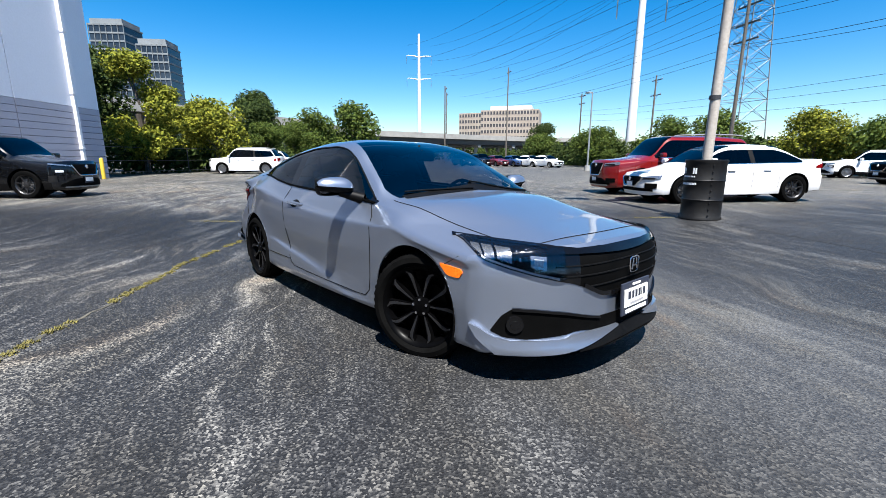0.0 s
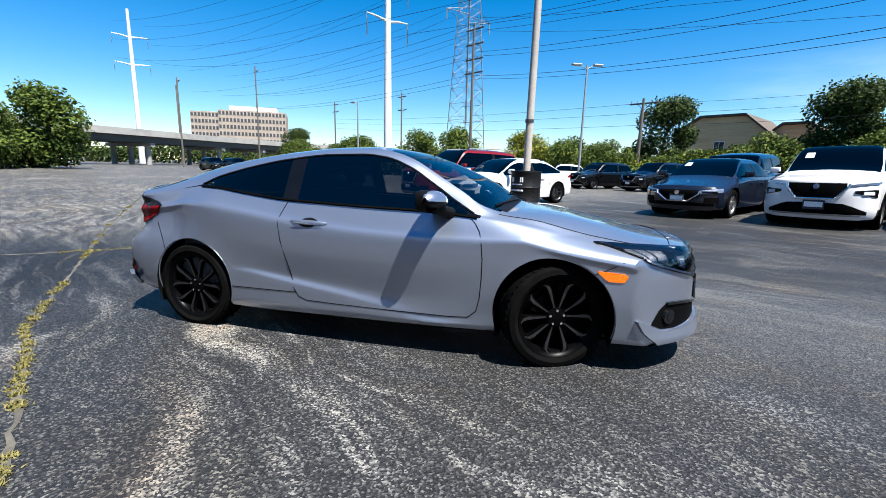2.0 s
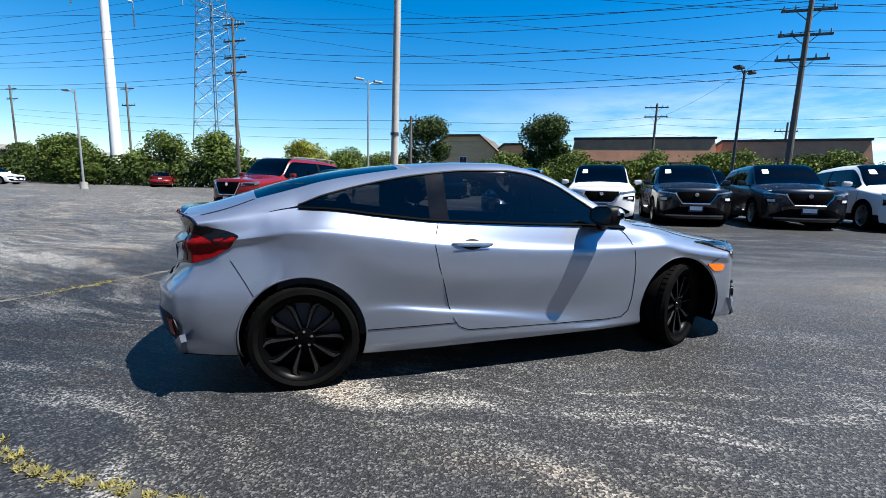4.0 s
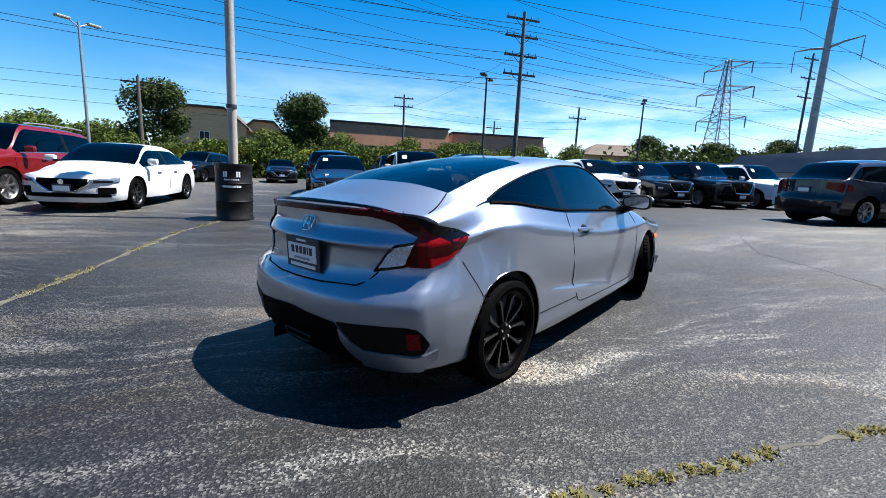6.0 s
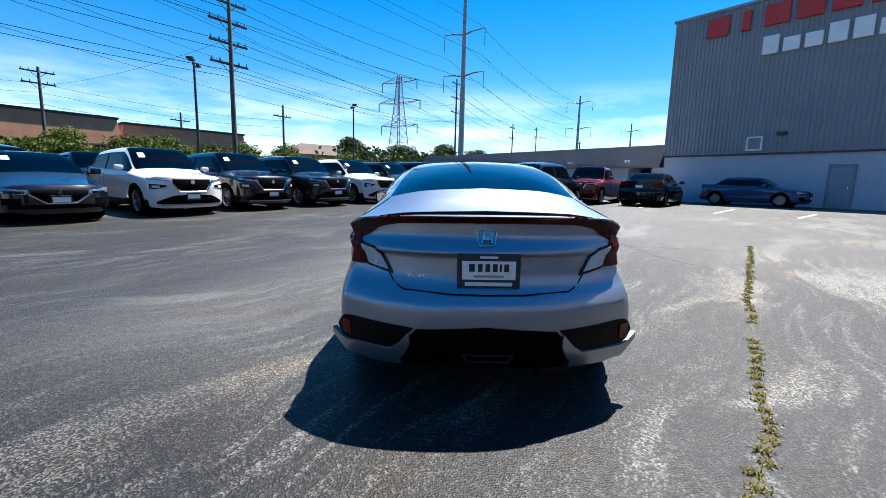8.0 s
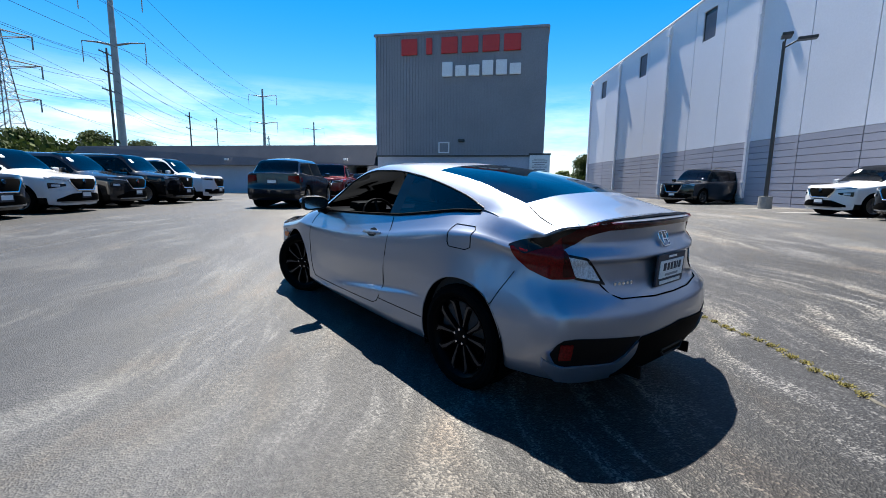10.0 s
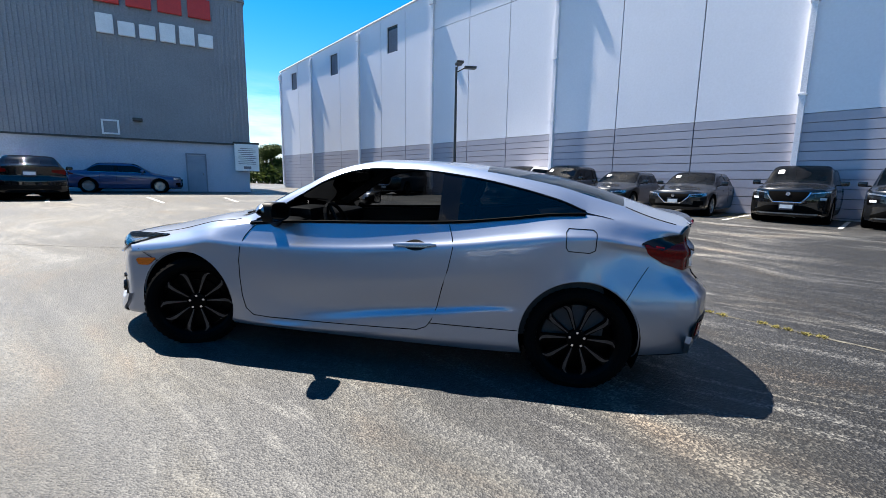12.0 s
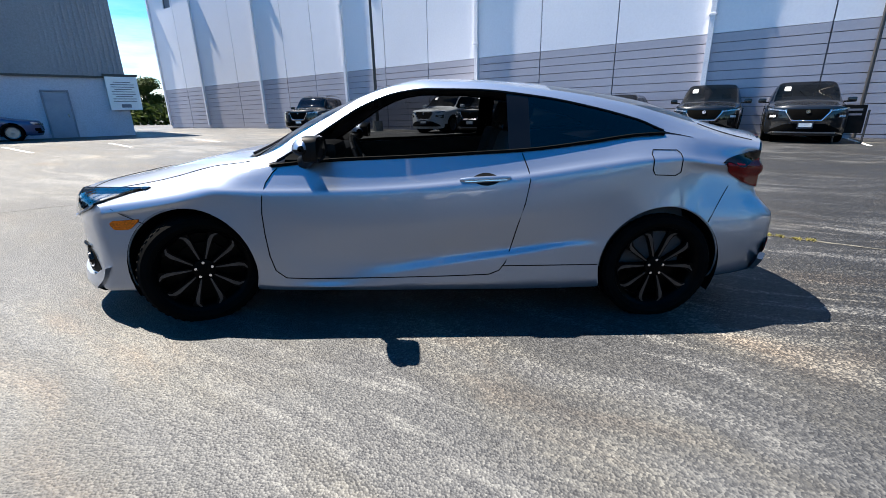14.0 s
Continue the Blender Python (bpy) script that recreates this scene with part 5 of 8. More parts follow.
# ---- parked vehicles ----
def parked(name, kind, m, colour, label, cladding=None, rim=None, group="", roof=None, plated=True):
    """A parked car of a kind: saloon, suv or pickup, at half the detail of the coupe."""
    K = {"saloon": dict(L=4.75, W=0.915, H=1.45, wb=1.40, zh=0.98, zn=0.78, zb=0.98, xc=1.05, xh=0.30, xrh=-0.95, xrb=-1.68, zd=1.05, R=0.335),
         "fastback": dict(L=4.75, W=0.915, H=1.445, wb=1.40, zh=0.95, zn=0.74, zb=0.96, xc=1.20, xh=0.22, xrh=-0.78, xrb=-1.90, zd=1.05, R=0.335),
         "suv": dict(L=4.65, W=0.92, H=1.68, wb=1.36, zh=1.09, zn=0.96, zb=1.06, xc=1.14, xh=0.30, xrh=-1.55, xrb=-2.16, zd=1.12, R=0.36),
         "large_suv": dict(L=5.0, W=0.98, H=1.78, wb=1.45, zh=1.15, zn=1.03, zb=1.12, xc=1.22, xh=0.48, xrh=-1.90, xrb=-2.34, zd=1.16, R=0.38),
         "pickup": dict(L=5.2, W=0.93, H=1.72, wb=1.60, zh=1.10, zn=1.00, zb=1.12, xc=1.05, xh=0.50, xrh=-0.35, xrb=-0.60, zd=1.12, R=0.38)}[kind]
    L, W, H, wb, zh, zn, zb, xc, xh, xrh, xrb, zd, R = (K[k] for k in ("L", "W", "H", "wb", "zh", "zn", "zb", "xc", "xh", "xrh", "xrb", "zd", "R"))
    a, g0 = L / 2, 0.20
    car = thing(name, m, label, "car" if kind != "pickup" else "pickup", group)
    E = (-a, -wb, 0.0, wb, a)
    X = (-a, xrb, xrh, xh, xc - 0.12, xc + 0.06, a)
    mid = (xrh + xh) / 2
    X2 = (-a, xrb, xrh, mid, xh, xc - 0.12, xc + 0.06, a)
    drop = 0.07 if kind in ("suv", "large_suv") else 0.0
    def line(ys, zs, x=X):
        return (x, ys, zs)
    yw = 0.765 if kind not in ("saloon", "fastback") else 0.72
    lines = [
        (E, (0,) * 5, (g0 + 0.06, g0, g0 - 0.02, g0, g0)),
        (E, tuple(W * k for k in (0.70, 0.72, 0.74, 0.72, 0.70)), (g0 + 0.06, g0, g0 - 0.02, g0, g0)),
        (E, tuple(W * k for k in (0.90, 0.94, 0.955, 0.94, 0.90)), (g0 + 0.09, g0 + 0.03, g0 + 0.01, g0 + 0.03, g0 + 0.03)),
        (E, tuple(W * k for k in (0.93, 0.985, 0.975, 0.985, 0.94)), (g0 + 0.24, g0 + 0.20, g0 + 0.17, g0 + 0.20, g0 + 0.20)),
        (E, tuple(W * k for k in (0.94, 1.0, 0.99, 1.0, 0.94)), (0.64, 0.66, 0.64, 0.66, 0.60)),
        (E, tuple(W * k for k in (0.93, 0.985, 0.985, 0.98, 0.92)), (zd - 0.14, zb - 0.12, zb - 0.13, zh - 0.12, zn - 0.12)),
        line(tuple(W * k for k in (0.88, 0.90, 0.925, 0.925, 0.92, 0.90, 0.84)), (zd - 0.03, zb + (0.10 if kind in ("suv", "large_suv") else 0.02), zb + (0.055 if kind in ("suv", "large_suv") else 0.01), zb, zh - 0.05, zh - 0.06, zn - 0.04)),
        line(tuple(W * k for k in (0.84, 0.86, yw + 0.01, yw, 0.84, 0.86, 0.80)), (zd - 0.01, zb + 0.05, H - 0.15 - drop, H - 0.15, zh + 0.03, zh - 0.04, zn - 0.02)),
        line(tuple(W * k for k in (0.80, 0.80, yw - 0.05, yw - 0.06, 0.80, 0.80, 0.74)), (zd, zb + 0.07, H - 0.08 - drop, H - 0.08, zh + 0.06, zh - 0.02, zn - 0.01)),
        line(tuple(W * k for k in (0.70, 0.70, yw - 0.12, yw - 0.13, 0.72, 0.70, 0.64)), (zd, zb + 0.08, H - 0.045 - drop, H - 0.045, zh + 0.08, zh, zn)),
        (X2, tuple(W * k for k in (0.36,) * 8), (zd + 0.01, zb + 0.09, H - 0.03 - drop, H - 0.005, H - 0.03, zh + 0.10, zh + 0.02, zn + 0.015)),
        (X2, (0,) * 8, (zd + 0.015, zb + 0.10, H - 0.022 - drop, H, H - 0.025, zh + 0.11, zh + 0.03, zn + 0.02)),
    ]
    tall = kind not in ("saloon", "fastback")
    sh = Shell(lines, -a, a, W, (0.42, wb * 0.45), (0.24 if tall else 0.32, -wb * 0.8),
               ((g0, 0.35, 0.6, zn - 0.05, zn + 0.03), (-0.06, 0.0, 0.0, -0.04, -0.10)), ((g0, 0.4, 0.62, 0.75, zd), (0.10, 0.0, 0.0, 0.05 if tall else 0.10, 0.08)))
    xs = sorted({round(v, 3) for v in (*np.linspace(-a, a, 58), xrb, xrh, xh, xc, mid - 0.06, mid + 0.06)})
    sub = (1, 1, 2, 6, 6, 2, 4, 1, 1, 2, 2)
    vs = [k + i / s for k, s in enumerate(sub) for i in range(s)] + [11.0]
    side_lo, side_hi = (xrb + (0.10 if tall else 0.22)), xc - 0.16

    def region(x, v):
        if v < 2:
            return "underbody"
        if cladding and v < 3:
            return "lower_cladding"
        if 6 < v < 7 and side_lo < x < side_hi:
            return "side_pillar" if abs(x - mid) < 0.06 else "side_window"
        if v > 8 and xh < x < xc:
            return "windscreen"
        if v > 8 and xrb < x < xrh:
            return "rear_window"
        if kind == "pickup" and x < xrb and v > 7:
            return "load_cover"
        return "body"

    gr = panels(sh, xs, vs, region, ((-wb, R, R + 0.055), (wb, R, R + 0.055)))
    mats = {"underbody": LINER, "lower_cladding": cladding or TRIM, "side_window": DARKG, "side_pillar": TRIM, "windscreen": DARKG, "rear_window": DARKG, "load_cover": TRIM}
    quads = {}
    for (n_, s), q in gr.items():
        if n_ == "lower_cladding":
            for f in q:
                xm = sum(p.x for p in f) / 4
                quads.setdefault((n_, s * (1 if abs(xm) < wb else 2 if xm > 0 else 3)), []).append(f)
            continue
        if n_ == "side_window":
            for f in q:
                quads.setdefault((n_, s * (1 if sum(p.x for p in f) / 4 > mid else 2)), []).append(f)
            continue
        quads.setdefault((n_, s if n_ == "side_pillar" else 0), []).extend(q)
    for (n_, s), q in sorted(quads.items()):
        bm = skin(q)
        if n_ == "body":
            for x in (sh.x0, sh.x1):
                fy, fz = sh.cross(x)
                sheet(bm, [[sh.warp(x, float(fy(v)) * k, float(fz(v))) for k in lin(-1, 1, 14)] for v in vs], flip=x > 0)
            bmesh.ops.remove_doubles(bm, verts=bm.verts, dist=1e-4)
            bmesh.ops.recalc_face_normals(bm, faces=bm.faces)
        part(n_, bm, mats.get(n_, colour), car, smooth=True, angle=0.7)
    # cabin
    bm = bmesh.new()
    box(bm, (0.0, 0, 0.55), (1.9 * wb, 1.62 * W, 0.5))
    box(bm, (xc - 0.25, 0, zb - 0.10), (0.5, 1.5 * W, 0.22), bevel=0.05)
    part("cabin_floor", bm, CLOTH, car)
    for y in (-0.38, 0.38):
        seat(car, 0.0 if tall else -0.05, y, zb - 0.52, tall=0.55)
    # lamps and grille
    zl0, zl1 = zn - 0.20, zn - 0.055
    for s in (1, -1):
        hl = new("headlamp")
        hl.parent = car
        fr = lambda u, w, o, s=s: sh.front(s * u, w, o)
        if kind == "suv":
            # slim upper lamp, dark pod below it
            bm = patch(fr, lin(0.50 * W, 0.93 * W, 8), interp((0.50 * W, zn - 0.135), (0.93 * W, zn - 0.085)), interp((0.50 * W, zn - 0.105), (0.93 * W, zn - 0.045)), 0.010, 2, 0.03)
            part("lens", bm, LAMPCUP, hl, "slim upper lamp", smooth=True)
            bm = patch(fr, lin(0.60 * W, 0.91 * W, 8), interp((0.60 * W, zn - 0.26), (0.91 * W, zn - 0.33)), interp((0.60 * W, zn - 0.215), (0.91 * W, zn - 0.185)), 0.008, 3, 0.03)
            part("lamp_pod", bm, GLOSSB, hl, "dark lower lamp pod", smooth=True)
            bm = patch(fr, lin(0.72 * W, 0.86 * W, 4), lambda u: zn - 0.285, lambda u: zn - 0.225, 0.014, 2, 0.012)
            part("projector", bm, WHITE_LENS, hl, smooth=True)
        else:
            bm = patch(fr, lin(0.52 * W, 0.93 * W, 8), interp((0.52 * W, zl0 + 0.03), (0.93 * W, zl0 + 0.075)), interp((0.52 * W, zl1 - 0.03), (0.93 * W, zl1 + 0.02)), 0.010, 3, 0.03)
            part("lens", bm, LAMPCUP, hl, "clear headlamp lens", smooth=True)
            bm = patch(fr, lin(0.56 * W, 0.84 * W, 6), lambda u: zl0 + 0.055, lambda u: zl0 + 0.10, 0.014, 1, 0.01)
            part("brow", bm, GLOSSB, hl)
            bm = patch(fr, lin(0.62 * W, 0.88 * W, 6), interp((0.62 * W, 0.34), (0.88 * W, 0.38)), lambda u: 0.50, 0.006, 2, 0.012)
            part("lower_intake", bm, GRILLEB, car)
        tl = new("rear_lamp")
        tl.parent = car
        z0, z1 = (zd - 0.30, zd - 0.06) if tall else (zd - 0.24, zd - 0.08)
        bm = patch(lambda u, w, o, s=s: sh.back(s * u, w, o), lin(0.56 * W, 0.91 * W, 8), lambda u: z0 + (0.91 * W - u) * 0.25, lambda u: z1, 0.010, 3, 0.03)
        part("lens", bm, RED_LENS, tl, "red tail lamp", smooth=True)
        bm = patch(lambda u, w, o, s=s: sh.side(u, w, s, o), lin(-a + 0.30, -a + 0.46, 5), lambda u: z0 + 0.03, lambda u: z1 - 0.02 - (u + a - 0.3) * 0.4, 0.008, 2, 0.02)
        part("lens", bm, RED_LENS, tl, "red tail lamp", smooth=True)
        mr = new("door_mirror")
        mr.parent = car
        bm = bmesh.new()
        box(bm, (xc - 0.32, s * (W + 0.10), zb + 0.07), (0.13, 0.20, 0.14), bevel=0.045)
        part("mirror_shell", bm, colour, mr, smooth=True, angle=0.9)
        bm = bmesh.new()
        box(bm, (xc - 0.30, s * (W - 0.02), zb + 0.02), (0.08, 0.12, 0.04), bevel=0.012)
        part("mirror_arm", bm, TRIM, mr)
        part("belt_trim", ribbon([sh.at(x, 6.0, s) + Vector((0, s * 0.004, 0)) for x in lin(side_lo, side_hi, 16)], 0.008), CHROME if kind != "pickup" else TRIM, car)
        for x in ((0.30, -0.62) if kind != "pickup" else (0.10,)):
            bm = bmesh.new()
            p = sh.side(x, zb - 0.16, s, 0.012)
            box(bm, p, (0.20, 0.03, 0.03), bevel=0.01)
            part("door_handle", bm, colour, car)
        for x in (mid + 0.01, xc - 0.02, -0.95 if kind != "pickup" else xrb - 0.02):
            part("door_gap", ribbon([sh.side(x, z, s, 0.0006) for z in lin(g0 + 0.18, zb - 0.03, 8)], 0.004), LINER, car)
        for x in (-wb, wb):
            bm = bmesh.new()
            rr = R + 0.058
            rows = [[Vector((x + rr * math.cos(q), s * y, R + rr * math.sin(q))) for q in lin(-0.3, math.pi + 0.3, 18)] for y in (0.55 * W, 0.955 * W)]
            sheet(bm, rows)
            sheet(bm, [[Vector((x + r * math.cos(q), s * 0.55 * W, R + r * math.sin(q))) for q in lin(-0.3, math.pi + 0.3, 18)] for r in (rr, 0.02)])
            part("wheel_well", bm, LINER, car, smooth=True)
    zg, wg = (0.60, 0.28) if tall else (0.42, 0.20)
    bm = patch(lambda u, w, o: sh.front(u, w, o), lin(-0.43, 0.43, 16), lambda u: interp((0, zg), (wg, zg), (0.43, zn - 0.16))(abs(u)), lambda u: zn - 0.075, 0.010, 4, 0.03)
    part("grille", bm, GRILLEB, car, "black front grille", smooth=True)
    part("grille_surround", ribbon([sh.front(u, w, 0.018) for u, w in ((-0.47, zn - 0.09), (-0.44, zn - 0.17), (-wg - 0.03, zg - 0.01), (wg + 0.03, zg - 0.01), (0.44, zn - 0.17), (0.47, zn - 0.09))], 0.017), CHROME, car)
    bm = bmesh.new()
    cyl(bm, sh.front(0, zn - 0.14, 0.008), sh.front(0, zn - 0.14, 0.026), 0.055, 0.050, 16)
    part("emblem", bm, CHROME, car)
    bm = patch(lambda u, w, o: sh.front(u, w, o), lin(-0.74, 0.74, 14), lambda u: 0.30, lambda u: interp((0, 0.52 if tall else 0.38), (0.45, 0.50 if tall else 0.38), (0.74, 0.36))(abs(u)), 0.004, 3, 0.01)
    part("front_valance", bm, GRILLEB, car, "black lower intake", smooth=True)
    if tall:
        bm = patch(lambda u, w, o: sh.front(u, w, o), lin(-0.66, 0.66, 12), lambda u: 0.265, lambda u: 0.300, 0.014, 2, 0.02)
        part("skid_strip", bm, GALV, car, smooth=True)
    if group:
        p = [sh.top(xh + (xc - xh) * k, q, 0.006) for k, q in ((0.36, -0.52), (0.36, -0.38), (0.52, -0.38), (0.52, -0.53))]
        bm = bmesh.new()
        v = [bm.verts.new(q + Vector((0, 0, z))) for z in (0, 0.004) for q in p]
        for f in ((3, 2, 1, 0), (4, 5, 6, 7), (0, 1, 5, 4), (1, 2, 6, 5), (2, 3, 7, 6), (3, 0, 4, 7)):
            bm.faces.new([v[i] for i in f])
        part("price_card", bm, WHITE, car, "white price card on the windscreen")
    bm = patch(lambda u, w, o: sh.back(u, w, o), lin(-0.70, 0.70, 12), lambda u: 0.32, lambda u: 0.48, 0.004, 2, 0.01)
    part("rear_valance", bm, TRIM, car, smooth=True)
    if plated:
        fp = sh.front(0, 0.47, 0.016)
        plate(car, pose(*fp), bars=False)
        zp = 0.86 if tall else 0.84
        plate(car, Matrix.Translation(sh.back(0, zp, 0.012)) @ pose(0, 0, 0, 0, 0, 180), bars=False)
    if roof:
        for s in (1, -1):
            part("roof_rail", ribbon([Vector((x, s * (yw - 0.08) * W, H + 0.02 - 0.05 * (abs(x - mid) / 1.2) ** 4)) for x in lin(xrh + 0.1, xh - 0.1, 10)], 0.018), roof, car)
    for x in (-wb, wb):
        for s in (1, -1):
            wheel("wheel", car, (x, s * (W - 0.13), R), 0, R, 0.225, R * 0.70, 7, rim or RIMS, rim or RIMS, s, smooth_n=28)
    return car


def stand(x, y, heading, ahead=0.0):
    """The pose of a car whose centre is (x, y), moved ahead along its heading, lying on the slope of the lot."""
    c, s = math.cos(radians(heading)), math.sin(radians(heading))
    x, y = x + ahead * c, y + ahead * s
    f, l = Vector((c, s, 0)), Vector((-s, c, 0))
    f.z = (lift(x + 1.3 * c, y + 1.3 * s) - lift(x - 1.3 * c, y - 1.3 * s)) / 2.6
    l.z = (lift(x - 0.8 * s, y + 0.8 * c) - lift(x + 0.8 * s, y - 0.8 * c)) / 1.6
    f.normalize()
    u = f.cross(l).normalized()
    l = u.cross(f)
    return Matrix(((f.x, l.x, u.x, x), (f.y, l.y, u.y, y), (f.z, l.z, u.z, lift(x, y)), (0, 0, 0, 1)))


ROW = "cars parked in the display row"
def row_one(along):
    return 4.27 + 0.83 * along, 7.70 - 0.56 * along


for along, back, nm, kd, col, lab, clad in (
    (-0.45, 0.0, "saloon_car", "fastback", NAVYP, "dark navy saloon with a chrome grille in the display row", None),
    (2.05, 0.0, "suv", "suv", WHITEP, "white crossover with black grille in the display row", TRIM),
    (4.35, 0.2, "suv", "suv", GREYP, "dark grey crossover in the display row", TRIM),
    (6.75, 0.2, "suv", "suv", GREYP, "dark grey crossover in the display row", TRIM),
    (9.1, 0.2, "suv", "suv", WHITEP, "white crossover in the display row", TRIM),
    (11.4, 0.2, "suv", "suv", GREYP, "dark grey crossover in the display row", TRIM),
    (13.8, 0.0, "large_suv", "large_suv", BLACKP, "black full-size truck in the display row", None),
    (16.6, 0.0, "large_suv", "large_suv", PEARLP, "pearl white large suv with roof rails in the display row", TRIM),
):
    x, y = row_one(along)
    parked(nm, kd, stand(x, y, -124, -2.35 - back), col, lab, clad, group=ROW, roof=GALV if kd == "large_suv" else None)
for x, y, hd, nm, kd, col, lab in (
    (7.0, 13.0, 56, "suv", "suv", BLACKP, "black crossover parked tail to tail with the saloon"),
    (10.2, 12.6, -124, "suv", "suv", NAVYP, "dark blue crossover in the second row"),
    (13.2, 10.4, -124, "suv", "suv", GREYP, "grey crossover in the second row"),
    (-0.5, 10.8, -128, "saloon_car", "fastback", WHITEP, "white saloon with black alloys behind the barrel"),
    (-2.4, 12.6, -128, "large_suv", "large_suv", REDP, "deep red large suv beside the white saloon"),
    (0.6, 34.5, -150, "suv", "suv", WHITEP, "white suv by the hedge"),
    (3.4, 26.5, -140, "suv", "suv", BLACKP, "black suv by the hedge"),
    (6.4, 24.6, -140, "suv", "suv", BLACKP, "black suv by the hedge"),
    (8.6, 28.0, -118, "saloon_car", "saloon", SILVP, "light silver saloon by the hedge"),
    (10.9, 24.0, -118, "saloon_car", "saloon", NAVYP, "blue-grey saloon by the hedge"),
    (13.0, -3.3, -38, "suv", "suv", NAVYP, "dark crossover seen from behind in the lane"),
    (15.7, -8.9, -38, "saloon_car", "saloon", BLACKP, "black saloon seen from behind by the shop"),
    (16.6, -6.4, 146, "pickup_truck", "pickup", REDP, "old red pickup with a roof rack"),
    (18.4, -15.2, 220, "saloon_car", "saloon", BLUEP, "dark blue saloon parked along the shop wall"),
    (6.0, -22.4, 78, "large_suv", "large_suv", BLACKP, "black suv with grey lower trim near the warehouse"),
    (-13.9, -3.6, 53.5, "suv", "suv", BLACKP, "black suv in front of the warehouse"),
    (-29.2, 7.9, -126, "large_suv", "large_suv", WHITEP, "white large suv under the trees"),
    (-31.6, 9.8, -126, "suv", "suv", WHITEP, "white suv under the trees"),
    (-28.6, 43.0, -10, "saloon_car", "saloon", WHITEP, "white saloon in the far row"),
    (-31.4, 43.4, -10, "saloon_car", "saloon", WHITEP, "white saloon in the far row"),
    (-34.2, 43.6, -20, "saloon_car", "saloon", BLUEP, "blue saloon in the far row"),
    (-16.3, 45.5, 100, "saloon_car", "saloon", REDP, "bright red saloon in the far row"),
    (-36.6, 42.8, -20, "saloon_car", "saloon", MAROONP, "maroon saloon in the far row"),
    (-39.4, 42.6, -20, "suv", "suv", NAVYP, "dark suv in the far row"),
    (-42.4, 42.0, -20, "suv", "suv", BLACKP, "black suv in the far row"),
    (-75.0, 46.0, -20, "suv", "suv", WHITEP, "white suv beside the overpass"),
    (21.5, -11.0, -38, "saloon_car", "saloon", WHITEP, "white car at the workshop door"),
):
    parked(nm, kd, stand(x, y, hd), col, lab, TRIM if kd == "suv" else None, rim=RIMD if kd == "fastback" or col is BLACKP else None, roof=GALV if kd == "large_suv" else None)
for along, nm, kd, col, lab in (
    (0.05, "suv", "suv", BLACKP, "black crossover with a yellow windscreen tag by the warehouse"),
    (2.45, "suv", "suv", GREYP, "dark grey crossover by the warehouse"),
    (-2.85, "saloon_car", "saloon", GREYP, "dark grey saloon by the warehouse"),
    (-5.4, "saloon_car", "saloon", GREYP, "grey saloon by the warehouse"),
    (-8.0, "suv", "suv", BLACKP, "black suv by the warehouse"),
    (-10.3, "suv", "suv", WHITEP, "white suv by the warehouse"),
):
    parked(nm, kd, stand(-8.2 - 0.804 * along, -9.8 + 0.594 * along, 53.5, -2.3), col, lab, TRIM if kd == "suv" else None, group="cars along the warehouse")


# ---- warehouse ----
W0, WD = Vector((21.9, -36.1, 0)), Vector((-0.804, 0.594, 0)).normalized()
WN = Vector((-WD.y, WD.x, 0)) * -1
WL = 60.3


def wframe():
    """Along the wall, out of the wall, up."""
    return Matrix(((WD.x, WN.x, 0, W0.x), (WD.y, WN.y, 0, W0.y), (0, 0, 1, 0), (0, 0, 0, 1)))


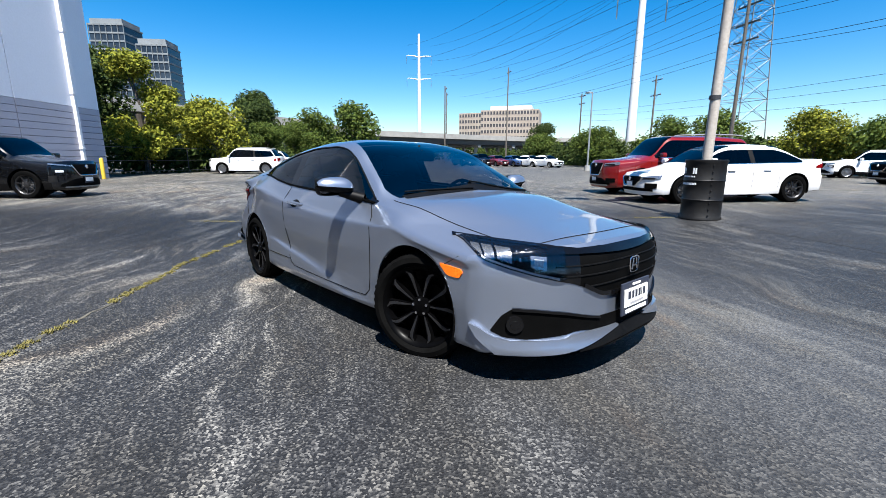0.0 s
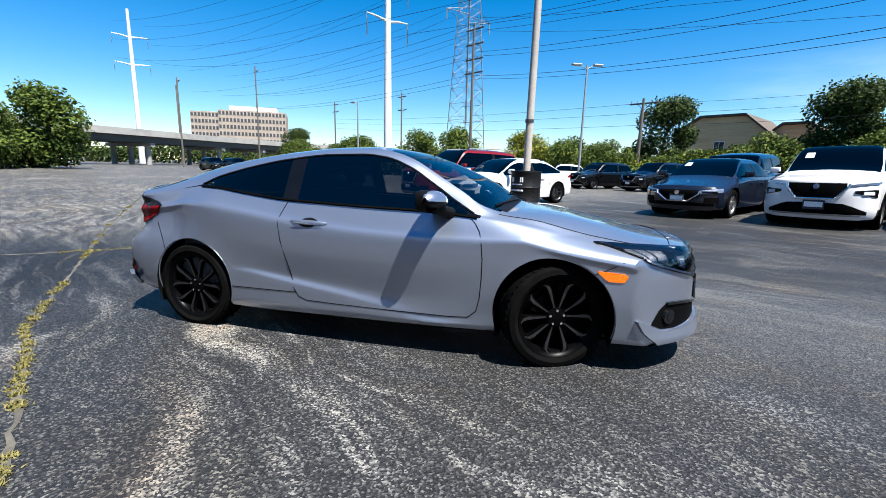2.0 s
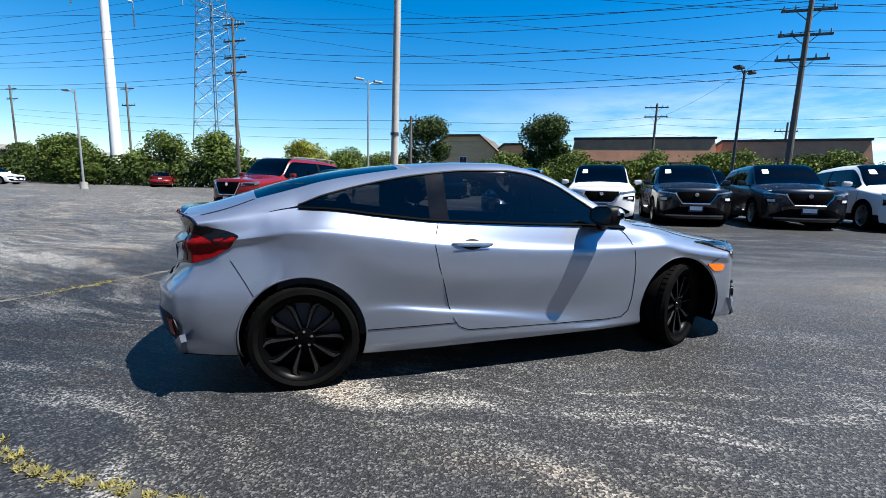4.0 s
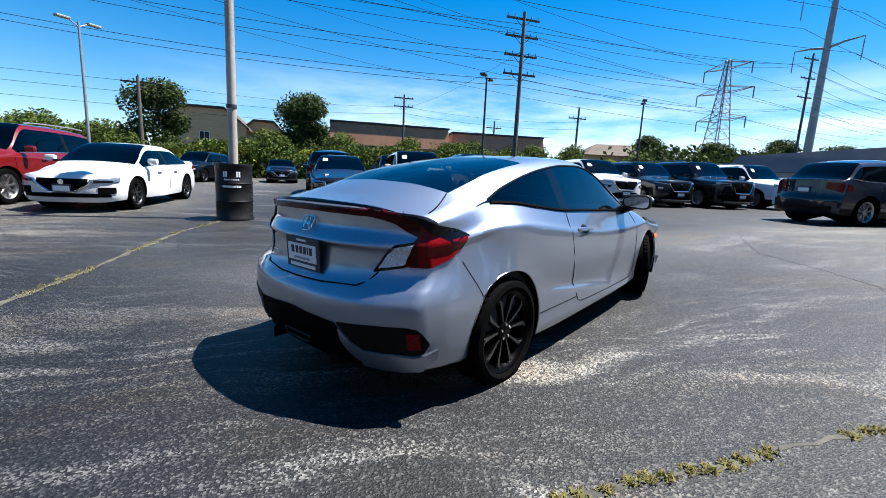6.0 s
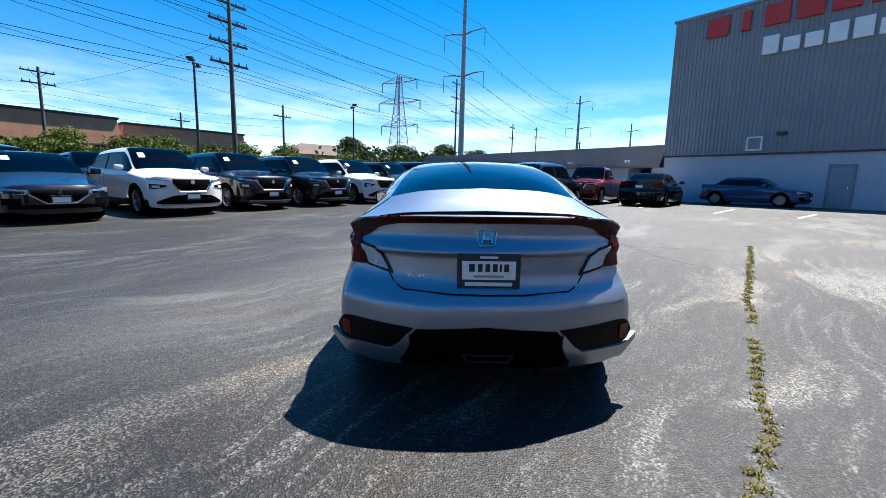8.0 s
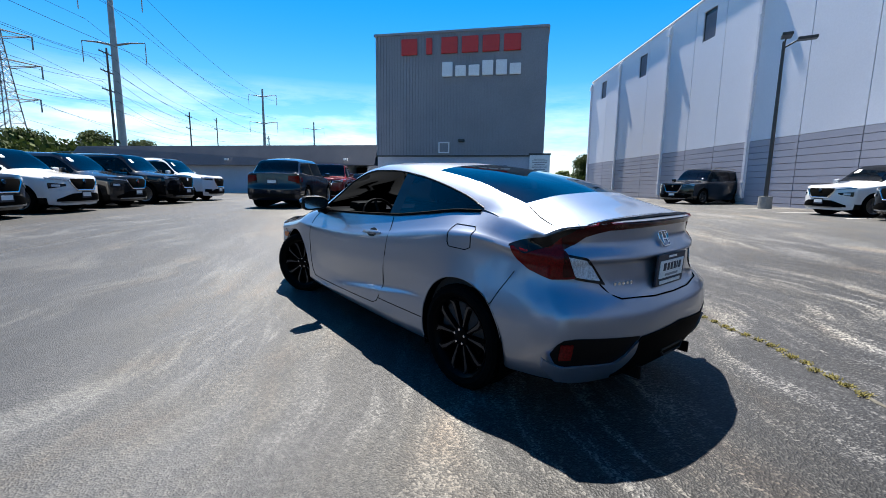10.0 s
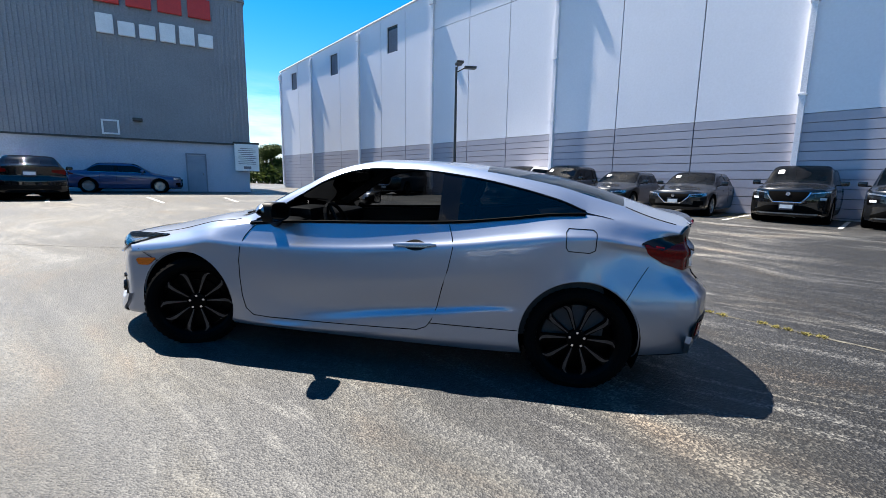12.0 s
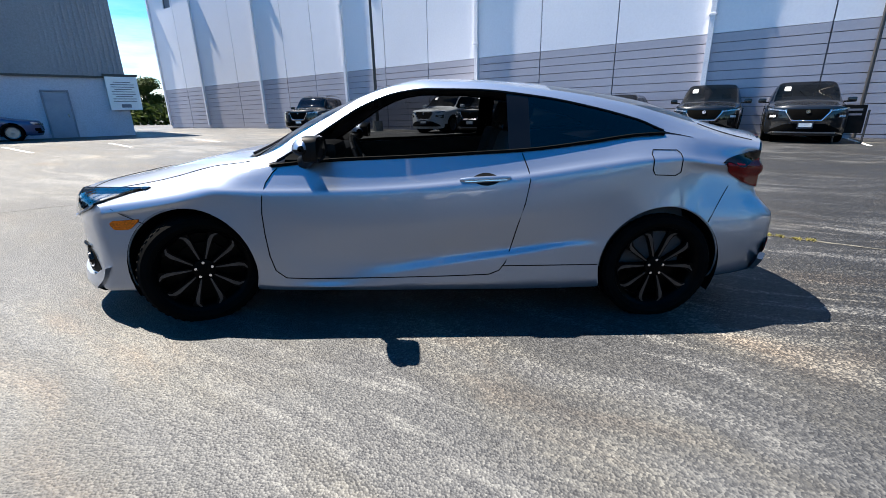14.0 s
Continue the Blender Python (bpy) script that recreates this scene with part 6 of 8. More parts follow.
def warehouse():
    m = wframe()
    wh = thing("warehouse", m, "tall warehouse of pale panels over a darker ribbed base", "warehouse")
    top = lambda t: 11.35 + 0.045 * t
    BAND = 3.60
    seams = (0.0, 3.7, 6.3, 10.9, 13.7, 16.4, 19.1, 21.75, 24.7, 27.5, 30.3, 33.35, 36.4, 39.5, 42.7, 45.8, 48.9, 52.0, 55.2, 58.5, WL)
    wins = {0: (2.40, 3.45, 9.4, 10.85), 2: (9.50, 10.62, 9.55, 11.1), 4: None, 5: (17.1, 18.25, 9.75, 11.4)}
    for k, (a, b) in enumerate(zip(seams, seams[1:])):
        bm = bmesh.new()
        w = wins.get(k)
        holes = [w] if w and a < w[0] and w[1] < b else []
        a_, b_ = a + 0.02, b - 0.02
        def slab(x0, x1, z0, z1, z1b=None):
            z1b = z1 if z1b is None else z1b
            v = [bm.verts.new(p) for p in ((x0, 0, z0), (x1, 0, z0), (x1, 0, z1b), (x0, 0, z1), (x0, -0.3, z0), (x1, -0.3, z0), (x1, -0.3, z1b), (x0, -0.3, z1))]
            for q in ((3, 2, 1, 0), (4, 5, 6, 7), (0, 1, 5, 4), (1, 2, 6, 5), (2, 3, 7, 6), (3, 0, 4, 7)):
                bm.faces.new([v[i] for i in q])
        if holes:
            x0, x1, z0, z1 = w
            slab(a_, x0, BAND + 0.012, top(a), top(x0)); slab(x1, b_, BAND + 0.012, top(x1), top(b))
            slab(x0, x1, BAND + 0.012, z0); slab(x0, x1, z1, top(x0), top(x1))
        elif a > 21:
            slab(a_, b_, BAND + 0.012, 10.18)
            slab(a_, b_, 10.21, top(a), top(b))
        else:
            slab(a_, b_, BAND + 0.012, top(a), top(b))
        part("wall_panel", bm, WALL_U, wh)
        if holes:
            wd = new("window")
            wd.parent = wh
            bm = bmesh.new()
            box(bm, ((x0 + x1) / 2, -0.12, (z0 + z1) / 2), (x1 - x0, 0.02, z1 - z0))
            part("pane", bm, OFFGLASS, wd)
            bm = bmesh.new()
            for zz in (z0 + 0.03, z1 - 0.03):
                box(bm, ((x0 + x1) / 2, -0.09, zz), (x1 - x0, 0.06, 0.06))
            for xx in (x0 + 0.03, x1 - 0.03):
                box(bm, (xx, -0.09, (z0 + z1) / 2), (0.06, 0.06, z1 - z0 - 0.12))
            part("window_frame", bm, DARKSTEEL, wd)
        # ribbed base: each course is a plank with a joint below it
        n = 12
        hgt = (BAND - 0.0) / n
        wide = (b - a) - 0.04
        for j in range(n):
            bm = bmesh.new()
            box(bm, ((a + b) / 2, -0.145, j * hgt + hgt / 2 + 0.004), (wide, 0.31, hgt - 0.022))
            part("base_panel", bm, WALL_L, wh)
    bm = bmesh.new()
    box(bm, (WL / 2, -0.20, 5.0), (WL - 0.05, 0.22, 12.4))
    part("joint_backing", bm, JOINT, wh)
    # end return and roof
    bm = bmesh.new()
    box(bm, (WL - 0.15, -12.3, 6.9), (0.30, 24, 14))
    box(bm, (0.15, -12.3, 5.6), (0.30, 24, 11.4))
    part("end_wall", bm, WALL_U, wh)
    bm = bmesh.new()
    v = [bm.verts.new(p) for p in ((0, -0.3, 11.3), (WL, -0.3, 14.0), (WL, -24, 14.0), (0, -24, 11.3))]
    bm.faces.new(v)
    r = bmesh.ops.extrude_face_region(bm, geom=bm.faces[:])
    bmesh.ops.translate(bm, verts=[q for q in r["geom"] if isinstance(q, bmesh.types.BMVert)], vec=(0, 0, -0.25))
    bmesh.ops.recalc_face_normals(bm, faces=bm.faces)
    part("roof", bm, ROOFING, wh)
    part("coping", ribbon([Vector((t, 0.02, top(t) + 0.05)) for t in lin(0, WL, 4)], 0.07), SPOUT, wh)
    for t in (0.12, 6.3, 13.7, 21.75, 30.3, 39.5, 48.9, 58.5):
        sp = new("downspout")
        sp.parent = wh
        bm = bmesh.new()
        box(bm, (t, 0.075, (top(t) + 0.6) / 2), (0.16, 0.15, top(t) - 1.0))
        box(bm, (t, 0.11, top(t) - 0.55), (0.34, 0.22, 0.36), bevel=0.02)
        part("pipe", bm, SPOUT, sp)
        for z in (1.6, 4.2, 7.0, 9.6):
            bm = bmesh.new()
            box(bm, (t, 0.085, z), (0.24, 0.16, 0.06))
            part("bracket", bm, SPOUT, sp)
    bm = bmesh.new()
    cyl(bm, (43.8, 0.12, 0.2), (43.8, 0.12, 12.6), 0.05, 0.05, 10)
    part("standpipe", bm, DARKSTEEL, wh, "dark vertical standpipe", smooth=True)
    return wh


warehouse()

# ---- shop ----
S0, SD = Vector((14.9, -20.2, 0)), Vector((0.767, 0.642, 0)).normalized()
SN = Vector((-SD.y, SD.x, 0))


def shop():
    m = Matrix(((SD.x, SN.x, 0, S0.x), (SD.y, SN.y, 0, S0.y), (0, 0, 1, 0), (0, 0, 0, 1)))
    sp = thing("shop_building", m, "tall grey ribbed metal showroom block with a wall sign", "building")
    L, TOP, B = 11.35, 11.15, 3.25
    bm = bmesh.new()
    box(bm, (L / 2, -6.0, (B + TOP) / 2), (L, 12.0, TOP - B))
    part("upper_wall", bm, SIDING, sp)
    n = 56
    for k in range(n):
        bm = bmesh.new()
        x = (k + 0.5) * L / n
        box(bm, (x, 0.022, (B + TOP) / 2), (L / n * 0.46, 0.044, TOP - B - 0.02))
        part("rib", bm, SIDING, sp)
    for k in range(40):
        bm = bmesh.new()
        box(bm, (-0.022, -0.15 - k * 0.3, (B + TOP) / 2), (0.044, 0.14, TOP - B - 0.02))
        part("rib", bm, SIDING, sp)
    bm = bmesh.new()
    box(bm, (L / 2, -6.0, B / 2 - 0.003), (L - 0.10, 11.9, B))
    part("lower_wall", bm, STUCCO, sp)
    bm = bmesh.new()
    box(bm, (L / 2, 0.03, B), (L + 0.1, 0.10, 0.09))
    part("flashing", bm, DARKSTEEL, sp)
    bm = bmesh.new()
    box(bm, (L / 2, 0.0, TOP + 0.03), (L + 0.16, 0.24, 0.14))
    box(bm, (L / 2, -12.0, TOP + 0.03), (L + 0.16, 0.24, 0.14))
    box(bm, (0.0, -6.0, TOP + 0.03), (0.24, 11.9, 0.13))
    part("parapet_cap", bm, SIDING, sp)
    dr = new("door")
    dr.parent = sp
    bm = bmesh.new()
    box(bm, (2.80, -0.02, 1.50), (0.86, 0.10, 2.04), bevel=0.01)
    part("leaf", bm, surface("door_blue_grey", (0.22, 0.25, 0.31), (0.27, 0.30, 0.36), 2, 40, 0.5), dr)
    bm = bmesh.new()
    for x in (2.33, 3.27):
        box(bm, (x, 0.0, 1.52), (0.08, 0.10, 2.10))
    box(bm, (2.80, 0.0, 2.60), (1.02, 0.10, 0.08))
    part("door_frame", bm, surface("frame_blue_grey", (0.16, 0.18, 0.23), (0.20, 0.22, 0.27), 2, 40, 0.5), dr)
    bm = bmesh.new()
    box(bm, (2.50, 0.06, 1.50), (0.04, 0.06, 0.14), bevel=0.01)
    part("door_handle", bm, CHROME, dr)
    vt = new("wall_vent")
    vt.parent = sp
    bm = bmesh.new()
    for dx, dz, sx, sz in ((-0.33, 0, 0.08, 0.74), (0.33, 0, 0.08, 0.74), (0, 0.33, 0.58, 0.08), (0, -0.33, 0.58, 0.08)):
        box(bm, (6.53 + dx, 0.09, 3.80 + dz), (sx, 0.12, sz))
    part("vent_frame", bm, SIGNWHITE, vt, "white vent frame")
    bm = bmesh.new()
    box(bm, (6.53, 0.05, 3.80), (0.60, 0.04, 0.60))
    part("vent_plate", bm, SIDING, vt)
    bm = bmesh.new()
    box(bm, (5.35, 0.16, 4.25), (0.42, 0.30, 0.16), bevel=0.03)
    part("wall_lamp", bm, DARKSTEEL, sp, "dark wall pack lamp")
    # service board by the corner
    bd = new("notice_board")
    bd.parent = sp
    bm = bmesh.new()
    box(bm, (0.18, 0.18, 2.50), (1.30, 0.12, 1.55), bevel=0.02)
    part("board", bm, SIGNWHITE, bd)
    bm = bmesh.new()
    for k in range(9):
        box(bm, (0.18, 0.245, 3.02 - 0.11 * k), (0.95 if k % 3 else 0.7, 0.006, 0.035))
    box(bm, (0.18, 0.245, 1.92), (0.40, 0.006, 0.16))
    part("lettering", bm, JOINT, bd, "small grey lettering bars")
    bm = bmesh.new()
    box(bm, (0.18, 0.12, 3.34), (1.42, 0.24, 0.10))
    part("board_cap", bm, DARKSTEEL, bd)
    # signs: brand names as plain block shapes
    for x0, x1, z0, z1, n, mt, nm in ((9.62, 1.50, 9.80, 10.82, 6, SIGNRED, "red sign block"), (6.80, 1.50, 8.35, 9.28, 6, SIGNWHITE, "white sign block")):
        sg = new("wall_sign")
        sg.parent = sp
        sg["label"] = "row of raised sign blocks"
        step = (x0 - x1) / n
        for k in range(n):
            bm = bmesh.new()
            xc = x0 - step * (k + 0.5)
            hh = (z1 - z0) * (1.0 if mt == SIGNRED or k in (0, 3, 4) else 0.74)
            ww = step * (0.80 if not (mt == SIGNRED and k == 1) else 0.30)
            box(bm, (xc, 0.12, z0 + hh / 2), (ww, 0.14, hh), bevel=0.04)
            part("sign_block", bm, mt, sg, nm)
    # low workshop wing
    wg = thing("workshop_wing", m, "long low grey workshop with a dark sloping roof edge", "building")
    bm = bmesh.new()
    box(bm, (11.75, -5.2, 1.30), (0.75, 10, 2.6))
    box(bm, (26.0, -5.2, 1.30), (24.6, 10, 2.6))
    box(bm, (12.9, -6.2, 1.30), (1.6, 8, 2.6))
    part("wall", bm, STUCCO, wg)
    bm = bmesh.new()
    v = [bm.verts.new(p) for p in ((11.42, 0.35, 2.6), (38.3, 0.35, 2.6), (37.6, -0.45, 4.15), (11.42, -0.45, 4.05), (11.42, -10, 2.6), (38.3, -10, 2.6), (37.6, -9.4, 4.15), (11.42, -9.4, 4.05))]
    for q in ((0, 1, 2, 3), (5, 4, 7, 6), (3, 2, 6, 7), (1, 5, 6, 2), (4, 0, 3, 7), (4, 5, 1, 0)):
        bm.faces.new([v[i] for i in q])
    bmesh.ops.recalc_face_normals(bm, faces=bm.faces)
    part("roof", bm, surface("slate_roof_band", (0.055, 0.06, 0.075), (0.08, 0.085, 0.10), 0.8, 14, 0.6, world_space=True), wg)
    for x in (13.5, 18.0, 23.0):
        bm = bmesh.new()
        box(bm, (x, 0.42, 3.0), (0.30, 0.20, 0.14), bevel=0.02)
        part("wall_lamp", bm, SIGNWHITE, wg)
    # near-black sheet added for the shade inside the open bay
    bm = bmesh.new()
    box(bm, (12.12 + 0.78, -1.9, 1.3), (1.5, 0.1, 2.5))
    part("dark_bay_door", bm, LINER, wg)


shop()


# ---- poles, lamps, towers ----
def lamp_post(x, y, h, heads, material=None, lean=0.0, base=0.0):
    lp = thing("lamp_post", pose(x, y, lift(x, y), lean, 0, 0), "slim dark steel parking-lot lamp post with flat lamp heads", "lamp post")
    bm = bmesh.new()
    cyl(bm, (0, 0, 0), (0, 0, h), 0.085, 0.055, 12)
    part("pole", bm, material or DARKSTEEL, lp, smooth=True)
    bm = bmesh.new()
    cyl(bm, (0, 0, 0), (0, 0, 0.5), 0.26, 0.24, 16)
    part("footing", bm, CONCRETE, lp)
    for ang in heads:
        hd = new("lamp_head")
        hd.parent = lp
        c, s = math.cos(radians(ang)), math.sin(radians(ang))
        bm = bmesh.new()
        cyl(bm, (0, 0, h - 0.25), (0.45 * c, 0.45 * s, h), 0.03, 0.03, 8)
        part("arm", bm, material or DARKSTEEL, hd)
        bm = bmesh.new()
        box(bm, (0.72, 0, h + 0.02), (0.62, 0.34, 0.11), pose(0, 0, 0, 0, 0, ang), bevel=0.03)
        part("housing", bm, material or DARKSTEEL, hd)
    return lp


lamp_post(2.0, 28.1, 8.0, (20, 200), GALV)
lamp_post(19.4, 14.4, 6.9, (200, 20))
lamp_post(2.4, -19.2, 6.6, (110, 200))
lamp_post(-15.6, -12.0, 7.0, (110, 250))
lamp_post(-18.2, 34.7, 7.0, (150,), GALV)
lamp_post(33.0, 9.0, 7.0, (200, 20))


def barrel_post():
    x, y = 0.42, 6.86
    bp = thing("barrel_post", pose(x, y, lift(x, y)), "tall lamp pole set in a black riveted barrel with lettering", "pole")
    bm = bmesh.new()
    revolve(bm, [(0.0, 0.0), (0.362, 0.0), (0.366, 0.03), (0.345, 0.06), (0.345, 0.36), (0.356, 0.38), (0.345, 0.40), (0.345, 0.72), (0.356, 0.74), (0.345, 0.76), (0.345, 1.06), (0.360, 1.09), (0.354, 1.12), (0.318, 1.10), (0.0, 1.10)], 40, "Z")
    part("barrel", bm, BARRELM, bp, smooth=True, angle=0.9)
    for k in range(9):
        for a in (-0.9, 0.75):
            bm = bmesh.new()
            p = Vector((0.349 * math.cos(a), 0.349 * math.sin(a), 0.10 + 0.115 * k))
            cyl(bm, p, p * 1.0 + Vector((0.018 * math.cos(a), 0.018 * math.sin(a), 0)), 0.014, 0.010, 8)
            part("rivet", bm, BARRELM, bp)
    # lettering as bars bent round the barrel
    def bar(a0, a1, z0, z1):
        bm = bmesh.new()
        sheet(bm, [[Vector((0.352 * math.cos(a), 0.352 * math.sin(a), z)) for a in lin(a0, a1, 4)] for z in (z0, z1)])
        part("lettering_bar", bm, SIGNWHITE, bp, "pale lettering bar")
    for a in (-2.55, -2.42, -1.86, -1.74):
        bar(a, a + 0.09, 0.86, 0.97)
    for k in range(9):
        bar(-2.50 + 0.09 * k, -2.44 + 0.09 * k, 0.795, 0.825)
    for k in range(12):
        bar(-2.62 + 0.085 * k, -2.55 + 0.085 * k, 0.655, 0.695)
    bm = bmesh.new()
    cyl(bm, (0, 0, 1.05), (0.05, 0.02, 7.6), 0.088, 0.075, 16)
    part("pole", bm, surface("weathered_pole_paint", (0.26, 0.23, 0.20), (0.40, 0.37, 0.33), 1.2, 20, 0.6, stretch=(1, 1, 0.3)), bp, smooth=True)
    bm = bmesh.new()
    cyl(bm, (0.0, 0.0, 2.20), (0.0, 0.0, 2.27), 0.098, 0.098, 16)
    part("clamp", bm, DARKSTEEL, bp)
    bm = bmesh.new()
    for a in (20, 200):
        box(bm, (0.6, 0, 7.55), (0.7, 0.36, 0.14), pose(0.05, 0, 0, 0, 0, a), bevel=0.03)
    cyl(bm, (-0.3, 0, 7.5), (0.4, 0, 7.5), 0.03)
    part("lamp_head", bm, DARKSTEEL, bp)


barrel_post()


def monopole(x, y, h, r, arms, material, label):
    mp_ = thing("transmission_pole", pose(x, y, lift(x, y), 0, 0, -32), label, "utility pole")
    bm = bmesh.new()
    cyl(bm, (0, 0, -0.5), (0, 0, h), r, r * 0.45, 18)
    part("shaft", bm, material, mp_, smooth=True)
    for z, w in arms:
        for s in (-1, 1):
            ar = new("arm")
            ar.parent = mp_
            bm = bmesh.new()
            pts = [Vector((0, 0, z)), Vector((0, s * w * 0.5, z + 0.35)), Vector((0, s * w, z + 0.45))]
            cyl(bm, pts[0], pts[1], r * 0.30, r * 0.22, 8)
            cyl(bm, pts[1], pts[2], r * 0.22, r * 0.12, 8)
            part("beam", bm, material, ar)
            bm = bmesh.new()
            tube(bm, [(0, s * w, z + 0.45), (0, s * w, z - 2.3)], 0.045, 6)
            for k in range(9):
                cyl(bm, (0, s * w, z - 0.25 - 0.22 * k), (0, s * w, z - 0.35 - 0.22 * k), 0.10, 0.05, 8)
            part("insulator", bm, GALV, ar)
    return mp_


monopole(-22.7, 52.2, 30.0, 0.60, ((19.5, 3.2), (24.0, 3.2), (28.5, 3.0)), WHITESTEEL, "tall white steel transmission pole with three pairs of arms")
monopole(-114, 91, 40.0, 0.75, ((26.0, 4.0), (33.0, 4.0)), WHITESTEEL, "far white steel transmission pole with curved arms")
monopole(71.2, -0.6, 34.0, 0.55, ((18.7, 3.9), (25.3, 3.9)), GALV, "grey steel transmission pole with curved arms")
monopole(121, -34.0, 26.0, 0.5, ((10.0, 3.6), (17.0, 3.6), (24.0, 3.6)), GALV, "far steel transmission pole with curved arms")
monopole(170, -68.0, 26.0, 0.5, ((15.0, 4.0), (23.0, 4.0)), GALV, "far steel transmission pole with curved arms")


def wood_pole(x, y, h, levels, wide=1.2, r=0.17, turn=58):
    wp = thing("utility_pole", pose(x, y, lift(x, y), 0, 0, turn), "weathered wooden utility pole with crossarms", "utility pole")
    bm = bmesh.new()
    cyl(bm, (0, 0, -0.3), (0, 0, h), r, r * 0.62, 10)
    part("post", bm, WOODPOLE, wp, smooth=True)
    for z in levels:
        bm = bmesh.new()
        box(bm, (0.16, 0, z), (0.10, 2 * wide, 0.12))
        cyl(bm, (0.16, -wide * 0.5, z), (0.1, 0, z - 0.55), 0.02, n=5)
        cyl(bm, (0.16, wide * 0.5, z), (0.1, 0, z - 0.55), 0.02, n=5)
        part("crossarm", bm, WOODPOLE, wp)
        for y_ in (-wide * 0.92, -wide * 0.5, wide * 0.5, wide * 0.92):
            bm = bmesh.new()
            cyl(bm, (0.16, y_, z + 0.06), (0.16, y_, z + 0.26), 0.05, 0.03, 6)
            part("insulator", bm, GALV, wp)
    return wp


WOOD = ((-8.7, 41.2, 15.2, (10.6, 11.9, 13.3, 14.7)), (22.8, 14.1, 11.6, (7.7, 8.9, 10.1, 11.2)), (34.6, 37.6, 10.2, (8.8, 9.8)), (66.0, 0.4, 17.0, (12.0, 14.2, 16.4)), (48.0, 21.0, 9.5, (8.2,)), (92.0, -12.0, 14.0, (11.0, 13.2)), (-55.5, 67.0, 18.5, (17.6,)),
        (-63.8, 57.6, 15.0, (14.4,)), (-86.0, 78.0, 18.0, (15.0, 17.4)), (-45.0, 77.0, 13.5, (11.6, 13.0)), (-27.0, 68.0, 13.5, (10.6, 12.8)), (119, -22, 17.0, (14.2, 16.4)), (7.0, 37.8, 7.3, (6.9,)), (52, 36, 9.0, (8.0,)), (104, -30, 12.0, (10.0, 11.4)))
for x, y, h, lv in WOOD:
    wood_pole(x, y, h, lv)


def lattice_tower(x, y, h, half, turn, arms):
    lt = thing("lattice_tower", pose(x, y, lift(x, y), 0, 0, turn), "grey steel lattice transmission tower", "pylon")
    prof = lambda z: half * (1 - z / h) ** 1.15 * 0.86 + half * 0.14
    zs = [0.0]
    while zs[-1] < h - 0.5:
        zs.append(min(h, zs[-1] + max(1.0, 1.25 * prof(zs[-1]))))
    for sx_, sy in ((1, 1), (1, -1), (-1, 1), (-1, -1)):
        bm = bmesh.new()
        tube(bm, [Vector((sx_ * prof(z), sy * prof(z), z)) for z in zs], 0.075, 4)
        part("leg", bm, LATTICE, lt)
    bm = bmesh.new()
    for z0, z1 in zip(zs, zs[1:]):
        a, b = prof(z0), prof(z1)
        for f in range(4):
            m = pose(0, 0, 0, 0, 0, 90 * f)
            for q0, q1 in (((a, -a, z0), (b, b, z1)), ((a, a, z0), (b, -b, z1)), ((b, -b, z1), (b, b, z1))):
                cyl(bm, m @ Vector(q0), m @ Vector(q1), 0.034, n=4, caps=False)
    part("bracing", bm, LATTICE, lt)
    for z, w in arms:
        for s in (-1, 1):
            bm = bmesh.new()
            e = prof(z)
            for sx_ in (-1, 1):
                cyl(bm, (sx_ * e, s * e, z), (0, s * w, z + 0.3), 0.06, n=4)
                cyl(bm, (sx_ * e, s * e, z + 1.1), (0, s * w, z + 0.3), 0.05, n=4)
            cyl(bm, (0, s * w, z + 0.3), (0, s * w, z - 1.4), 0.09, n=6)
            part("arm", bm, LATTICE, lt)


lattice_tower(-17.2, 74.5, 53.0, 2.7, -30, ((26.5, 5.4), (33.0, 6.2), (40.0, 5.2)))
lattice_tower(82.0, 11.6, 21.2, 2.1, -30, ((11.6, 4.4), (16.0, 5.0), (19.8, 4.2)))


def cable(points, sag, r):
    bm = bmesh.new()
    for p, q in zip(points, points[1:]):
        p, q = Vector(p), Vector(q)
        tube(bm, [p.lerp(q, k / 18) - Vector((0, 0, sag * 4 * (k / 18) * (1 - k / 18))) for k in range(19)], r, 4)
    tagged(part("power_line", bm, CABLE), "thin dark overhead power cable", "cable", "overhead cables")


AC = Vector((0.53, 0.85, 0))
for lvl, w in ((19.5, 3.2), (24.0, 3.2), (28.5, 3.0)):
    for s in (-1, 1):
        o = AC * s * w
        cable([Vector((-114, 91, lvl + 8)) + o * 1.2, Vector((-22.7, 52.2, lvl - 0.8)) + o, Vector((71.2, -0.6, lvl - 1.6)) + o, Vector((121, -34, lvl - 5)) + o], 2.4, 0.022)
for lvl, w in ((22.0, 4.6), (28.0, 5.2), (34.0, 4.4)):
    for s in (-1, 1):
        o = AC * s * w
        cable([Vector((-110, 112, lvl)) + o, Vector((-17.2, 74.5, lvl * 1.16)) + o, Vector((82.0, 11.6, lvl * 0.54)) + o, Vector((170, -40, lvl * 0.6)) + o], 3.0, 0.022)
for lvl in (10.2, 12.4, 14.8):
    for s in (-0.9, 0.9):
        o = AC * s
        cable([Vector((-55.5, 67.0, lvl + 1)) + o, Vector((-8.7, 41.2, lvl)) + o, Vector((22.8, 14.1, lvl * 0.74)) + o, Vector((66.0, 0.4, lvl * 1.10)) + o, Vector((92, -12, lvl)) + o], 0.9, 0.016)
for lvl in (6.4, 7.4, 8.2):
    cable([(-45, 77, lvl + 2), (7.0, 37.8, lvl - 1.2), (34.6, 37.6, lvl + 1), (48, 21.0, lvl)], 0.5, 0.014)
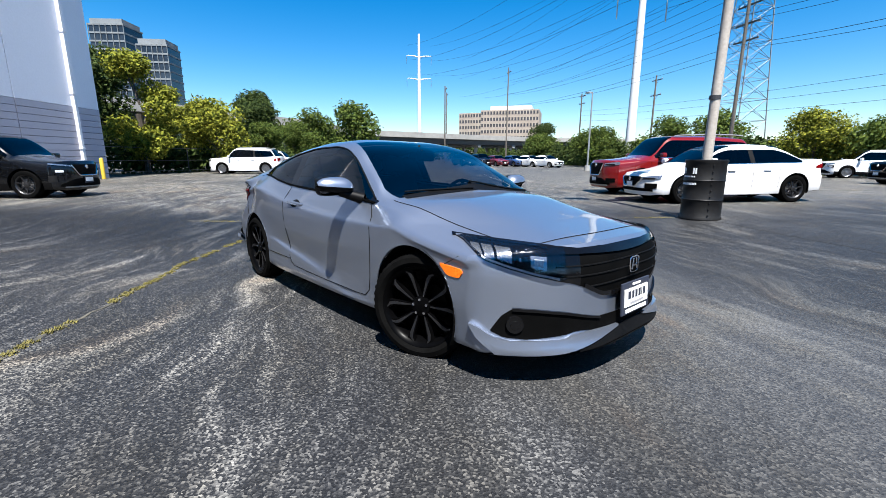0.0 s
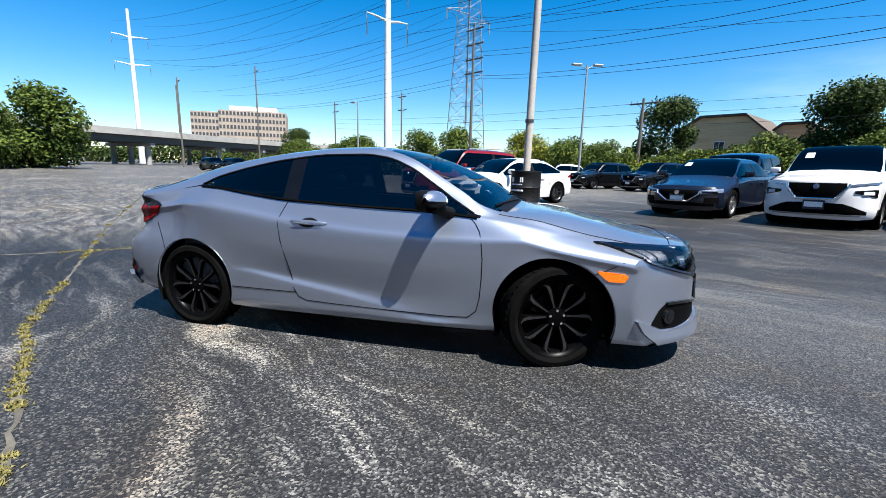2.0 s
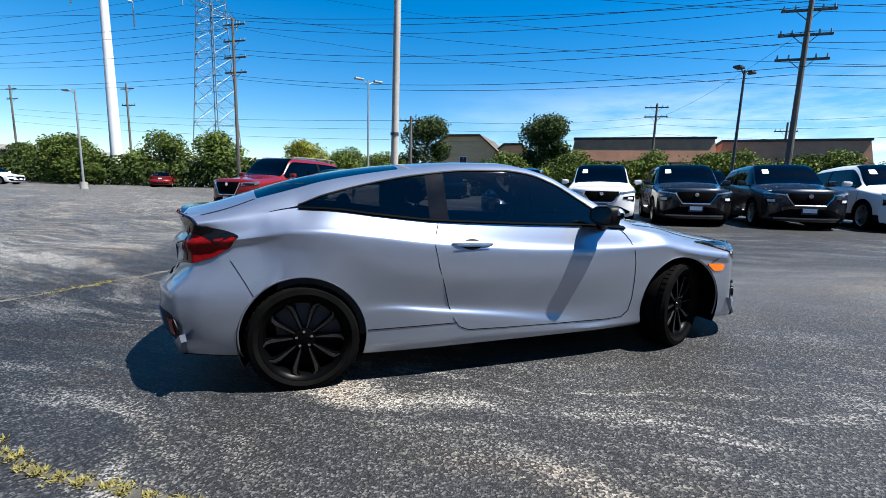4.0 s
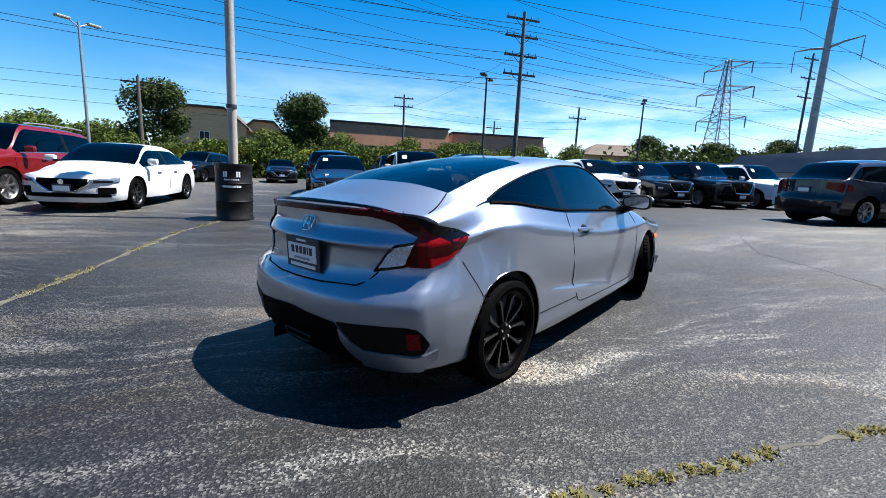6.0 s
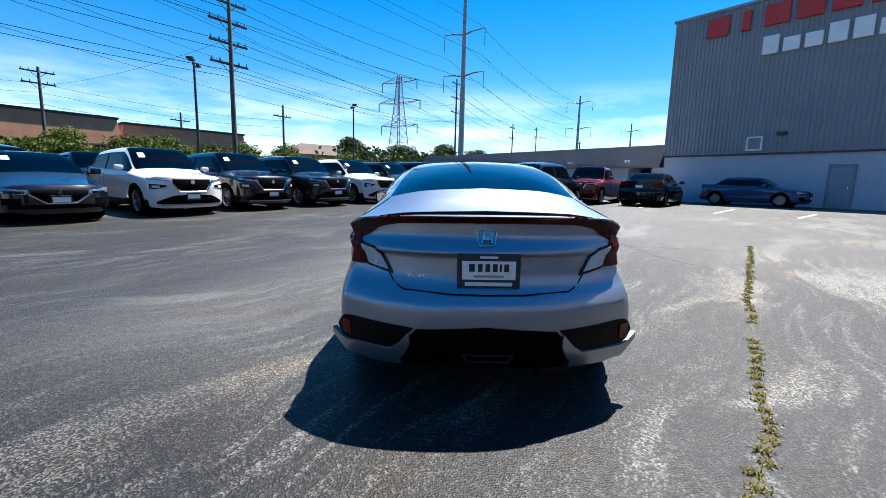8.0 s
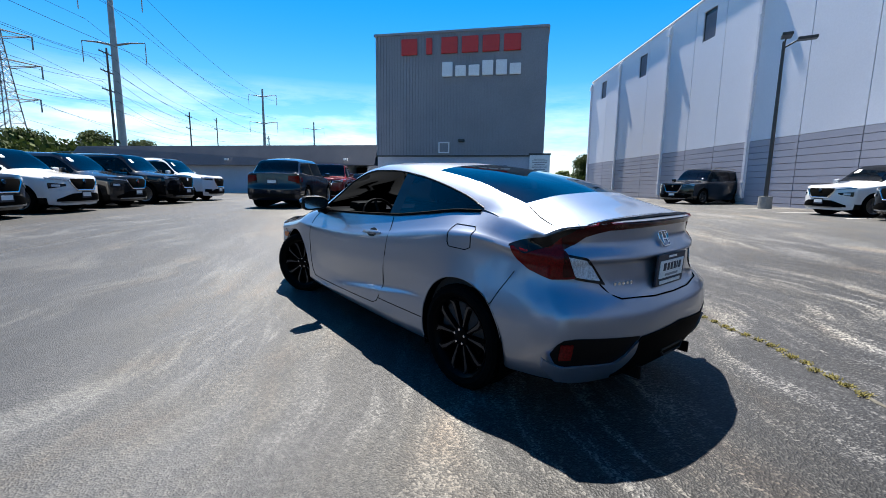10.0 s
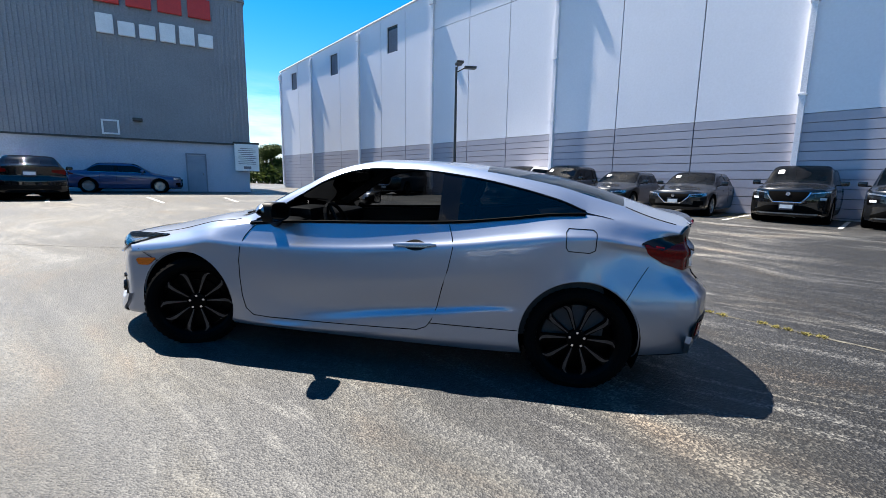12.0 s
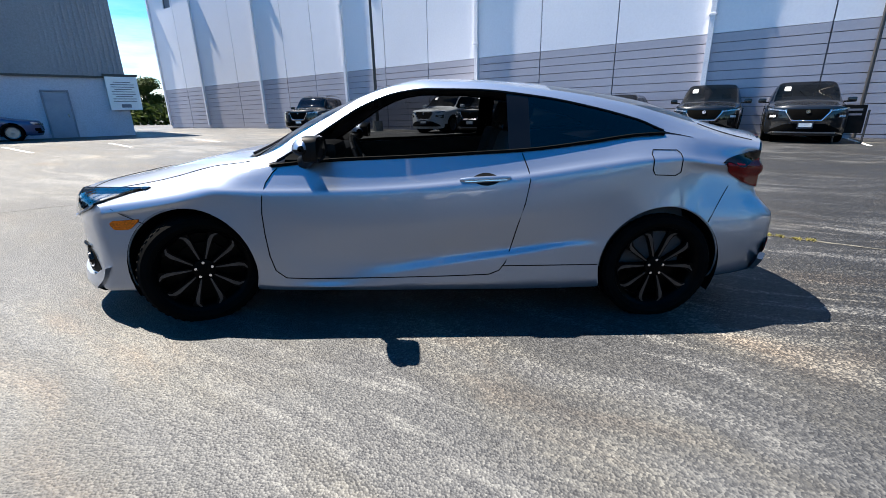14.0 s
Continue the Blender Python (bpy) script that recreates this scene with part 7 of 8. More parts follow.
cable([(22.8, 14.1, 9.6), (34.6, 37.6, 9.0)], 0.5, 0.009)


# ---- trees and hedges ----
def tree_kind(seed, h, r, leaf, count, size, trunk=0.16, low=0.22):
    """A tree with a tapered trunk, limbs and a crown of many small leaf clumps in uneven bunches."""
    rng = random.Random(seed)
    t = thing("tree", Matrix.Translation((0, 0, -500)), "leafy deciduous tree at the edge of the lot", "tree")
    bm = bmesh.new()
    tube(bm, [Vector((0.06 * k * rng.uniform(-1, 1), 0.06 * k * rng.uniform(-1, 1), h * 0.16 * k)) for k in range(4)], trunk, 8)
    blobs = []
    for k in range(13):
        a, z = rng.uniform(0, math.tau), rng.uniform(low + 0.10, 0.90)
        rad = r * (1 - abs(z - 0.52) * 1.15) * rng.uniform(0.35, 0.85)
        c = Vector((rad * math.cos(a), rad * math.sin(a), h * z))
        blobs.append((c, r * rng.uniform(0.34, 0.56)))
        cyl(bm, (0, 0, h * max(0.12, z - 0.30)), c, trunk * 0.45, trunk * 0.10, 5)
    blobs.append((Vector((0, 0, h * 0.86)), r * 0.42))
    part("trunk", bm, BARK, t, smooth=True)
    vs, fs = [], []
    for k in range(count):
        c, br = blobs[rng.randrange(len(blobs))]
        d = Vector((rng.gauss(0, 1), rng.gauss(0, 1), rng.gauss(0, 0.85))).normalized()
        p = c + d * br * (rng.random() ** 0.33) * (1 + 0.35 * noise.noise(c + d * 2.3))
        if p.z < h * low * 0.6:
            continue
        nrm = (d * 0.6 + Vector((rng.gauss(0, 0.6), rng.gauss(0, 0.6), rng.gauss(0.35, 0.5)))).normalized()
        u = nrm.orthogonal().normalized()
        u.rotate(Matrix.Rotation(rng.uniform(0, math.tau), 3, nrm))
        v = nrm.cross(u)
        s = size * rng.uniform(0.55, 1.35)
        b = len(vs)
        vs += [p - u * s, p + v * s * 0.55 - nrm * s * 0.15, p + u * s, p - v * s * 0.55 - nrm * s * 0.15]
        fs += [(b, b + 1, b + 2), (b, b + 2, b + 3)]
    me = bpy.data.meshes.new("crown")
    me.from_pydata([tuple(v) for v in vs], [], fs)
    me.materials.append(leaf)
    cr_ = new("crown", me)
    cr_.parent = t
    return t


TREES = {"a": tree_kind(1, 8.0, 3.0, LEAF_A, 11000, 0.145), "b": tree_kind(2, 6.0, 2.7, LEAF_B, 11000, 0.125, 0.12, 0.08), "c": tree_kind(3, 9.0, 3.2, LEAF_C, 11000, 0.16, 0.18, 0.18), "d": tree_kind(4, 5.0, 2.4, LEAF_A, 9000, 0.12, 0.10, 0.04), "e": tree_kind(5, 10.0, 2.6, LEAF_B, 13000, 0.13, 0.2, 0.06)}
placed = []
rt = random.Random(7)


def plant(k, x, y, scale=1.0, squash=1.0):
    m = pose(x, y, lift(x, y), 0, 0, rt.uniform(0, 360)) @ Matrix.Diagonal((scale, scale, scale * squash, 1))
    if k not in placed:
        placed.append(k)
        TREES[k].matrix_world = m
        return TREES[k]
    return copy_thing(TREES[k], m)


for k, x, y, s, q in (
    # beside the warehouse end
    ("e", -33.0, 2.4, 0.92, 0.90), ("b", -34.5, 7.4, 0.95, 0.95), ("c", -39.0, 0.0, 1.0, 1.0), ("e", -38.0, 5.0, 0.72, 0.9), ("c", -43.0, 8.0, 0.75, 0.9), ("a", -40.0, 13.0, 0.62, 0.9),
    # along the ramp
    ("a", -46.0, 18.5, 1.15, 1.0), ("c", -49.0, 15.0, 0.92, 0.9), ("a", -51.0, 24.0, 1.05, 0.95), ("d", -49.0, 22.0, 1.45, 0.95), ("c", -55.0, 18.0, 1.0, 1.0), ("d", -53.5, 30.0, 1.4, 0.9), ("a", -58.0, 29.0, 0.8, 0.85),
    # middle distance
    ("d", -43.0, 62.0, 0.95, 0.8), ("c", -50.0, 70.0, 0.8, 0.75), ("a", -36.0, 60.0, 0.62, 0.8), ("d", -26.0, 50.0, 0.85, 0.85), ("a", -23.0, 47.5, 0.55, 0.9), ("d", -28.0, 56.0, 0.9, 0.85), ("c", -39.0, 66.0, 0.7, 0.75), ("a", -31.0, 62.0, 0.6, 0.8), ("d", -18.5, 52.0, 0.95, 0.9), ("d", -12.0, 49.0, 0.95, 0.9), ("c", -60.0, 85.0, 1.1, 0.9), ("a", -75.0, 80.0, 0.9, 0.8),
    # hedge line behind the rows
    ("c", 10.8, 48.0, 0.98, 0.98), ("a", 8.4, 50.5, 0.95, 0.95), ("c", 26.5, 46.0, 0.95, 1.0), ("b", -2.6, 38.0, 0.85, 0.95), ("d", 1.6, 40.0, 0.68, 0.9), ("d", 4.6, 37.5, 0.61, 0.9), ("a", 8.6, 36.5, 0.59, 0.95), ("b", 12.0, 34.0, 0.58, 0.85), ("d", 15.0, 34.0, 0.65, 0.9), ("c", 23.6, 42.5, 0.98, 1.0), ("b", 18.6, 33.5, 0.58, 0.80), ("d", 21.5, 32.0, 0.68, 0.9), ("b", 24.5, 30.5, 0.61, 0.85), ("d", 27.5, 29.0, 0.68, 0.9), ("b", 30.0, 27.0, 0.61, 0.85), ("d", 32.5, 25.0, 0.68, 0.9), ("b", 34.5, 22.8, 0.65, 0.85), ("d", 36.5, 20.5, 0.65, 0.9), ("a", 40.5, 19.5, 0.52, 0.95), ("d", 39.0, 17.0, 0.68, 0.9), ("b", 42.0, 14.5, 0.61, 0.9), ("d", 44.5, 12.0, 0.65, 0.85), ("c", 36.0, 31.0, 0.54, 0.9), ("c", 45.0, 28.0, 0.58, 0.85),
    # beyond the far rows
    ("c", 60.0, 8.0, 0.8, 0.85), ("a", 66.0, 6.0, 0.85, 0.9), ("c", 75.0, 3.0, 0.95, 0.9), ("a", 84.0, -1.0, 0.95, 0.9), ("c", 93.0, -4.0, 1.0, 0.9), ("a", 100.0, -12.0, 1.0, 0.9), ("c", 70.0, -4.0, 0.65, 0.8), ("a", 110.0, -20.0, 0.9, 0.9), ("d", 60.0, 2.0, 0.9, 0.8), ("a", 88.0, 8.0, 1.0, 0.9), ("c", 55.0, 14.0, 0.8, 0.9), ("a", 60.0, -26.0, 0.95, 1.0),
    # gap between shop and warehouse
    ("a", 54.0, -76.0, 1.05, 0.95), ("c", 50.0, -78.0, 0.9, 0.9), ("a", 58.0, -72.0, 1.0, 0.95), ("c", 46.0, -74.0, 0.9, 0.9), ("a", 62.0, -80.0, 1.0, 1.0),
):
    plant(k, x, y, s, q)


def hedge(pts, h, depth, leaf, count, size, name="hedge"):
    """A ragged belt of scrub along a line."""
    rng = random.Random(len(pts) * 31 + int(h * 10))
    vs, fs = [], []
    segs = list(zip(pts, pts[1:]))
    lens = [math.dist(a, b) for a, b in segs]
    for _ in range(count):
        (a, b), = rng.choices(segs, lens)
        t = rng.random()
        x, y = a[0] + (b[0] - a[0]) * t, a[1] + (b[1] - a[1]) * t
        hh = h * (0.72 + 0.45 * noise.noise(Vector((x * 0.35, y * 0.35, 0.3))))
        x, y = x + rng.gauss(0, depth / 2), y + rng.gauss(0, depth / 2)
        p = Vector((x, y, lift(x, y) + hh * rng.random() ** 0.7))
        nrm = Vector((rng.gauss(0, 1), rng.gauss(0, 1), rng.gauss(0.4, 0.6))).normalized()
        u = nrm.orthogonal().normalized()
        v = nrm.cross(u)
        s = size * rng.uniform(0.6, 1.4)
        k = len(vs)
        vs += [p - u * s, p + v * s * 0.6, p + u * s, p - v * s * 0.6]
        fs += [(k, k + 1, k + 2), (k, k + 2, k + 3)]
    me = bpy.data.meshes.new(name)
    me.from_pydata([tuple(v) for v in vs], [], fs)
    me.materials.append(leaf)
    tagged(new(name, me), "ragged green scrub along the fence line", "hedge", kind="stuff")


hedge([(-4, 40), (6, 36.5), (16, 33), (26, 28.5), (36, 20.5), (46, 11)], 3.7, 1.6, LEAF_A, 46000, 0.13)
hedge([(-2, 41), (14, 35), (30, 28), (44, 14)], 3.1, 1.8, LEAF_B, 24000, 0.12)
hedge([(-75, 84), (-52, 72), (-38, 60), (-20, 50), (-6, 46)], 3.4, 2.2, LEAF_C, 26000, 0.20)
hedge([(-33, -1), (-36, 6), (-42, 14), (-50, 22), (-56, 32)], 2.4, 1.6, LEAF_C, 14000, 0.16)
hedge([(46, 11), (60, 4), (80, 0), (105, -12), (130, -26)], 6.6, 4.0, LEAF_C, 34000, 0.24)
hedge([(2, 42), (12, 39.5), (20, 40), (30, 35), (40, 27)], 3.2, 3.0, LEAF_C, 26000, 0.16)
hedge([(-200, 40), (-170, 90), (-125, 122), (-85, 138)], 8.0, 6.0, LEAF_C, 14000, 0.55)
hedge([(40, -70), (52, -76), (66, -82)], 4.0, 2.5, LEAF_C, 3500, 0.34)


def wall_sign_black():
    x, y = -11.3, -8.2
    t = thing("sign_stand", pose(x, y, lift(x, y), 0, 0, 53.5), "black sign panel on a post beside the warehouse cars", "sign")
    bm = bmesh.new()
    box(bm, (0, 0, 0.62), (0.05, 0.50, 0.72), bevel=0.01)
    part("panel", bm, TRIM, t)
    bm = bmesh.new()
    for z in (0.86, 0.74):
        box(bm, (0.028, 0, z), (0.006, 0.34, 0.05))
    part("lettering", bm, JOINT, t)
    for y_ in (-0.3, 0.3):
        bm = bmesh.new()
        cyl(bm, (0, y_, 0), (0, y_, 0.85), 0.025)
        part("leg", bm, DARKSTEEL, t)


wall_sign_black()


def bollard(x, y):
    t = thing("bollard", pose(x, y, lift(x, y)), "yellow steel bollard at the warehouse corner", "bollard")
    bm = bmesh.new()
    revolve(bm, [(0.09, 0), (0.09, 1.0), (0.075, 1.05), (0.04, 1.08), (0, 1.09)], 16, "Z")
    part("post", bm, YELLOW, t, smooth=True)


bollard(-25.2, -0.6)


# ---- overpass, office, towers, houses ----
def overpass():
    pts = [Vector(p) for p in ((-55, -6, 7.0), (-70.5, 32.4, 6.6), (-84.7, 50.2, 6.5), (-84.5, 90, 6.6), (-82, 118, 6.7), (-70, 170, 7.4), (-30, 260, 9))]
    ov = thing("overpass", Matrix(), "long concrete highway overpass on round piers", "bridge")
    bm, br, bg = bmesh.new(), bmesh.new(), bmesh.new()
    fine = []
    for a, b in zip(pts, pts[1:]):
        fine += [a.lerp(b, k / 4) for k in range(4)]
    fine.append(pts[-1])
    def strip(bm_, o0, o1, z0, z1):
        rows = []
        for i, p in enumerate(fine):
            d = (fine[min(i + 1, len(fine) - 1)] - fine[max(i - 1, 0)]).normalized()
            n_ = Vector((d.y, -d.x, 0))
            rows.append([p + n_ * o0 + Vector((0, 0, z0)), p + n_ * o1 + Vector((0, 0, z0)), p + n_ * o1 + Vector((0, 0, z1)), p + n_ * o0 + Vector((0, 0, z1)), p + n_ * o0 + Vector((0, 0, z0))])
        sheet(bm_, rows)
        bmesh.ops.recalc_face_normals(bm_, faces=bm_.faces)
    strip(bm, -14, 0.3, -0.55, -0.25)
    part("deck", bm, CONCRETE, ov)
    strip(br, 0.0, 0.3, -0.25, 0.75)
    strip(br, -14, -13.7, -0.25, 0.75)
    part("parapet", br, CONCRETE, ov)
    for o in (-1.0, -4.5, -8.0, -11.5):
        bg = bmesh.new()
        strip(bg, o - 0.3, o + 0.3, -1.9, -0.56)
        part("girder", bg, DARKSTEEL, ov)
    for p in fine[2::2]:
        pr = new("pier")
        pr.parent = ov
        for o in (-2.0, -7.0, -12.0):
            bm = bmesh.new()
            cyl(bm, (p.x + o, p.y, -0.5), (p.x + o, p.y, p.z - 2.5), 0.55, 0.55, 14)
            part("column", bm, CONCRETE, pr, smooth=True)
        bm = bmesh.new()
        box(bm, (p.x - 7.0, p.y, p.z - 2.25), (13, 1.1, 0.7))
        part("pier_cap", bm, CONCRETE, pr)


overpass()


def slab_block(name, label, m, w, d, storeys, fh, cols, wall, glassm, roof_h, sides=((0, 1), (1, 1))):
    """A far office block: solid floors, with each window a recessed pane of its own."""
    b = thing(name, m, label, "building")
    H = storeys * fh
    bm = bmesh.new()
    box(bm, (w / 2, d / 2, H / 2), (w, d - 0.02, H))
    part("wall", bm, wall, b)
    bm = bmesh.new()
    box(bm, (w * 0.5, d / 2, H + roof_h / 2), (w * 0.72, d * 0.6, roof_h))
    part("roof_plant", bm, WHITESTEEL, b)
    def wins(length, n, place):
        pane = None
        for k in range(storeys):
            for i in range(n):
                c = (i + 0.5) * length / n
                if pane is None:
                    q = bmesh.new()
                    box(q, (0, 0, 0), (length / n * 0.62, 0.16, fh * 0.50))
                    o = part("window", q, glassm, b)
                    pane = o.data
                else:
                    o = new("window", pane)
                    o.parent = b
                o.matrix_basis = place(c, k * fh + fh * 0.55)
    wins(w, cols, lambda c, z: pose(c, -0.03, z))
    wins(d, max(4, int(cols * d / w)), lambda c, z: pose(-0.03, c, z, 0, 0, 90))
    return b


slab_block("office_building", "long tan office block with rows of dark windows", pose(-165, 174.3, 0, 0, 0, 33.0), 31.0, 26.0, 8, 3.25, 19, TANBRICK, OFFGLASS, 2.6)
slab_block("office_building", "tan office wing with rows of dark windows", pose(-176.0, 168.5, 0, 0, 0, 30.0), 12.5, 18.0, 8, 3.1, 8, TANBRICK, OFFGLASS, 0.4)


def glass_tower(m, w, d, storeys, fh, label):
    b = thing("high_rise", m, label, "high-rise")
    for k in range(storeys):
        bm = bmesh.new()
        box(bm, (w / 2, d / 2, k * fh + fh * 0.40), (w - 0.5, d - 0.5, fh * 0.80))
        part("glazing_band", bm, TOWERGLASS, b)
        bm = bmesh.new()
        box(bm, (w / 2, d / 2, k * fh + fh * 0.90), (w, d, fh * 0.20 - 0.02))
        part("floor_band", bm, TOWERBAND, b)
    for i in range(7):
        bm = bmesh.new()
        box(bm, (w * i / 6, -0.05, storeys * fh / 2), (0.22, 0.4, storeys * fh))
        part("mullion", bm, TOWERBAND, b)
    bm = bmesh.new()
    box(bm, (w / 2, d / 2, storeys * fh + 1.2), (w * 0.9, d * 0.9, 2.4))
    part("roof_plant", bm, TOWERBAND, b)


glass_tower(pose(-286, 18.5, 0, 0, 0, 52), 17.0, 16.0, 17, 3.85, "tall glass apartment tower with pale floor bands")
glass_tower(pose(-253, 33.0, 0, 0, 0, 56), 13.5, 14.0, 14, 3.75, "glass apartment tower with pale floor bands")


def house(x, y, turn, w, d, eave, ridge, label, wall=None, wins=3, flat=False, roofm=None, gable=False):
    h = thing("house", pose(x, y, lift(x, y) - 0.3, 0, 0, turn), label, "house")
    bm = bmesh.new()
    prof = [(-w / 2, 0.0), (-w / 2, eave), (-w * 0.24, ridge), (w * 0.24, ridge), (w / 2, eave - 0.5), (w / 2, 0.0)] if gable else [(-w / 2, 0.0), (-w / 2, eave), (w / 2, eave), (w / 2, 0.0)]
    ring = [[bm.verts.new((x_, y_, z_)) for x_, z_ in prof] for y_ in (-d / 2, d / 2)]
    bm.faces.new(ring[0]); bm.faces.new(ring[1][::-1])
    for k in range(len(prof)):
        k2 = (k + 1) % len(prof)
        bm.faces.new((ring[0][k2], ring[0][k], ring[1][k], ring[1][k2]))
    bmesh.ops.recalc_face_normals(bm, faces=bm.faces)
    part("wall", bm, wall or TANSHADE, h)
    bm = bmesh.new()
    if gable:
        line = [(-w / 2 - 0.45, eave - 0.45), (-w * 0.25, ridge + 0.03), (w * 0.25, ridge + 0.03), (w / 2 + 0.45, eave - 0.95)]
        for (xa, za), (xb, zb) in zip(line, line[1:]):
            v = [bm.verts.new((x_, y_, z_ + t_)) for t_ in (0.0, 0.24) for x_, z_ in ((xa, za), (xb, zb)) for y_ in (-d / 2 - 0.4, d / 2 + 0.4)]
            for q in ((0, 1, 3, 2), (4, 6, 7, 5), (0, 2, 6, 4), (1, 5, 7, 3), (0, 4, 5, 1), (2, 3, 7, 6)):
                bm.faces.new([v[k] for k in q])
        bmesh.ops.recalc_face_normals(bm, faces=bm.faces)
    elif flat:
        box(bm, (0, 0, eave + 0.12), (w + 0.5, d + 0.5, 0.26))
        skirt = bmesh.new()
        loops = [[skirt.verts.new((sx * (w / 2 + o), sy * (d / 2 + o), z)) for sx, sy in ((-1, -1), (1, -1), (1, 1), (-1, 1))] for o, z in ((0.02, eave * 0.60), (0.50, eave * 0.60), (0.50, eave * 0.62), (0.10, eave - 0.02))]
        for a, b in zip(loops, loops[1:]):
            for k in range(4):
                skirt.faces.new((a[k], a[(k + 1) % 4], b[(k + 1) % 4], b[k]))
        bmesh.ops.recalc_face_normals(skirt, faces=skirt.faces)
        part("mansard", skirt, MANSARD, h, "steep brown shingle skirt")
    else:
        i, o = d * 0.5, 0.5
        v = [bm.verts.new(p) for p in ((-w / 2 - o, -d / 2 - o, eave), (w / 2 + o, -d / 2 - o, eave), (w / 2 + o, d / 2 + o, eave), (-w / 2 - o, d / 2 + o, eave), (-w / 2 + i * 0.5, 0, ridge), (w / 2 - i * 0.5, 0, ridge))]
        for q in ((0, 1, 5, 4), (2, 3, 4, 5), (1, 2, 5), (3, 0, 4), (3, 2, 1, 0)):
            bm.faces.new([v[k] for k in q])
    part("roof", bm, roofm or SHINGLE, h)
    for s, ln in ((-1, w),):
        for k in range(wins):
            for z in (1.8, 4.6):
                if z + 0.8 > eave:
                    continue
                wd = new("window")
                wd.parent = h
                xx = -ln / 2 + (k + 0.5) * ln / wins
                bm = bmesh.new()
                box(bm, (xx, s * (d / 2 + 0.02), z), (1.1, 0.06, 1.2))
                part("window_frame", bm, SIGNWHITE, wd)
                bm = bmesh.new()
                for dx in (-0.26, 0.26):
                    box(bm, (xx + dx, s * (d / 2 + 0.06), z), (0.46, 0.03, 1.04))
                part("pane", bm, OFFGLASS, wd)
    return h


house(20.6, 58.8, -33, 9.2, 10.0, 6.5, 7.9, "brown timber townhouse with a clipped gable roof", wins=1, gable=True)
house(27.2, 57.2, -33, 5.0, 9.0, 5.9, 6.9, "brown timber townhouse with a stepped roof", wins=2, gable=True)
house(39.5, 46.0, -35, 15.6, 9.0, 7.2, 7.6, "long tan flat-roofed apartment block", wins=5, flat=True, roofm=ROOFING)
house(54.5, 38.2, -41, 13.6, 9.0, 7.0, 7.4, "tan flat-roofed apartment block", wins=3, flat=True, roofm=ROOFING)
house(61.5, 20.0, -52, 12.0, 9.0, 4.6, 6.4, "brown house with a low shingle roof", wins=3)
house(75.0, 26.0, -52, 12.0, 9.0, 4.6, 6.4, "brown house with a low shingle roof", wins=3)


def fence(pts, h=1.8):
    f = thing("fence", Matrix(), "dark chain fence along the back of the lot", "fence")
    for (a, b) in zip(pts, pts[1:]):
        n = max(2, int(math.dist(a, b) / 3.0))
        for k in range(n):
            x, y = a[0] + (b[0] - a[0]) * k / n, a[1] + (b[1] - a[1]) * k / n
            bm = bmesh.new()
            cyl(bm, (x, y, lift(x, y)), (x, y, lift(x, y) + h), 0.035, n=6)
            part("post", bm, DARKSTEEL, f)
        for z in (0.2, h * 0.5, h - 0.05):
            bm = bmesh.new()
            cyl(bm, (a[0], a[1], lift(*a) + z), (b[0], b[1], lift(*b) + z), 0.02, n=5)
            part("rail", bm, DARKSTEEL, f)


fence([(-30, -0.5), (-33.5, 5.0), (-40, 12.5), (-48, 20.5)])


# ---- marks on the lot ----
def crack(pts, wide, name="crack", tufts=0, seed=1):
    rng = random.Random(seed)
    fine = []
    for a, b in zip(pts, pts[1:]):
        n = max(2, int(math.dist(a, b) / 0.10))
        for k in range(n):
            t = k / n
            fine.append((a[0] + (b[0] - a[0]) * t + rng.gauss(0, 0.012), a[1] + (b[1] - a[1]) * t + rng.gauss(0, 0.012)))
    fine.append(pts[-1])
    bm = bmesh.new()
    rows = []
    for i, (x, y) in enumerate(fine):
        p, q = fine[max(0, i - 1)], fine[min(len(fine) - 1, i + 1)]
        d = Vector((q[0] - p[0], q[1] - p[1], 0)).normalized()
        n_ = Vector((-d.y, d.x, 0))
        w = wide * rng.uniform(0.25, 1.1)
        c = Vector((x, y, lift(x, y)))
        rows.append([c + n_ * w * k + Vector((0, 0, z)) for k, z in ((-0.5, 0.003), (-0.2, 0.005), (0.2, 0.005), (0.5, 0.003))])
    sheet(bm, rows)
    tagged(part(name, bm, GRIT if tufts else TAR), "gritty crack across the asphalt", "crack", kind="structure")
    if tufts:
        vs, fs = [], []
        for _ in range(tufts):
            i = rng.randrange(len(fine))
            if noise.noise(Vector((fine[i][0] * 1.6, fine[i][1] * 1.6, seed))) < ((-0.36 if fine[i][0] > -3.0 else 0.16) if seed == 3 else -0.12):
                continue
            x, y = fine[i][0] + rng.gauss(0, wide * 0.40), fine[i][1] + rng.gauss(0, wide * 0.40)
            z = lift(x, y)
            a, ln, hh = rng.uniform(0, math.tau), rng.uniform(0.006, 0.030), rng.uniform(0.004, 0.024)
            u = Vector((math.cos(a), math.sin(a), 0))
            p = Vector((x, y, z + 0.003))
            k = len(vs)
            vs += [p - u.cross(Vector((0, 0, 1))) * 0.005, p + u.cross(Vector((0, 0, 1))) * 0.005, p + u * ln + Vector((0, 0, hh))]
            fs.append((k, k + 1, k + 2))
        me = bpy.data.meshes.new("weeds")
        me.from_pydata([tuple(v) for v in vs], [], fs)
        me.materials.append(WEED)
        tagged(new("weeds", me), "low yellow-green weeds growing in a crack", "weeds", kind="stuff")


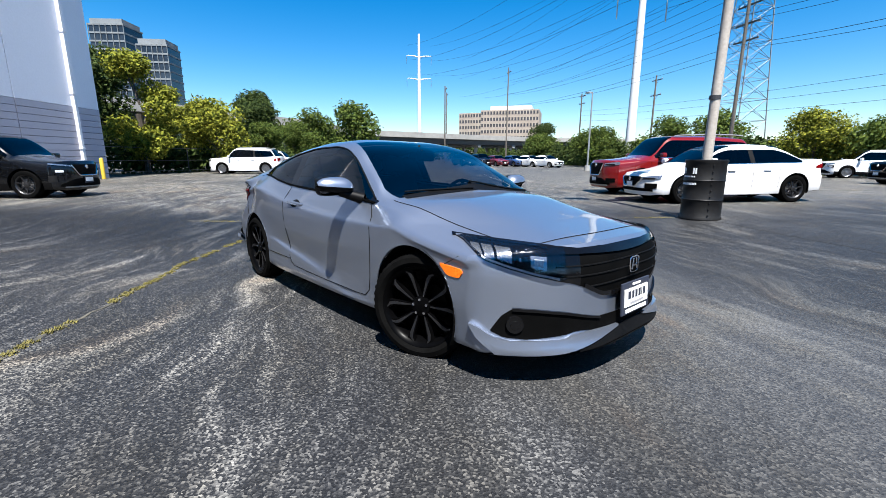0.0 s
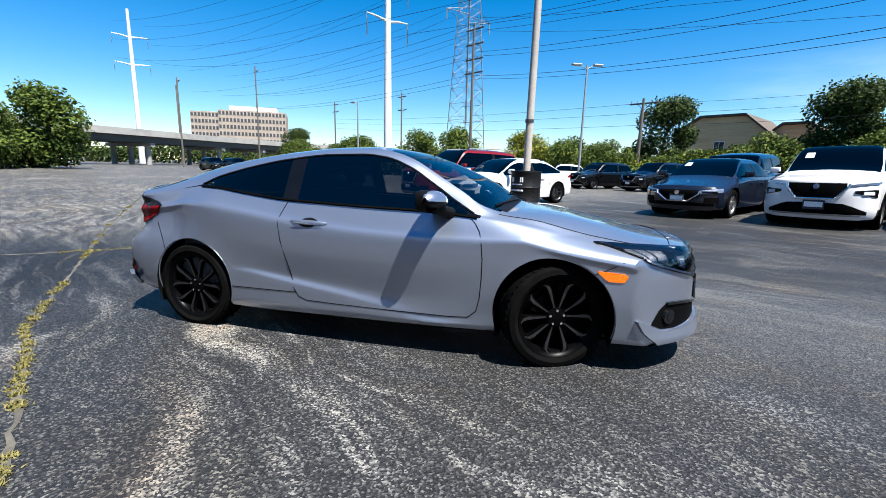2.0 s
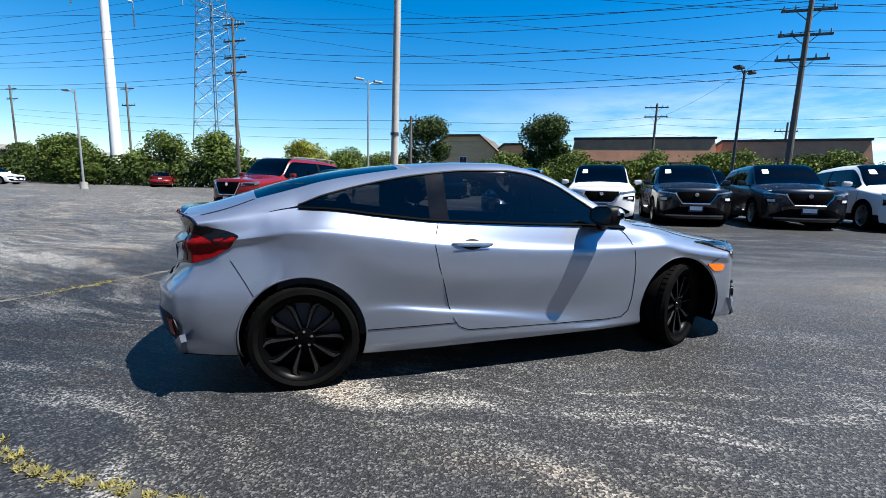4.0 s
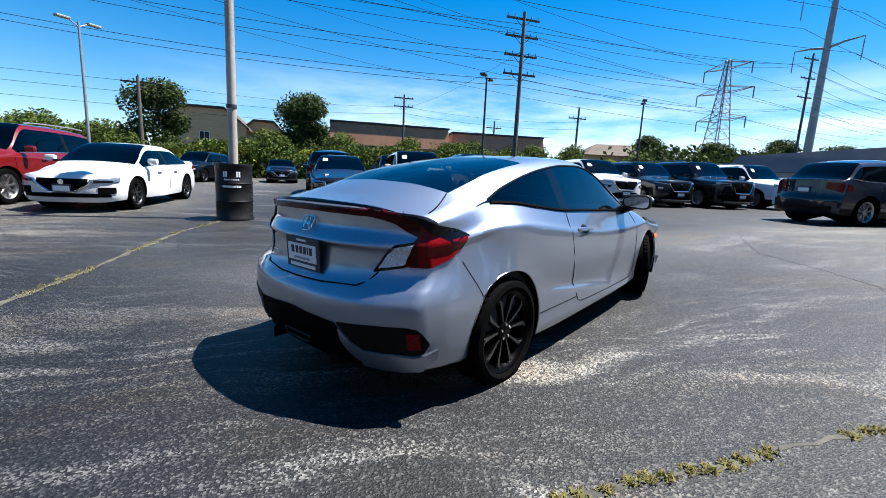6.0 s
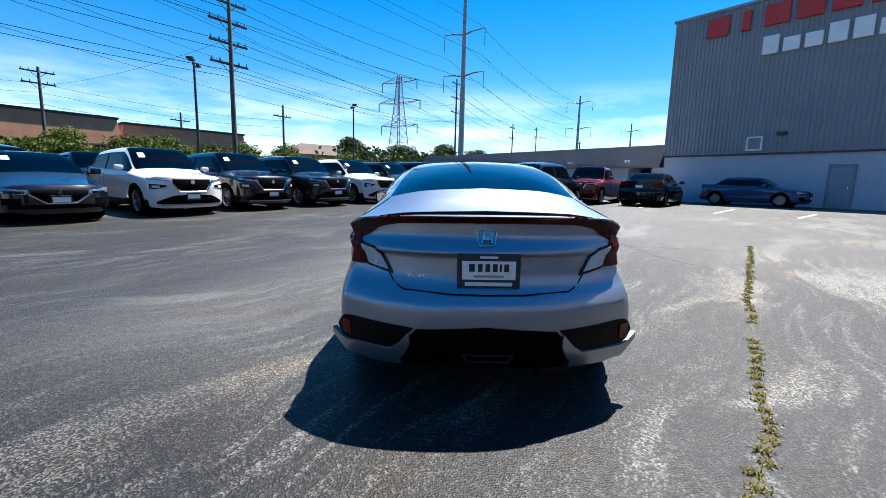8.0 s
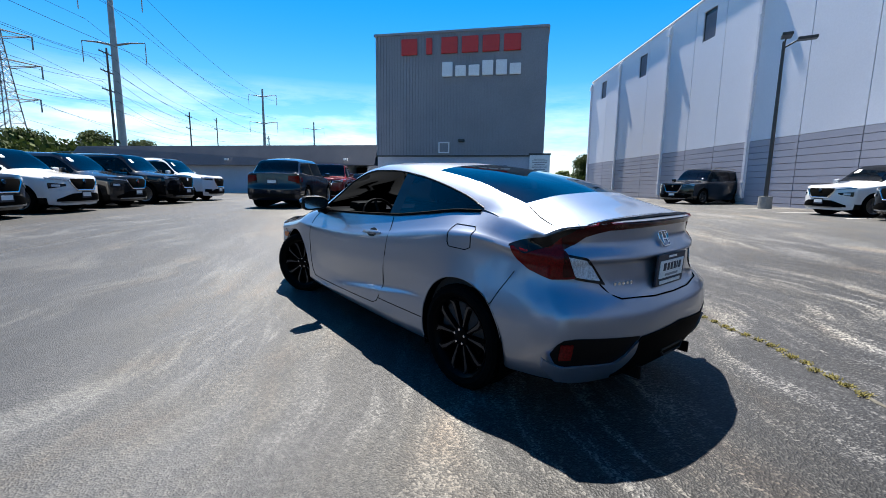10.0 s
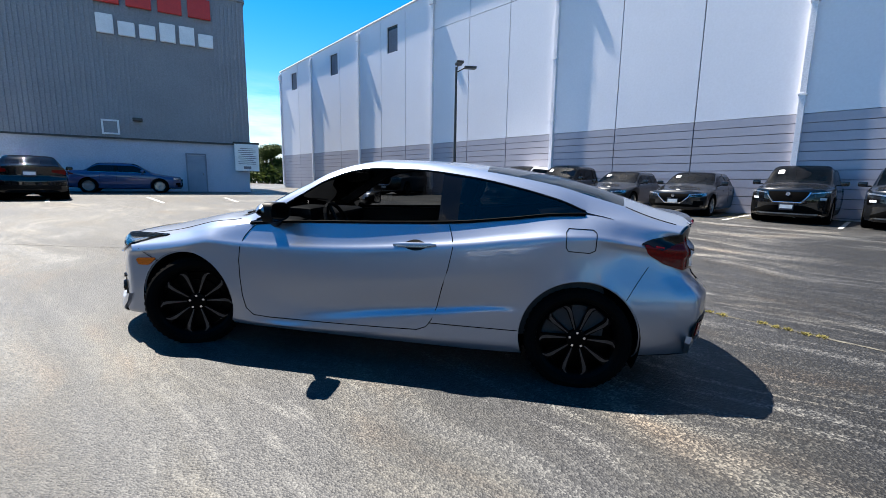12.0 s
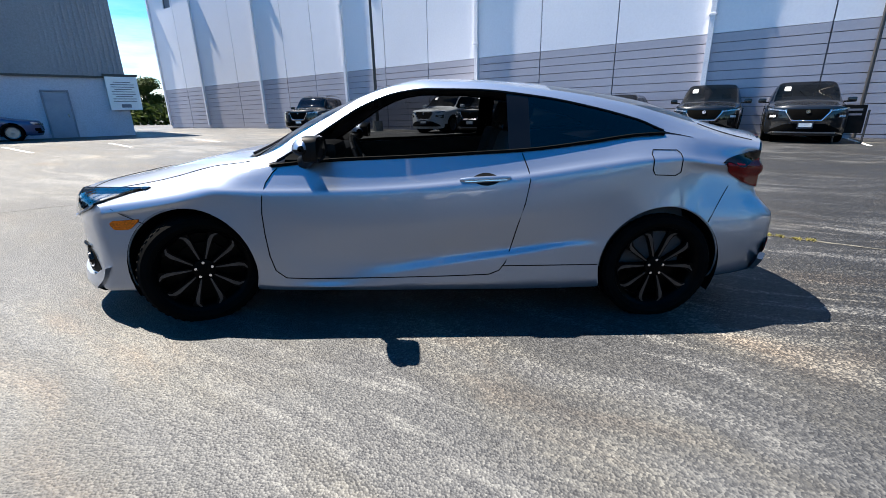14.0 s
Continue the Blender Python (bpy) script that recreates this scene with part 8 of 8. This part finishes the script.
crack([(3.0, -4.9), (1.46, -3.85), (-0.13, -2.78), (-0.62, -2.50), (-1.12, -2.18), (-1.80, -1.74), (-2.38, -1.40), (-2.95, -0.92), (-3.6, -0.35), (-6.5, 2.2), (-11, 6.5)], 0.045, tufts=13000, seed=3)
crack([(-6.0, -0.6), (-4.0, 1.9), (-2.69, 3.57), (-2.04, 4.44), (-0.95, 5.82), (0.10, 6.75)], 0.10, tufts=3500, seed=5)
crack([(0.3, 7.0), (3.66, 4.53), (5.19, 3.63), (7.47, 1.87), (10.31, -0.43), (14, -3.5)], 0.035, seed=6)
crack([(4.8, -1.6), (3.93, -2.39), (3.22, -2.88), (2.6, -4.2)], 0.02, seed=7)
crack([(3.2, -2.86), (2.12, -3.0), (1.4, -3.3)], 0.018, seed=8)
crack([(8.0, -1.0), (6.4, -1.2), (4.8, -1.6)], 0.018, seed=9)
crack([(-9.0, 9.5), (-5.0, 12.0), (-1.0, 16.0), (3, 19.5)], 0.06, tufts=500, seed=12)


def stripe(a, b, wide=0.10):
    a, b = Vector((*a, 0)), Vector((*b, 0))
    d = (b - a).normalized()
    n_ = Vector((-d.y, d.x, 0)) * wide / 2
    bm = bmesh.new()
    rows = []
    for k in range(13):
        p = a.lerp(b, k / 12)
        rows.append([Vector((q.x, q.y, lift(q.x, q.y) + 0.004)) for q in (p - n_, p + n_)])
    sheet(bm, rows)
    tagged(part("parking_line", bm, LINEP), "worn white parking line", "line", kind="structure")


for k in range(-6, 3):
    x, y = -8.2 - 0.804 * (1.22 + 2.55 * k), -9.8 + 0.594 * (1.22 + 2.55 * k)
    stripe((x + 0.2, y + 0.3), (x - 2.8, y - 3.8))
stripe((13.4, -11.2), (10.2, -8.5)); stripe((11.0, -12.5), (8.7, -10.1)); stripe((9.2, -14.6), (7.0, -12.0)); stripe((16.0, -9.6), (13.0, -7.2))
crack([(-6.0, -12.6), (-7.6, -11.6), (-8.6, -10.9)], 0.16, name="verge", tufts=2200, seed=21)
crack([(-10.2, -9.6), (-11.4, -8.7), (-12.6, -7.8)], 0.22, name="verge", tufts=3000, seed=23)
# weeds at the foot of the warehouse wall
crack([tuple((W0 + WD * t + WN * 0.22)[:2]) for t in (37.7, 39.2, 40.8, 42.8)], 0.22, tufts=2600, seed=14)
